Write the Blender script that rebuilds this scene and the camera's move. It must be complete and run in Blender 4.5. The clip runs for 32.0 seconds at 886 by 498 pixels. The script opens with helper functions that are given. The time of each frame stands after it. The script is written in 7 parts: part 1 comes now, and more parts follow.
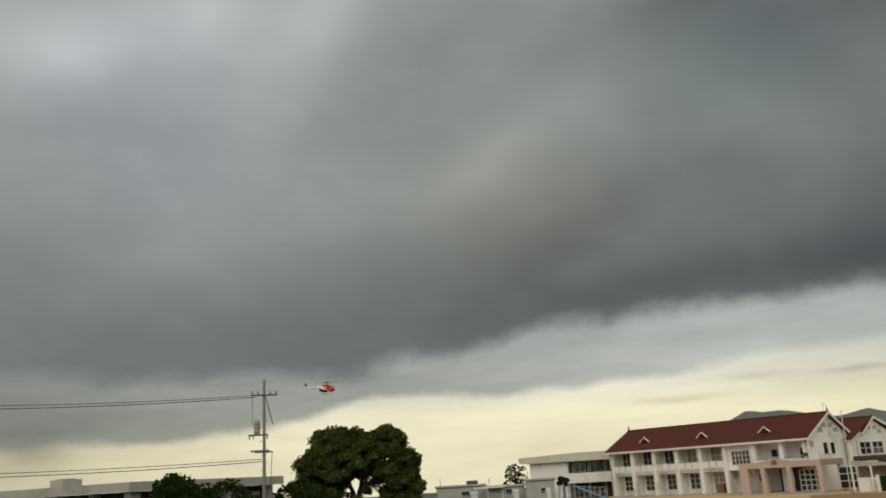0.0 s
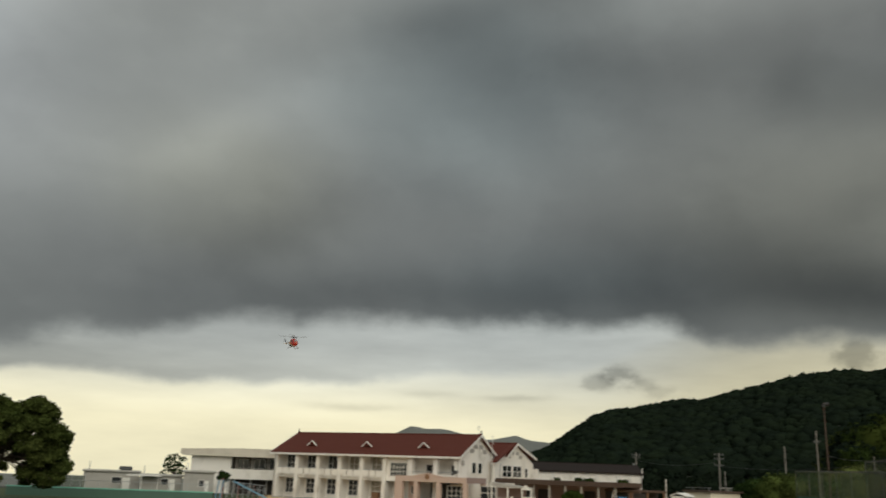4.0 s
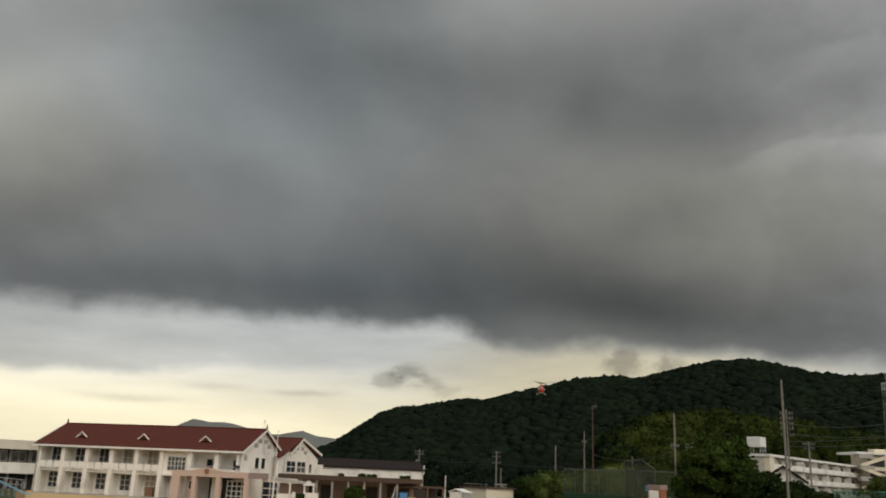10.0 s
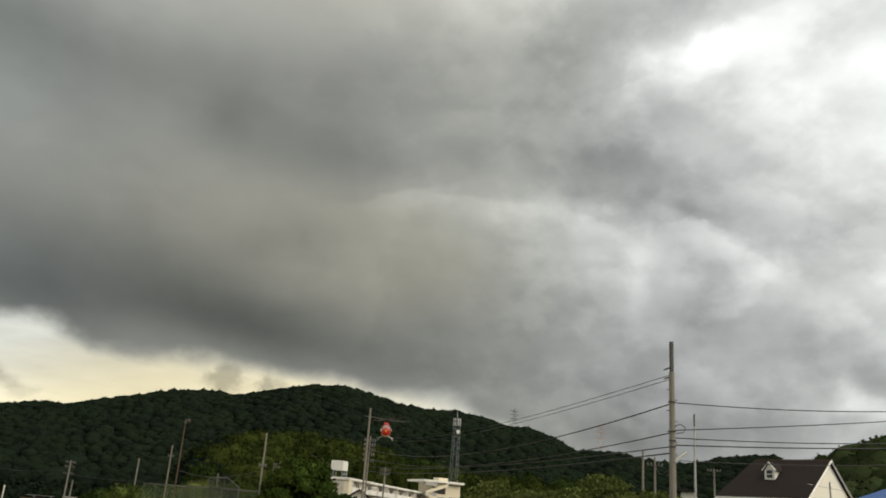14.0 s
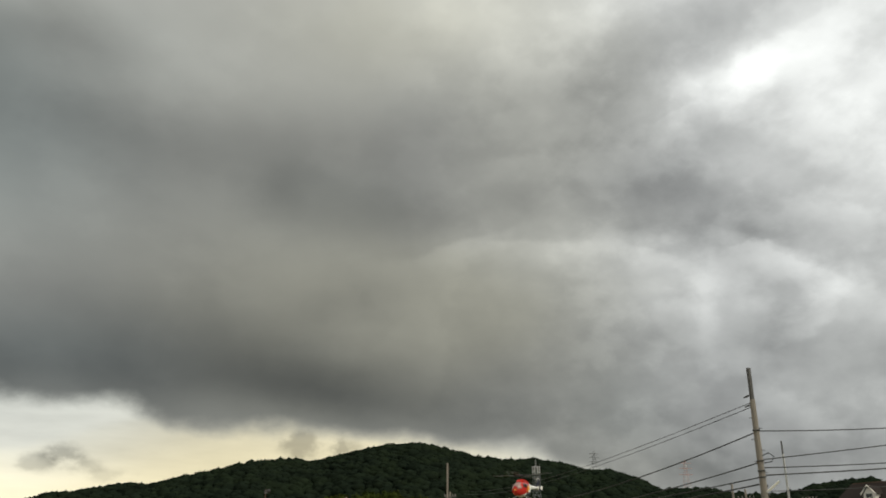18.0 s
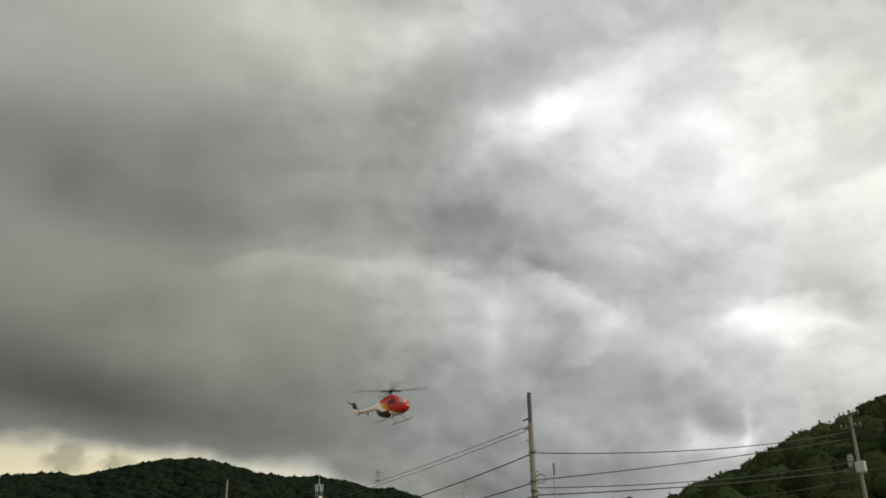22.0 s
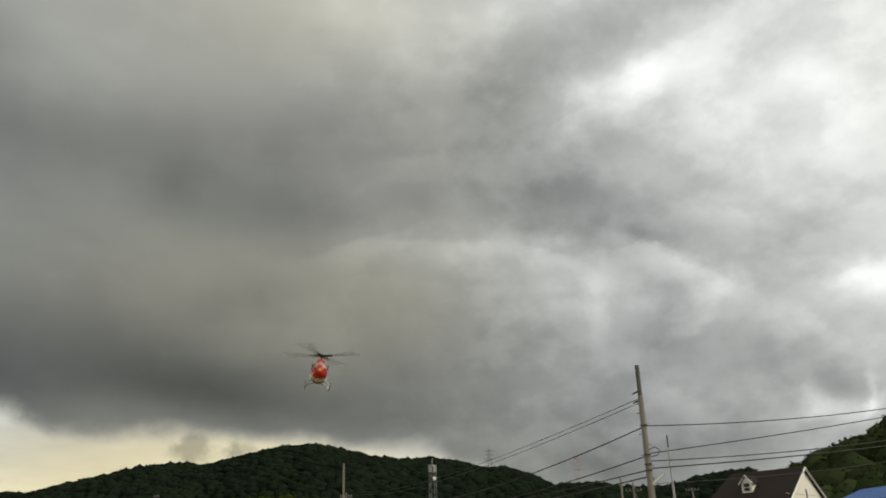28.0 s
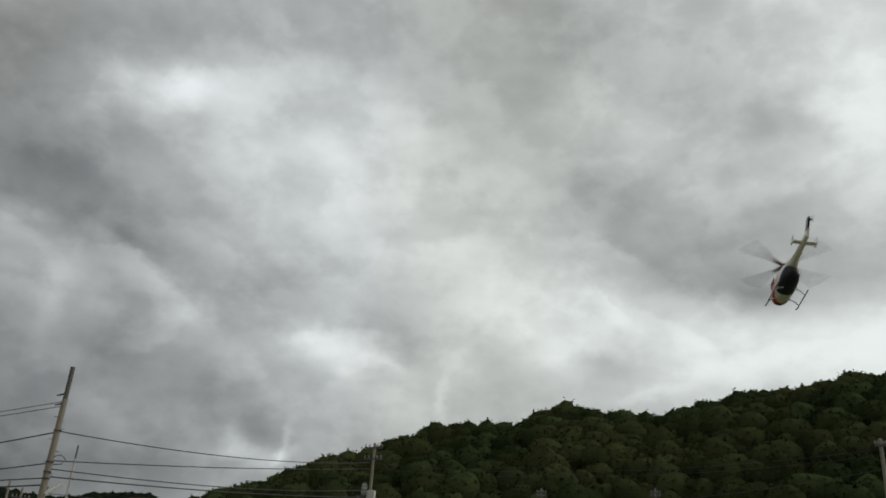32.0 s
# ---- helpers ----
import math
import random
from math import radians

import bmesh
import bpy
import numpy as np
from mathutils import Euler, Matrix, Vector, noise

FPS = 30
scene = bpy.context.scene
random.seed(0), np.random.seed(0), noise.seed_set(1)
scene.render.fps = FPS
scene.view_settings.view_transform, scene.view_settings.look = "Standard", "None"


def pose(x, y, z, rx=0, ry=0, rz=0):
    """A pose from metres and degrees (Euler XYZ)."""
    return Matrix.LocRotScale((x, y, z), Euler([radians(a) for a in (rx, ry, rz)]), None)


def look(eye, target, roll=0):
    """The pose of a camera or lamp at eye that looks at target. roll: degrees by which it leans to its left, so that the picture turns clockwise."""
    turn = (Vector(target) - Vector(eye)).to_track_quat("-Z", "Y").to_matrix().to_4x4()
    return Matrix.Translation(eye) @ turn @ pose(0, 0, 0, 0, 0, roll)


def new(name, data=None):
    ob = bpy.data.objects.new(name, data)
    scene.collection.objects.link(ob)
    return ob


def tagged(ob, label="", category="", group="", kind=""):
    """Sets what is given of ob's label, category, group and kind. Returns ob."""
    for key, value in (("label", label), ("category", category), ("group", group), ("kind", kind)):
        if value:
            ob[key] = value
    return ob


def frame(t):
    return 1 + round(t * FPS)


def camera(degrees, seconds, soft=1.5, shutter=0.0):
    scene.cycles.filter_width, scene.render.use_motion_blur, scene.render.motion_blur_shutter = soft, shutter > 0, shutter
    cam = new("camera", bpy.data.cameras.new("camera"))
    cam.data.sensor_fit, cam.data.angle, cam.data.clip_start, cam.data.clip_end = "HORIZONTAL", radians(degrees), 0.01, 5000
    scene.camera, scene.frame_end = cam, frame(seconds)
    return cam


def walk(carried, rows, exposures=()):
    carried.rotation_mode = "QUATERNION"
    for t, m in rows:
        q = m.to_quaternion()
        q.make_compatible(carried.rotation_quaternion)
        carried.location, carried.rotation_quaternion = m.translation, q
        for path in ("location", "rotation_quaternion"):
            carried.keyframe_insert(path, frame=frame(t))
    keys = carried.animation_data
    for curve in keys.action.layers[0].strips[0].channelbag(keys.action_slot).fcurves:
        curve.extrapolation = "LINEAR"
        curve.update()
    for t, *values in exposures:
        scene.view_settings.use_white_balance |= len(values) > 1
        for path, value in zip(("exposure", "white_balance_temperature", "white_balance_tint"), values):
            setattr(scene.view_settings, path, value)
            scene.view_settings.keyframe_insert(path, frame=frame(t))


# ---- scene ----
# Camera: a phone held by someone standing on the raised edge of a school field.
cam = camera(55.42, 32.0, soft=1.8, shutter=0.35)
EYE = (0, 0, 3.9)
PATH = [  # seconds, yaw, pitch, roll
    (0, 3.63, 15.31, 3.23),
    (0.5, 2.91, 15.46, 3.46),
    (1, 2.61, 15.69, 3.47),
    (1.5, 1.95, 15.43, 2.82),
    (2, 0.47, 14.82, 1.70),
    (2.5, -1.91, 14.33, 0.85),
    (3, -6.53, 14.34, 0.15),
    (3.5, -12.55, 14.59, -0.87),
    (4, -18.26, 15.04, -2.07),
    (4.5, -22.35, 15.59, -2.16),
    (6.5, -29.30, 16.74, -2.23),
    (7, -29.63, 17.00, -1.93),
    (7.5, -29.55, 17.23, -1.74),
    (8, -29.43, 17.09, -1.82),
    (8.5, -29.64, 16.89, -1.78),
    (9, -30.02, 16.49, -1.80),
    (9.5, -31.02, 15.83, -2.05),
    (10, -32.38, 15.32, -2.42),
    (10.5, -35.85, 15.07, -3.65),
    (11, -42.33, 14.98, -5.04),
    (11.5, -49.27, 14.92, -4.80),
    (12, -53.81, 15.37, -4.18),
    (12.5, -55.21, 16.18, -4.09),
    (13, -55.97, 16.93, -4.06),
    (13.5, -57.75, 17.59, -4.29),
    (14, -59.23, 18.04, -4.17),
    (14.5, -60.15, 18.42, -4.13),
    (16.5, -59.50, 17.95, -2.71),
    (17, -56.49, 18.74, -1.43),
    (17.5, -53.84, 20.39, -0.14),
    (18, -53.58, 21.20, -0.14),
    (18.5, -55.44, 21.24, -1.07),
    (19, -56.79, 21.17, -2.29),
    (19.5, -57.50, 21.31, -2.78),
    (20, -61.07, 21.50, -2.58),
    (20.5, -65.70, 21.17, -1.93),
    (21, -66.88, 21.31, -1.57),
    (21.5, -67.37, 22.08, -0.51),
    (22, -67.69, 22.25, 0.90),
    (22.5, -67.40, 22.23, 1.40),
    (23, -66.83, 22.39, 1.71),
    (23.5, -66.42, 22.70, 2.04),
    (24, -65.42, 23.14, 1.62),
    (24.5, -63.51, 23.54, 1.21),
    (25, -61.62, 23.53, 1.47),
    (25.5, -60.64, 23.02, 2.26),
    (27.5, -59.26, 21.31, 2.31),
    (28, -60.18, 21.06, 1.93),
    (28.5, -64.82, 21.74, 1.22),
    (29, -76.66, 23.13, -0.92),
    (29.5, -91.66, 23.15, -2.89),
    (30, -99.07, 22.09, -5.28),
    (30.5, -99.77, 22.01, -6.97),
    (31, -99.68, 22.64, -6.03),
    (31.5, -99.32, 23.32, -5.09),
    (32, -98.80, 23.26, -3.78),
]
EXPOSURES = [(0, -0.15, 6280, 6), (2.5, -0.13, 6270, 6), (4.5, -0.03, 6250, 6), (7.5, 0.18, 6250, 12), (8.8, 0.17, 6270, 12), (10, 0.05, 6300, 11), (11.0, 0.2, 6350, 10), (12.4, 0.53, 6600, 7), (18, 0.46, 6600, 7), (20.5, 0.4, 6620, 7), (23, 0.35, 6620, 7), (25, 0.27, 6620, 7), (28.6, 0.33, 6620, 7), (29.1, 0.3, 6500, 7), (29.9, -0.04, 6330, 7), (32, -0.04, 6330, 7)]  # seconds, stops, kelvin, tint
walk(cam, [(t, pose(*EYE, 90 + p, r, y)) for t, y, p, r in PATH], EXPOSURES)


def at(az, d, z=0.0):
    """A place by its bearing (degrees clockwise from +Y), its distance and its height."""
    return Vector((d * math.sin(radians(az)), d * math.cos(radians(az)), z))

# ---- sky: a dark storm cloud deck with a bright gap along the horizon ----
world = bpy.data.worlds.new("sky")
scene.world = world
world.use_nodes = True
wt = world.node_tree
wt.nodes.clear()


def wn(kind, **kw):
    n = wt.nodes.new(kind)
    for k, v in kw.items():
        if k == "op":
            n.operation = v
        elif k == "clamp":
            n.use_clamp = v
    return n


def sock(dst, v):
    if v is None:
        return
    if isinstance(v, bpy.types.NodeSocket):
        wt.links.new(v, dst)
    else:
        dst.default_value = v


def wmath(op, a, b=None, c=None, clamp=False):
    n = wn("ShaderNodeMath", op=op, clamp=clamp)
    for i, v in enumerate((a, b, c)):
        sock(n.inputs[i], v)
    return n.outputs[0]


def wvec(op, a, b=None, c=None, out=0):
    n = wn("ShaderNodeVectorMath", op=op)
    for i, v in enumerate((a, b, c)):
        sock(n.inputs[i], v)
    return n.outputs[out]


def wsmooth(x, lo, hi):
    n = wn("ShaderNodeMapRange")
    n.interpolation_type = "SMOOTHSTEP"
    sock(n.inputs["Value"], x)
    sock(n.inputs["From Min"], lo)
    sock(n.inputs["From Max"], hi)
    return n.outputs["Result"]


def wramp(x, lo, hi, stops, vmax):
    """A curve of value over x, from stops (x, value)."""
    n = wn("ShaderNodeValToRGB")
    cr = n.color_ramp
    cr.interpolation = "B_SPLINE"
    while len(cr.elements) < len(stops):
        cr.elements.new(0.5)
    for e, (sx, sv) in zip(cr.elements, stops):
        e.position = (sx - lo) / (hi - lo)
        e.color = (sv / vmax,) * 3 + (1,)
    f = wmath("DIVIDE", wmath("SUBTRACT", x, lo), hi - lo, clamp=True)
    sock(n.inputs[0], f)
    return wmath("MULTIPLY", n.outputs[0], vmax)


def wnoise(vec, scale, detail, rough=0.55):
    n = wn("ShaderNodeTexNoise")
    n.noise_dimensions = "3D"
    sock(n.inputs["Vector"], vec)
    sock(n.inputs["Scale"], scale)
    sock(n.inputs["Detail"], detail)
    sock(n.inputs["Roughness"], rough)
    return n


way = wn("ShaderNodeTexCoord").outputs["Generated"]
sep = wn("ShaderNodeSeparateXYZ")
sock(sep.inputs[0], way)
az0 = wmath("MULTIPLY", wmath("ARCTAN2", sep.outputs[0], sep.outputs[1]), 57.2958)
el0 = wmath("MULTIPLY", wmath("ARCSINE", wmath("MAXIMUM", wmath("MINIMUM", sep.outputs[2], 1.0), -1.0)), 57.2958)
# cloud billows push the shapes about
flat = wvec("MULTIPLY", way, (1.0, 1.0, 1.45))
lively = wsmooth(az0, 46.0, 74.0)
bend = wnoise(flat, 4.0, 3.0)
bend_fine = wnoise(flat, 15.0, 6.0, 0.58)
drift = wvec("MULTIPLY", wvec("SUBTRACT", bend.outputs["Color"], (0.5, 0.5, 0.5)), (0.9, 0.7, 0.0))
curl_scale = wn("ShaderNodeCombineXYZ")
sock(curl_scale.inputs[0], wmath("MULTIPLY_ADD", lively, 1.5, 1.2))
sock(curl_scale.inputs[1], wmath("MULTIPLY_ADD", lively, 1.3, 0.8))
push = wvec("MULTIPLY_ADD", wvec("SUBTRACT", bend_fine.outputs["Color"], (0.5, 0.5, 0.5)), curl_scale.outputs[0], drift)
comb = wn("ShaderNodeCombineXYZ")
sock(comb.inputs[0], az0)
sock(comb.inputs[1], el0)
comb.inputs[2].default_value = 1.0
place = wvec("ADD", comb.outputs[0], push)
soft_push = wvec("MULTIPLY_ADD", push, (0.35, 0.35, 0.0), comb.outputs[0])
softed = wn("ShaderNodeSeparateXYZ")
sock(softed.inputs[0], soft_push)
el_soft = softed.outputs[1]


def puff(total, a, e, sa, se, amount, where=None):
    """Adds a soft bright (or dark) cloud mass at bearing a, height e, of spread sa, se degrees."""
    v = wvec("MULTIPLY_ADD", where or place, (1 / sa, 1 / se, 0.0), (-a / sa, -e / se, 0.0))
    g = wmath("POWER", 0.36788, wvec("DOT_PRODUCT", v, v, out=1))
    return wmath("MULTIPLY_ADD", g, amount, total)


def cloud(a, e, length, width, tilt, amount, rim=0):
    """Adds a long cloud mass, tilted by so many degrees; rim 1 or -1 gives it a crisp upper or lower edge."""
    global V
    c, s, k = math.cos(radians(tilt)), math.sin(radians(tilt)), math.cos(radians(e))
    along = wvec("DOT_PRODUCT", place, (c * k / length, s / length, -(a * c * k + e * s) / length), out=1)
    across = wvec("DOT_PRODUCT", place, (-s * k / width, c / width, (a * s * k - e * c) / width), out=1)
    g = wmath("POWER", 0.36788, wmath("MULTIPLY_ADD", along, along, wmath("MULTIPLY", across, across)))
    if rim:
        g = wmath("MULTIPLY", g, wsmooth(across, 0.75 * rim, 0.25 * rim))
    V = wmath("MULTIPLY_ADD", g, amount, V)


# brightness of the cloud deck (as displayed), by bearing, in rows of rising height
DECK_AZ = [-180, -110] + list(range(-40, 141, 20)) + [180]
DECK = []
DECK.append((9, (0.800, 0.680, 0.490, 0.459, 0.427, 0.409, 0.430, 0.500, 0.598, 0.698, 0.782, 0.854, 0.800)))
DECK.append((22, (0.800, 0.680, 0.641, 0.603, 0.554, 0.502, 0.492, 0.560, 0.664, 0.742, 0.783, 0.816, 0.800)))
DECK.append((37, (0.800, 0.680, 0.713, 0.670, 0.624, 0.590, 0.588, 0.618, 0.658, 0.704, 0.757, 0.810, 0.800)))

edge = wramp(az0, -60, 160, [(-60, 6.0), (-30, 7.0), (-19, 7.2), (-14, 7.3), (-10, 7.3), (-4, 8.0), (3, 9.2), (10, 9.9), (20, 10.2),
                             (28, 10.0), (36, 9.1), (43, 8.2), (50, 8.4), (57, 8.3), (60, 7.8), (62.5, 6.9), (65, 5.4), (68, 3.4), (72, 1.6), (80, 1.0), (160, -4.0)], 12.0)
az_soft = softed.outputs[0]
V = None
for k, (e, values) in enumerate(DECK):
    row = wramp(az_soft, DECK_AZ[0], DECK_AZ[-1], list(zip(DECK_AZ, values)), 1.0)
    if V is None:
        V = row
        continue
    up = wsmooth(el_soft, DECK[k - 1][0], e)
    V = wmath("MULTIPLY_ADD", up, wmath("SUBTRACT", row, V), V)
# broad soft masses of the deck
cloud(-28.6, 27.5, 5.1, 2.1, -8, 0.061)
cloud(-26.3, 28.6, 8.4, 2.5, 24, 0.091)
cloud(-22.2, 15.4, 8.1, 2.9, 33, 0.042)
cloud(-18.9, 31.1, 5.5, 2.3, 67, 0.070)
cloud(-16.2, 22.5, 3.3, 2.6, -11, 0.025)
cloud(-14.9, 15.5, 7.2, 3.8, 23, 0.052)
cloud(-14.9, 27, 4.2, 3.5, 47, 0.066)
cloud(-13.5, 31.4, 5.5, 2.4, 37, 0.041)
cloud(-10.8, 30.6, 3.4, 2.4, 55, 0.079)
cloud(-5.8, 19, 7.6, 3, -11, 0.031)
cloud(-1.1, 29.5, 7.7, 2.4, 39, -0.029)
cloud(0, 25.8, 2.7, 2.7, 11, 0.023)
cloud(1, 13.5, 3.6, 2.8, 31, -0.022)
cloud(2.4, 22, 6.4, 2.1, 31, 0.076)
cloud(7.1, 16.2, 6.6, 2.1, 34, -0.047)
cloud(8.6, 22.6, 2.9, 2.7, 21, 0.032)
cloud(16.5, 19.1, 2.8, 2.6, 19, -0.027)
cloud(18, 30.7, 7.4, 2.1, 14, -0.101)
cloud(19.8, 26.4, 6.2, 2.4, -22, -0.051)
cloud(25.2, 27.8, 7.1, 2.3, -10, -0.088)
cloud(25.4, 13.5, 5.6, 3.1, 20, -0.043)
cloud(26.3, 32.3, 3.5, 2, -27, -0.062)
cloud(30, 16.3, 6.7, 2.6, -37, -0.020)
cloud(32.2, 25.2, 7.9, 3.6, -56, -0.026)
cloud(32.9, 12.5, 4.4, 3.5, -15, -0.059)
cloud(37.9, 16.9, 3.6, 2.4, -10, -0.029)
cloud(39.7, 27.8, 8, 2.8, 10, -0.066)
cloud(41.4, 24.9, 2.4, 1.9, 32, -0.049)
cloud(43.2, 12.4, 8.2, 2.4, -14, -0.123)
cloud(47, 17.8, 5.1, 2, 21, -0.056)
cloud(51.2, 23.2, 6.9, 2.3, 1, -0.076)
cloud(52, 30.5, 6.6, 2.3, 31, -0.025)
cloud(52.3, 27.2, 10.1, 3.2, 17, -0.075)
cloud(55.7, 37, 7.2, 2.2, -8, 0.103)
cloud(55.9, 11.2, 10.2, 3.1, -15, -0.077)
cloud(56.9, 15.7, 7.9, 2.3, -30, -0.025)
cloud(59.2, 24.8, 1.9, 1.7, -18, -0.042)
cloud(60, 33.8, 4.5, 2, 5, 0.043)
cloud(64.6, 14.8, 2.5, 1.9, -10, -0.031)
cloud(65.6, 30.7, 2.2, 1.8, -24, -0.055)
cloud(66, 26.8, 5.7, 3.5, -47, -0.077)
cloud(66.2, 18.8, 5.8, 2.4, -22, 0.057)
cloud(68.3, 33.4, 4.9, 1.8, -12, -0.044)
cloud(68.6, 19.4, 2.4, 2.2, 15, 0.046)
cloud(70, 11.7, 2.3, 2, 2, 0.034)
cloud(70.1, 7.2, 4.3, 2.4, -29, -0.075)
cloud(70.8, 37.3, 5.9, 1.7, 7, 0.083)
cloud(71.3, 30.2, 8.1, 2.3, 14, 0.068)
cloud(71.9, 18.1, 3.9, 2.5, -29, 0.039)
cloud(74, 33.5, 2.8, 2, 4, -0.048)
cloud(75.1, 14.3, 1.9, 1.9, -17, -0.079)
cloud(75.6, 31.2, 2.4, 1.8, -27, 0.102)
cloud(76, 28.8, 2.1, 2.1, -21, 0.049)
cloud(76.9, 7.5, 5.5, 1.8, -22, -0.062)
cloud(77.1, 25.5, 2.4, 2, 7, 0.050)
cloud(79.1, 7.6, 6, 1.9, 14, -0.031)
cloud(80, 27, 2.3, 2.2, -3, 0.048)
cloud(81.7, 15.9, 5.8, 1.9, -21, 0.071)
cloud(81.9, 21.9, 2.6, 1.7, -6, 0.045)
cloud(82.7, 27.5, 2.3, 2.1, -17, 0.064)
cloud(82.8, 16.7, 1.9, 1.8, -25, -0.039)
cloud(84.5, 11, 3.4, 1.9, -34, -0.071)
cloud(84.9, 33.2, 4.7, 1.9, -2, 0.089)
cloud(85, 31.3, 2.1, 1.8, 31, -0.043)
cloud(86.7, 24.6, 4.7, 2.2, 10, 0.089)
cloud(87.2, 29.1, 8.3, 2.4, -10, 0.162)
cloud(88.3, 38.3, 4.5, 2.8, -33, 0.015)
cloud(88.6, 29.3, 2.5, 2, 15, 0.057)
cloud(89.5, 15.8, 3.3, 2.2, -10, 0.121)
cloud(89.6, 22.8, 3.3, 2.8, -40, 0.030)
cloud(89.8, 10.6, 3.1, 2.2, -25, 0.041)
cloud(92.5, 31.7, 4.7, 1.7, -31, 0.065)
cloud(93.4, 25.5, 6.5, 1.9, 14, 0.032)
cloud(93.8, 12.6, 5.4, 1.9, -33, 0.055)
cloud(93.8, 22.7, 3.9, 2, 12, 0.056)
cloud(95.5, 12.5, 2.1, 2.1, -12, 0.080)
cloud(98.6, 14.9, 2.9, 2.8, 14, 0.089)
cloud(101.1, 34.2, 6.4, 2, -1, -0.022)
cloud(103.6, 17.1, 7, 2, -21, 0.103)
cloud(104.8, 20, 10.4, 3, -18, 0.119)
cloud(106.9, 37.9, 6.7, 2.2, -21, -0.077)
cloud(107.2, 28.2, 2.6, 2.2, -39, -0.056)
cloud(109.9, 26.4, 2.2, 2.1, -33, -0.050)
cloud(111.3, 31.6, 2.5, 1.9, -33, 0.077)
cloud(113.8, 24.5, 6.3, 2.9, -8, -0.029)
cloud(114.9, 17.5, 2.8, 2.2, 4, 0.060)
cloud(115, 22, 3.1, 1.8, -34, -0.097)
cloud(118.7, 21.7, 3.2, 1.9, -48, -0.105)
cloud(120.6, 31.2, 3.6, 1.7, -21, -0.068)
cloud(123.8, 26.6, 4.7, 2.1, 21, -0.032)
cloud(124.5, 22.4, 7.8, 2.2, -34, -0.082)
cloud(126, 16.4, 7.3, 2.4, -6, 0.143)
cloud(127.6, 37.5, 7.6, 2.3, -37, 0.059)
cloud(127.7, 30.3, 5, 3.4, -61, 0.126)
# crisper crests, wisps and rents
cloud(77.1, 31.2, 4.0, 1.5, 34, 0.025, 1)
cloud(81.9, 32.9, 3.5, 1.4, 17, 0.035, 1)
cloud(70.7, 21.6, 4.6, 0.8, -14, -0.06, 0)
cloud(75.1, 20.4, 2.4, 0.6, 3, -0.04, -1)
cloud(61.2, 21.1, 4.6, 1.0, -3, 0.05, 1)
cloud(68.6, 20.1, 2.2, 0.8, -23, 0.045, 1)
cloud(71.3, 16.6, 2.6, 0.65, 95, 0.065, 0)
cloud(63.3, 18.3, 2.4, 1.3, -11, -0.035, 0)
cloud(89.1, 16.0, 3.4, 0.9, 3, 0.04, 0)
cloud(91.7, 15.0, 1.5, 0.6, 11, 0.05, 0)
cloud(85.0, 8.8, 1.5, 0.5, 9, 0.13, 0)
cloud(87.5, 9.6, 1.6, 0.35, 71, 0.1, 0)
cloud(58.6, 26.8, 2.5, 1.2, 7, 0.03, 1)
cloud(78.6, 17.9, 4.4, 0.8, -28, 0.045, 1)
cloud(75.7, 20.6, 3.6, 0.8, -21, -0.05, -1)
cloud(90.0, 16.7, 3.2, 0.8, 7, 0.05, 1)
cloud(94.2, 15.3, 1.6, 0.4, -33, 0.06, 0)
cloud(109.2, 19.9, 1.8, 0.7, -40, 0.05, 1)
cloud(111.7, 13.9, 2.0, 0.5, 11, 0.09, 0)
cloud(97.6, 13.0, 1.5, 0.35, 83, 0.08, 0)
cloud(87.2, 8.6, 1.5, 0.5, 25, 0.12, 0)
cloud(78.7, 32.0, 3.6, 1.0, 9, 0.035, 1)
cloud(71.4, 29.1, 1.6, 0.6, 15, 0.05, 1)
cloud(117.4, 20.1, 2.8, 1.2, -10, -0.045, -1)
cloud(111.0, 23.5, 3.0, 0.8, -30, -0.04, -1)
cloud(127.6, 32.5, 2.2, 3.2, 5, 0.05, 0)
cloud(108.3, 16.3, 2.0, 0.8, -15, -0.04, 0)
cloud(84.0, 9.2, 0.7, 0.7, 44, 0.1, 0)
cloud(19.7, 21.3, 4.0, 1.4, -18, 0.02, 0)
cloud(55.0, 21.3, 3.2, 0.9, 16, 0.05, 1)
cloud(24, 11.8, 12, 1.7, -1, -0.05)
cloud(45, 11.2, 12, 1.6, -6, -0.045)
cloud(9, 11.3, 8, 1.6, 8, -0.04)
cloud(121, 17.2, 8, 1.6, 12, 0.04)
cloud(74.8, 22.3, 5.9, 1.57, -23, -0.055)
cloud(70.5, 24.4, 3.6, 1.63, -4, -0.03)
cloud(85.3, 19.1, 5.2, 1.50, -11, -0.04, -1)
cloud(94.4, 17.0, 3.4, 1.21, -33, -0.055)
cloud(83.5, 13.0, 4.4, 1.53, 9, -0.035)
cloud(118.9, 20.6, 4.9, 1.37, -7, -0.065, -1)
cloud(113.3, 17.7, 4.2, 1.25, -32, 0.06, 1)
cloud(119.4, 16.2, 6.5, 1.03, 10, 0.04, 1)
cloud(105.3, 16.2, 2.5, 1.06, 34, 0.06)
cloud(90.6, 16.0, 3.2, 1.14, -7, 0.055)
cloud(109.6, 15.9, 2.8, 1.34, 42, -0.05)
cloud(101.3, 16.8, 2.1, 0.83, -5, -0.04)
cloud(77.1, 30.8, 3.9, 1.48, 6, 0.05, 1)
cloud(107.6, 34.1, 2.3, 1.61, 30, 0.04)
cloud(106.2, 27.8, 4.1, 1.67, -29, -0.03, -1)
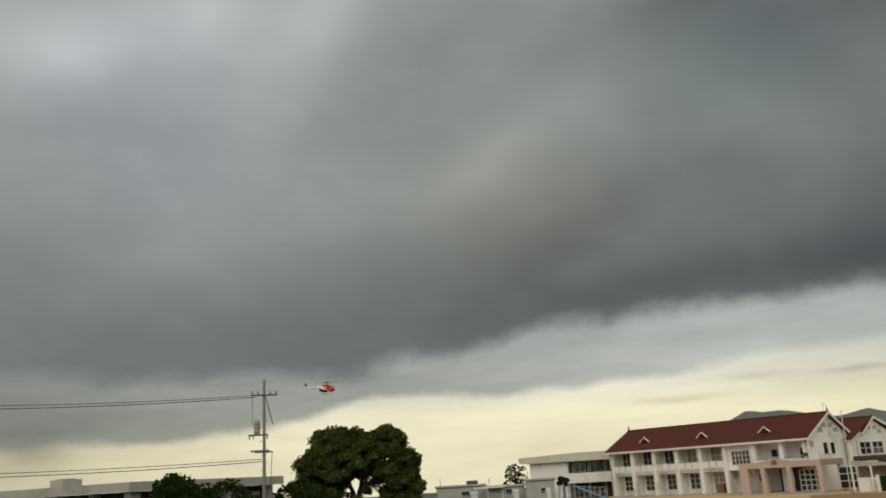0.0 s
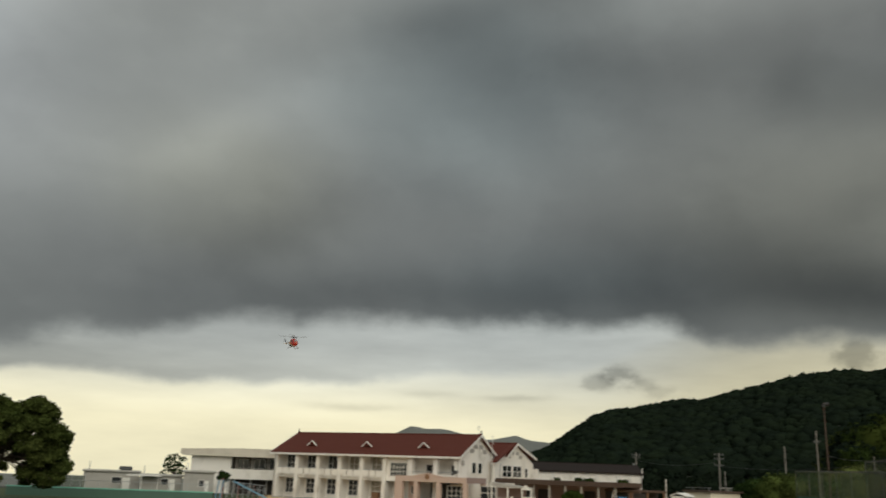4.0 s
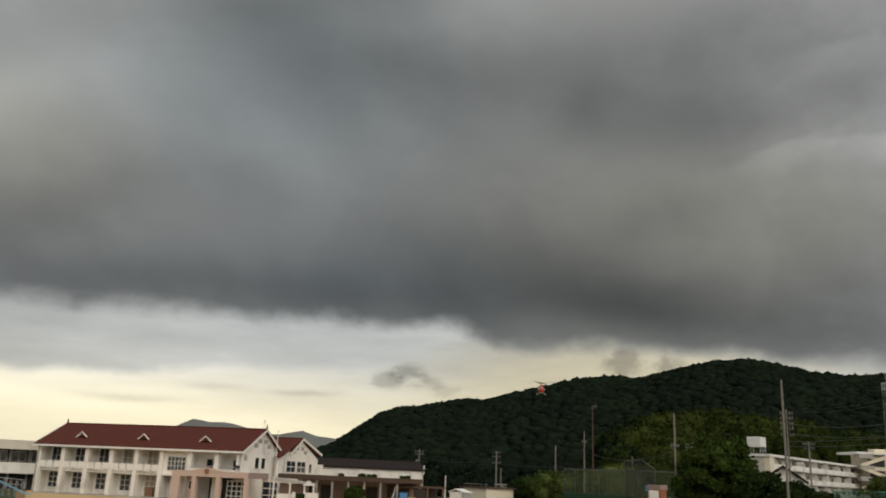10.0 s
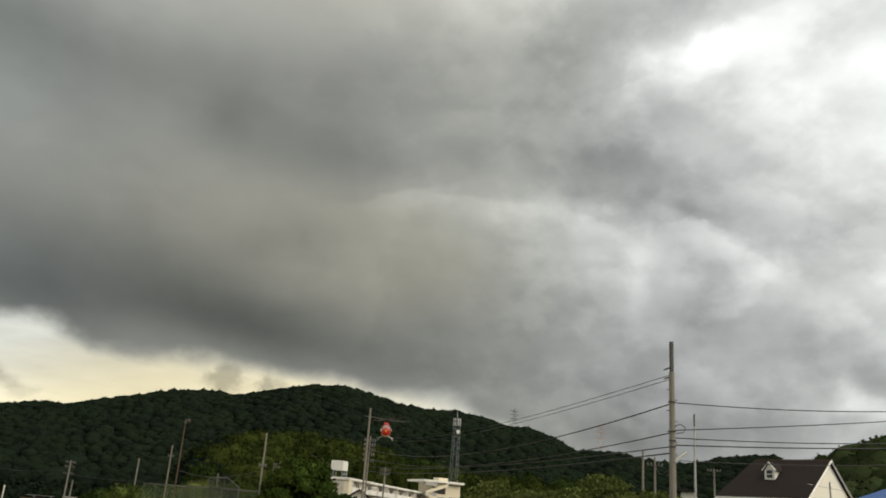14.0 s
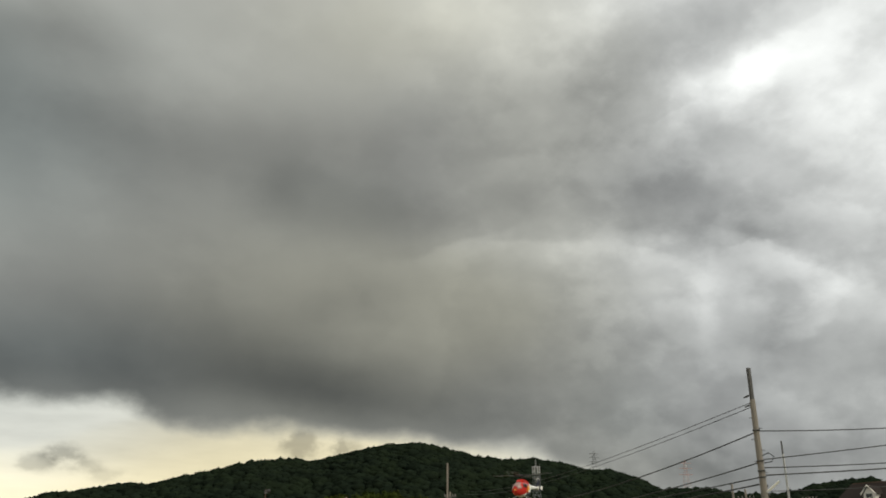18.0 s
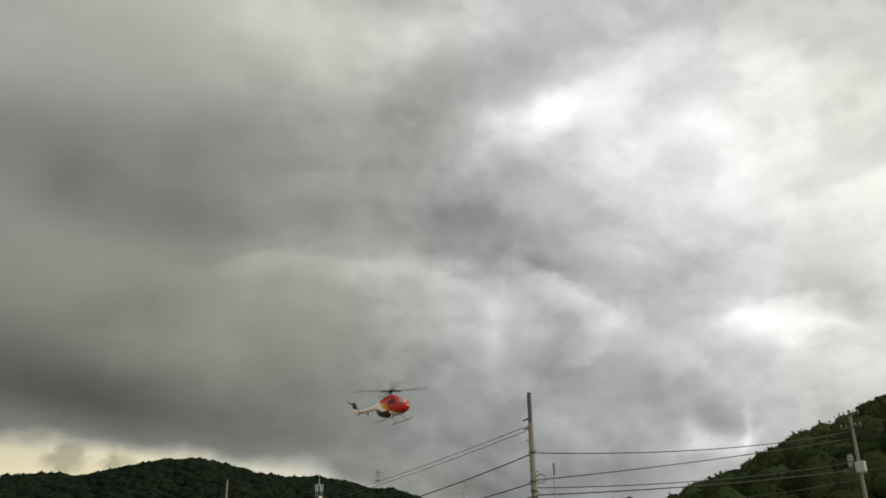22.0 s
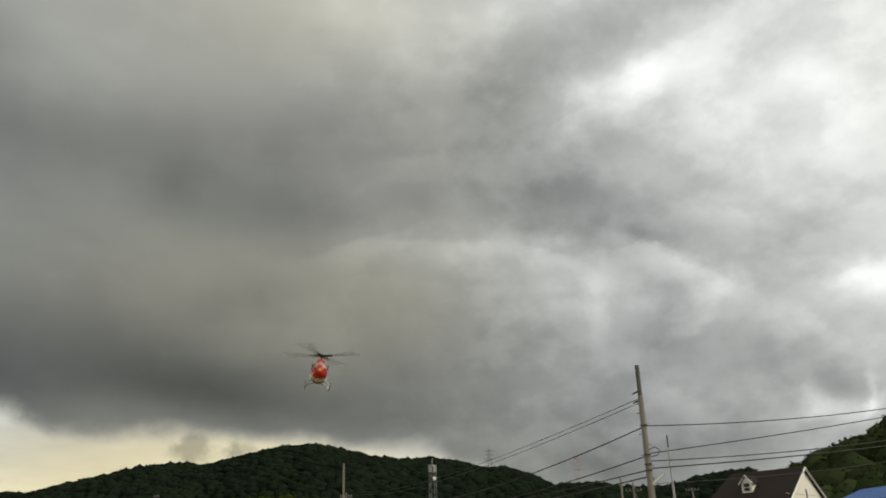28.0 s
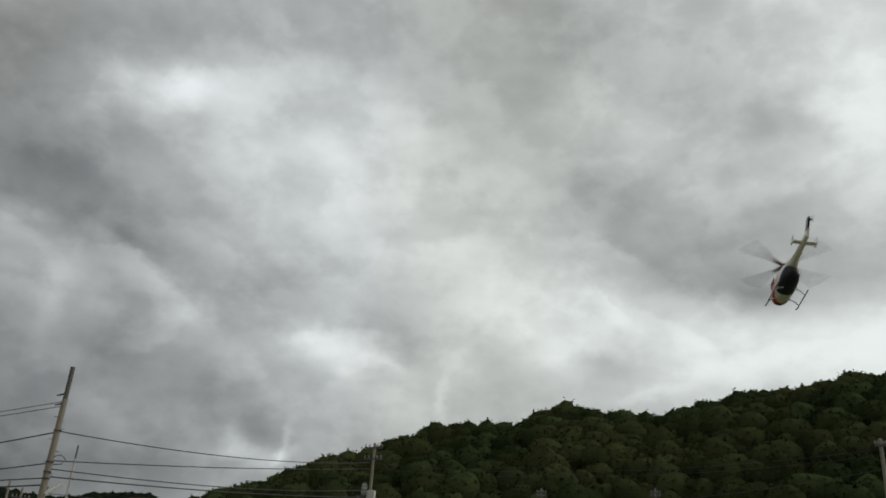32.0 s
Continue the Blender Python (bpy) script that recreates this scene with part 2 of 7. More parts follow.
cloud(72.0, 18.3, 2.1, 0.77, 87, 0.045)
cloud(78.5, 18.3, 4.0, 0.90, -29, 0.035, 1)
cloud(86.6, 8.5, 1.8, 0.51, 8, 0.06)
cloud(98.7, 21.9, 4.2, 1.33, -10, 0.03)
# ragged texture, calm over the dark shelf and livelier where the deck breaks up: the billows are shaded from one side
swirl = wvec("MULTIPLY_ADD", push, (0.012, 0.012, 0.012), flat)
tex = wmath("SUBTRACT", wnoise(swirl, 5.0, 8.0, 0.52).outputs["Fac"], 0.5)
swell = wnoise(swirl, 9.0, 7.0, 0.50).outputs["Fac"]
swell_off = wnoise(wvec("ADD", swirl, (0.016, -0.006, 0.018)), 9.0, 7.0, 0.50).outputs["Fac"]
relief = wmath("SUBTRACT", swell, swell_off)
puffs = wmath("SUBTRACT", wsmooth(swell, 0.46, 0.60), 0.5)
V = wmath("MULTIPLY_ADD", tex, wmath("MULTIPLY_ADD", lively, 0.05, 0.035), V)
V = wmath("MULTIPLY_ADD", relief, wmath("MULTIPLY_ADD", lively, 0.20, 0.045), V)
V = wmath("MULTIPLY_ADD", puffs, wmath("MULTIPLY_ADD", lively, 0.030, 0.008), V)
V = wmath("SMOOTH_MIN", V, 0.95, 0.06)
# the gap under the deck: grey streaks that turn to cream at the horizon
streak_way = wvec("MULTIPLY_ADD", push, (0.01, 0.01, 0.06), wvec("MULTIPLY", way, (1.0, 1.0, 5.0)))
streak = wmath("SUBTRACT", wnoise(streak_way, 4.0, 7.0, 0.55).outputs["Fac"], 0.5)
glow = wramp(el0, -10, 14, [(-10, .90), (0, .92), (3, .935), (5, .905), (7, .83), (9, .74), (14, .64)], 1.0)
gap = wmath("MULTIPLY_ADD", streak, 0.26, glow)
for a, e, sa, se, k in ((36, 5, 12, 4, -.08), (-6, 3.5, 20, 5, .03), (11, 4.8, 8, 2.5, .05), (60, 7.5, 7, 3, -.12), (12, 4.2, 3, .25, -.1), (23, 5.2, 2.2, .2, -.1), (17, 5.3, 2, .25, -.07),
                        (-29, 3.2, 2.0, 1.0, -.16), (-34, 2, 14, 5, -.16)):
    gap = puff(gap, a, e, sa, se, k)
# small dark cloudlets over the hill
scud = wnoise(flat, 30.0, 5.0, 0.55).outputs["Fac"]
for a, e, sa, se, k in ((29.9, 6.8, 1.25, .8, -.16), (28.4, 6.3, 1.4, .55, -.13), (31.0, 6.25, 1.35, .5, -.11), (32.8, 5.6, 1.9, .5, -.07), (44.2, 7.9, 1.5, .95, -.17), (46.9, 7.8, 1.4, .85, -.17)):
    shape = wmath("MULTIPLY", puff(0.0, a, e, sa, se, 1.0), wmath("MULTIPLY_ADD", wmath("SUBTRACT", scud, 0.5), 4.5, 1.0))
    gap = wmath("MULTIPLY_ADD", wsmooth(shape, 0.15, 1.15), k, gap)
fray = wmath("SUBTRACT", wnoise(flat, 8.0, 7.0, 0.55).outputs["Fac"], 0.5)
# a paler grey veil hangs below the shelf
veil_foot = wramp(az0, -60, 40, [(-60, 3.0), (-30, 2.9), (-20, 3.3), (-15, 3.7), (-12.5, 4.2), (-10, 5.3), (-7, 5.8), (-2, 5.3), (1.5, 4.9), (5.3, 5.2), (9, 5.7), (14, 6.2),
                                 (20, 6.6), (27, 6.7), (33, 8), (40, 13)], 14.0)
veil_tone = wramp(az0, -40, 20, [(-40, .53), (-20, .545), (-14, .57), (-8, .61), (0, .635), (8, .70), (14, .735), (20, .76)], 1.0)
veil = wmath("MULTIPLY", wsmooth(wmath("MULTIPLY_ADD", fray, 2.2, wmath("SUBTRACT", el_soft, veil_foot)), -0.35, 0.55), 0.85)
gap = wmath("MULTIPLY_ADD", veil, wmath("SUBTRACT", wmath("MULTIPLY_ADD", streak, 0.30, veil_tone), gap), gap)
upper = wsmooth(wmath("MULTIPLY_ADD", fray, 3.6, wmath("SUBTRACT", el_soft, edge)), -0.75, 1.05)
mixv = wn("ShaderNodeMix")
sock(mixv.inputs["Factor"], upper)
sock(mixv.inputs["A"], gap)
sock(mixv.inputs["B"], V)
value = wmath("POWER", wmath("MAXIMUM", mixv.outputs["Result"], 0.05), 2.2)
# warm tint in the gap, towards the low sun behind the school
warm = wmath("MULTIPLY", wmath("MULTIPLY", wmath("SUBTRACT", 1.0, upper), wmath("MULTIPLY_ADD", veil, -0.70, 1.0)), wmath("SUBTRACT", 1.0, wsmooth(wmath("MULTIPLY_ADD", wmath("MULTIPLY", wsmooth(az0, 27.0, 42.0), wsmooth(az0, 62.0, 48.0)), -4.0, el0), 2.5, 9.5)))
tint = wn("ShaderNodeMix")
tint.data_type = "RGBA"
sock(tint.inputs[0], warm)
# the cloud itself turns from steel grey through warm grey to a pale white
patches = wnoise(flat, 3.4, 4.0, 0.5).outputs["Fac"]
tone = None
for colour, masses in (((0.92, 1.0, 0.97, 1), ((19, 26, 13, 8, 0.9), (28, 13, 14, 3, 0.6), (46, 23, 8, 4, 0.35), (66, 10, 6, 4, 0.4))),
                       ((0.985, 1.0, 1.01, 1), ((-24, 24, 14, 14, 0.9), (52, 27, 5, 8, 0.3))),
                       ((1.025, 1.0, 0.84, 1), ((3, 18, 9, 5, 0.8), (46, 16, 15, 8, 0.9), (50, 36, 12, 5, 0.5), (57, 17, 7, 4, 0.4))),
                       ((0.985, 1.0, 1.0, 1), ((80, 22, 14, 30, 1.4),)),
                       ((0.98, 1.0, 0.96, 1), ((120, 20, 22, 30, 1.3),))):
    amount = 0.0
    for a, e, sa, se, k in masses:
        amount = puff(amount, a, e, sa, se, k)
    amount = wsmooth(wmath("MULTIPLY_ADD", wmath("SUBTRACT", patches, 0.5), 0.8, amount), 0.0, 1.0)
    layer = wn("ShaderNodeMix")
    layer.data_type = "RGBA"
    sock(layer.inputs[0], amount)
    sock(layer.inputs[6], tone or (1.0, 1.0, 0.93, 1))
    sock(layer.inputs[7], colour)
    tone = layer.outputs[2]
sock(tint.inputs[6], tone)
sock(tint.inputs[7], (1.085, 0.962, 0.65, 1))
lit_cloud = wvec("SCALE", tint.outputs[2])
wt.nodes[-1].inputs["Scale"].default_value = 1.0
wt.links.new(value, wt.nodes[-1].inputs["Scale"])
clear = wn("ShaderNodeTexSky")
clear.sky_type = "NISHITA"
clear.sun_disc = False
SUN_AZ, SUN_EL = 186.0, 32.0
clear.sun_elevation, clear.sun_rotation = radians(SUN_EL), radians(SUN_AZ)
bg_cloud, bg_clear, add = wn("ShaderNodeBackground"), wn("ShaderNodeBackground"), wn("ShaderNodeAddShader")
sock(bg_cloud.inputs[0], lit_cloud)
bg_cloud.inputs[1].default_value = 0.97
sock(bg_clear.inputs[0], clear.outputs[0])
bg_clear.inputs[1].default_value = 0.003
sock(add.inputs[0], bg_cloud.outputs[0])
sock(add.inputs[1], bg_clear.outputs[0])
sock(wn("ShaderNodeOutputWorld").inputs[0], add.outputs[0])
world.cycles.sampling_method = "MANUAL"
world.cycles.sample_map_resolution = 512

sun = new("sun", bpy.data.lights.new("sun", "SUN"))
sun.data.energy, sun.data.angle, sun.data.color = 1.25, radians(50), (1.0, 0.89, 0.72)
sun.matrix_world = look(tuple(at(SUN_AZ, 50, 50 * math.tan(radians(SUN_EL)))), (0, 0, 0))

# ---- materials ----
def material(name, color, rough=0.7, vary=0.15, scale=1.5, grain=0.08, bump=0.15, bump_scale=18.0, metal=0.0, island=0.0, per_object=0.0,
             stretch=(1, 1, 1), stain=None):
    """A surface with broad patches, fine grain and relief, at real size."""
    m = bpy.data.materials.new(name)
    m.use_nodes = True
    nt = m.node_tree
    b = nt.nodes["Principled BSDF"]
    tc = nt.nodes.new("ShaderNodeTexCoord")
    mp = nt.nodes.new("ShaderNodeMapping")
    mp.inputs["Scale"].default_value = stretch
    nt.links.new(tc.outputs["Object"], mp.inputs[0])

    def noise_at(s, d):
        n = nt.nodes.new("ShaderNodeTexNoise")
        n.inputs["Scale"].default_value, n.inputs["Detail"].default_value = s, d
        nt.links.new(mp.outputs[0], n.inputs["Vector"])
        return n.outputs["Fac"]

    def mth(op, a, c, d=None):
        n = nt.nodes.new("ShaderNodeMath")
        n.operation = op
        for i, v in enumerate((a, c, d)):
            if v is None:
                continue
            if isinstance(v, bpy.types.NodeSocket):
                nt.links.new(v, n.inputs[i])
            else:
                n.inputs[i].default_value = v
        return n.outputs[0]

    broad, fine = noise_at(scale, 5), noise_at(bump_scale, 4)
    k = mth("MULTIPLY_ADD", mth("SUBTRACT", broad, 0.5), 2 * vary, 1.0)
    k = mth("MULTIPLY_ADD", mth("SUBTRACT", fine, 0.5), 2 * grain, k)
    if island:
        g = nt.nodes.new("ShaderNodeNewGeometry")
        k = mth("MULTIPLY_ADD", mth("SUBTRACT", g.outputs["Random Per Island"], 0.5), 2 * island, k)
    if per_object:
        o = nt.nodes.new("ShaderNodeObjectInfo")
        k = mth("MULTIPLY_ADD", mth("SUBTRACT", o.outputs["Random"], 0.5), 2 * per_object, k)
    col = nt.nodes.new("ShaderNodeVectorMath")
    col.operation = "SCALE"
    col.inputs[0].default_value = color
    nt.links.new(k, col.inputs["Scale"])
    out = col.outputs[0]
    if stain:
        mx = nt.nodes.new("ShaderNodeMix")
        mx.data_type = "RGBA"
        r = nt.nodes.new("ShaderNodeMapRange")
        r.inputs["From Min"].default_value, r.inputs["From Max"].default_value = 0.52, 0.70
        nt.links.new(noise_at(stain[1], 6), r.inputs["Value"])
        nt.links.new(r.outputs[0], mx.inputs[0])
        nt.links.new(out, mx.inputs[6])
        mx.inputs[7].default_value = (*stain[0], 1)
        out = mx.outputs[2]
    nt.links.new(out, b.inputs["Base Color"])
    b.inputs["Roughness"].default_value, b.inputs["Metallic"].default_value = rough, metal
    if bump:
        bp = nt.nodes.new("ShaderNodeBump")
        bp.inputs["Strength"].default_value, bp.inputs["Distance"].default_value = bump, 0.05
        nt.links.new(fine, bp.inputs["Height"])
        nt.links.new(bp.outputs[0], b.inputs["Normal"])
    return m


def leaf_material(name, color, second, island=0.35, speckle=0.5):
    m = material(name, color, 0.65, 0.35, 0.12, 0.25, 0.8, 2.2, island=island)
    nt = m.node_tree
    for n in nt.nodes:
        if n.bl_idname == "ShaderNodeBump":
            n.inputs["Distance"].default_value = 0.35
    b = nt.nodes["Principled BSDF"]
    mx = nt.nodes.new("ShaderNodeMix")
    mx.data_type = "RGBA"
    n = nt.nodes.new("ShaderNodeTexNoise")
    n.inputs["Scale"].default_value, n.inputs["Detail"].default_value = 0.05, 4
    tc = nt.nodes.new("ShaderNodeTexCoord")
    nt.links.new(tc.outputs["Object"], n.inputs["Vector"])
    r = nt.nodes.new("ShaderNodeMapRange")
    r.inputs["From Min"].default_value, r.inputs["From Max"].default_value = 0.42, 0.62
    nt.links.new(n.outputs["Fac"], r.inputs["Value"])
    old = b.inputs["Base Color"].links[0].from_socket
    nt.links.new(r.outputs[0], mx.inputs[0])
    nt.links.new(old, mx.inputs[6])
    mx.inputs[7].default_value = (*second, 1)
    mul = nt.nodes.new("ShaderNodeMix")
    mul.data_type, mul.blend_type = "RGBA", "MULTIPLY"
    mul.inputs[0].default_value = speckle
    g = nt.nodes.new("ShaderNodeNewGeometry")
    nt.links.new(mx.outputs[2], mul.inputs[6])
    nt.links.new(g.outputs["Random Per Island"], mul.inputs[7])
    nt.links.new(mul.outputs[2], b.inputs["Base Color"])
    b.inputs["Specular IOR Level"].default_value = 0.0
    return m


def net_material(name, color, alpha, scale):
    """Knotted netting: fine open mesh, seen as a veil."""
    m = material(name, color, 0.8, 0.1, 1.0, 0.1, 0.0)
    nt = m.node_tree
    b = nt.nodes["Principled BSDF"]
    n = nt.nodes.new("ShaderNodeTexNoise")
    n.inputs["Scale"].default_value, n.inputs["Detail"].default_value = scale, 3
    tc = nt.nodes.new("ShaderNodeTexCoord")
    nt.links.new(tc.outputs["Object"], n.inputs["Vector"])
    r = nt.nodes.new("ShaderNodeMapRange")
    r.inputs["To Min"].default_value, r.inputs["To Max"].default_value = alpha - 0.12, alpha + 0.12
    nt.links.new(n.outputs["Fac"], r.inputs["Value"])
    nt.links.new(r.outputs[0], b.inputs["Alpha"])
    return m


def glass_material(name, color=(0.03, 0.035, 0.04), rough=0.06):
    m = material(name, color, rough, 0.1, 0.8, 0.02, 0.0)
    m.node_tree.nodes["Principled BSDF"].inputs["Specular IOR Level"].default_value = 0.7
    return m


M_SAND = material("field_sand", (0.62, 0.43, 0.21), 0.95, 0.10, 0.06, 0.06, 0.2, 9.0, stain=((0.48, 0.35, 0.19), 0.035))
M_GRASS = material("dry_grass", (0.33, 0.19, 0.075), 0.95, 0.25, 0.12, 0.18, 0.4, 6.0)
M_ASPHALT = material("asphalt", (0.075, 0.075, 0.078), 0.9, 0.12, 0.2, 0.1, 0.2, 20.0)
M_VERGE = material("green_verge", (0.045, 0.066, 0.020), 0.95, 0.25, 0.12, 0.18, 0.4, 6.0)
M_FOREST = material("forest_floor", (0.016, 0.022, 0.011), 0.95, 0.3, 0.03, 0.2, 0.3, 0.6)
# far land: distance haze is put into this pale grey
M_FAR = material("hazy_far_land", (0.16, 0.165, 0.15), 1.0, 0.15, 0.004, 0.1, 0.0, 0.05)
M_WHITE = material("white_render", (0.85, 0.82, 0.77), 0.8, 0.07, 0.35, 0.04, 0.1, 12.0, stain=((0.62, 0.59, 0.54), 0.4))
M_CREAM = material("cream_render", (0.78, 0.70, 0.54), 0.8, 0.08, 0.3, 0.05, 0.1, 12.0)
M_HOUSE = material("cream_house_render", (0.90, 0.86, 0.76), 0.8, 0.06, 0.4, 0.04, 0.1, 12.0)
M_PINK = material("pink_render", (0.54, 0.41, 0.35), 0.8, 0.08, 0.4, 0.05, 0.1, 12.0)
# brown surfaces, and the pink render as darkened by shade
M_PINKD = material("brown_and_shade_render", (0.34, 0.25, 0.23), 0.8, 0.08, 0.4, 0.05, 0.1, 12.0)
M_GREY = material("grey_concrete", (0.42, 0.40, 0.37), 0.85, 0.15, 0.25, 0.08, 0.2, 9.0, stain=((0.30, 0.285, 0.26), 0.3))
# near black: painted shade for openings and recesses, also dark walls and doors
M_DARK = material("dark_finish_and_shade", (0.05, 0.045, 0.042), 0.9, 0.2, 0.5, 0.05, 0.0)
M_ROOF = material("red_brown_roof", (0.105, 0.031, 0.022), 0.75, 0.14, 0.5, 0.14, 0.35, 5.0, stretch=(1, 4, 4))
M_ROOFD = material("dark_roof", (0.026, 0.020, 0.018), 0.8, 0.15, 0.4, 0.12, 0.3, 5.0)
M_HALLR = material("brown_hall_roof", (0.026, 0.019, 0.017), 0.8, 0.15, 0.4, 0.12, 0.3, 5.0)
M_ROOFB = material("blue_sheet_roof", (0.035, 0.12, 0.36), 0.5, 0.12, 0.4, 0.08, 0.2, 6.0)
M_RUST = material("rusty_roof", (0.10, 0.07, 0.055), 0.85, 0.3, 0.5, 0.15, 0.3, 6.0)
M_GLASS = glass_material("dark_window_glass")
M_GLASSB = glass_material("pale_window_glass", (0.30, 0.27, 0.22), 0.12)
M_FRAME = material("white_window_frame", (0.78, 0.76, 0.72), 0.5, 0.05, 2.0, 0.03, 0.0)
M_POLE = material("pole_concrete", (0.22, 0.20, 0.175), 0.85, 0.15, 0.5, 0.08, 0.15, 14.0)
M_STEEL = material("galvanised_steel", (0.42, 0.43, 0.44), 0.5, 0.15, 1.0, 0.08, 0.05, 12.0, metal=0.6)
M_DSTEEL = material("dark_steel", (0.09, 0.09, 0.09), 0.6, 0.2, 1.5, 0.08, 0.05, 12.0, metal=0.4)
M_WIRE = material("black_cable", (0.022, 0.022, 0.024), 0.6, 0.1, 2.0, 0.05, 0.0)
M_INSUL = material("glazed_insulator", (0.20, 0.19, 0.18), 0.25, 0.08, 3.0, 0.04, 0.0)
M_BOXW = material("painted_box", (0.46, 0.47, 0.46), 0.5, 0.08, 2.0, 0.05, 0.05)
M_TRANS = material("transformer_grey", (0.30, 0.31, 0.31), 0.5, 0.15, 2.0, 0.06, 0.05)
M_FENCE = material("green_fence_paint", (0.22, 0.54, 0.42), 0.5, 0.12, 0.8, 0.06, 0.05)
M_NETG = net_material("green_mesh", (0.03, 0.16, 0.10), 0.52, 6.0)
M_NETD = net_material("grey_green_net", (0.085, 0.12, 0.06), 0.27, 3.0)
M_NETB = net_material("dark_green_net", (0.012, 0.06, 0.03), 0.86, 3.0)
M_PAD = material("light_green_panel", (0.095, 0.15, 0.055), 0.8, 0.15, 0.5, 0.08, 0.1, 8.0)
M_GREENW = material("green_wall_paint", (0.085, 0.16, 0.12), 0.7, 0.15, 0.4, 0.08, 0.1, 8.0)
M_BLUE = material("blue_paint", (0.07, 0.22, 0.46), 0.5, 0.12, 1.0, 0.06, 0.05)
M_RED = material("pink_paint", (0.52, 0.20, 0.17), 0.55, 0.15, 1.0, 0.06, 0.05)
M_YELL = material("yellow_paint", (0.52, 0.46, 0.16), 0.55, 0.15, 1.0, 0.06, 0.05)
M_WOOD = material("brown_wood", (0.24, 0.13, 0.07), 0.75, 0.25, 1.0, 0.12, 0.2, 10.0, stretch=(1, 1, 5))
M_DOOR = material("dark_brown_door", (0.075, 0.055, 0.045), 0.6, 0.25, 1.0, 0.12, 0.1, 10.0, stretch=(1, 1, 5))
M_SLIDE = material("pale_blue_paint", (0.16, 0.32, 0.45), 0.5, 0.12, 1.0, 0.06, 0.05)
# beige roof band, and white render darkened for balcony shade
M_PALE = material("beige_and_shade_render", (0.62, 0.57, 0.48), 0.8, 0.08, 0.3, 0.05, 0.1, 12.0, stain=((0.48, 0.43, 0.36), 0.35))
M_ORANGE = material("rusty_orange", (0.36, 0.14, 0.06), 0.8, 0.25, 0.7, 0.1, 0.15, 8.0)
M_CARP = material("dark_car_paint", (0.012, 0.014, 0.022), 0.25, 0.08, 1.0, 0.02, 0.0, metal=0.2)
M_WCAR = material("white_car_paint", (0.7, 0.7, 0.7), 0.3, 0.05, 1.0, 0.02, 0.0)
M_TYRE = material("tyre_rubber", (0.02, 0.02, 0.02), 0.9, 0.1, 4.0, 0.05, 0.0)
M_BARK = material("bark", (0.075, 0.058, 0.042), 0.95, 0.3, 1.5, 0.2, 0.6, 9.0, stretch=(1, 1, 0.3))
M_LEAF = leaf_material("camphor_leaves", (0.066, 0.092, 0.024), (0.100, 0.118, 0.034))
M_LEAFD = leaf_material("dark_leaves", (0.030, 0.054, 0.016), (0.048, 0.072, 0.020))
M_LEAFB = leaf_material("bright_leaves", (0.050, 0.084, 0.018), (0.082, 0.112, 0.026))
M_BELT = leaf_material("belt_leaves", (0.120, 0.152, 0.045), (0.168, 0.175, 0.060), 0.3, 0.3)
# lit copy of the leaves: the light is put into the paler green
M_LEAFL = leaf_material("lit_leaves", (0.105, 0.130, 0.038), (0.135, 0.150, 0.050), 0.3, 0.3)
M_LEAFY = leaf_material("yellow_leaves", (0.17, 0.15, 0.05), (0.13, 0.14, 0.05))
# distance haze over the long hill is put into this forest's bluish tone
M_HILL = leaf_material("hill_forest", (0.0120, 0.0184, 0.0126), (0.0162, 0.0246, 0.0143), 0.12, 0.15)
M_HILLB = leaf_material("low_hill_forest", (0.028, 0.043, 0.011), (0.050, 0.064, 0.015), 0.3, 0.32)
M_HILLR = leaf_material("near_hill_forest", (0.035, 0.050, 0.021), (0.049, 0.057, 0.025), 0.3, 0.3)

for m in (M_ROOF, M_ROOFD, M_HALLR, M_RUST):
    m.node_tree.nodes["Principled BSDF"].inputs["Specular IOR Level"].default_value = 0.12

# ---- building tools ----
def thing(name, m, label, category, group="", kind=""):
    ob = new(name)
    ob.empty_display_size = 0.2
    ob.matrix_basis = m
    return tagged(ob, label, category, group, kind)


def meshed(name, bm, mats, smooth=False):
    me = bpy.data.meshes.new(name)
    bm.normal_update()
    bm.to_mesh(me)
    bm.free()
    for m in (mats if isinstance(mats, (list, tuple)) else [mats]):
        me.materials.append(m)
    if smooth:
        me.polygons.foreach_set("use_smooth", [True] * len(me.polygons))
    return me


def part(name, bm, mats, parent, label="", smooth=False):
    ob = new(name, meshed(name, bm, mats, smooth))
    ob.parent = parent
    if label:
        ob["label"] = label
    return ob


def single(name, bm, mats, m, label, category="", group="", kind="", smooth=False):
    ob = new(name, meshed(name, bm, mats, smooth))
    ob.matrix_basis = m
    return tagged(ob, label, category, group, kind)


def box(bm, x0, x1, y0, y1, z0, z1, bevel=0.0, mat=0):
    vs = [bm.verts.new((x, y, z)) for z in (z0, z1) for y in (y0, y1) for x in (x0, x1)]
    fs = [bm.faces.new([vs[i] for i in q]) for q in ((0, 2, 3, 1), (4, 5, 7, 6), (0, 1, 5, 4), (2, 6, 7, 3), (0, 4, 6, 2), (1, 3, 7, 5))]
    for f in fs:
        f.material_index = mat
    if bevel:
        bmesh.ops.bevel(bm, geom=list({e for f in fs for e in f.edges}), offset=bevel, segments=1, affect="EDGES")
    return bm


def boxes(*dims, bevel=0.0):
    bm = bmesh.new()
    for d in dims:
        box(bm, *d, bevel=bevel)
    return bm


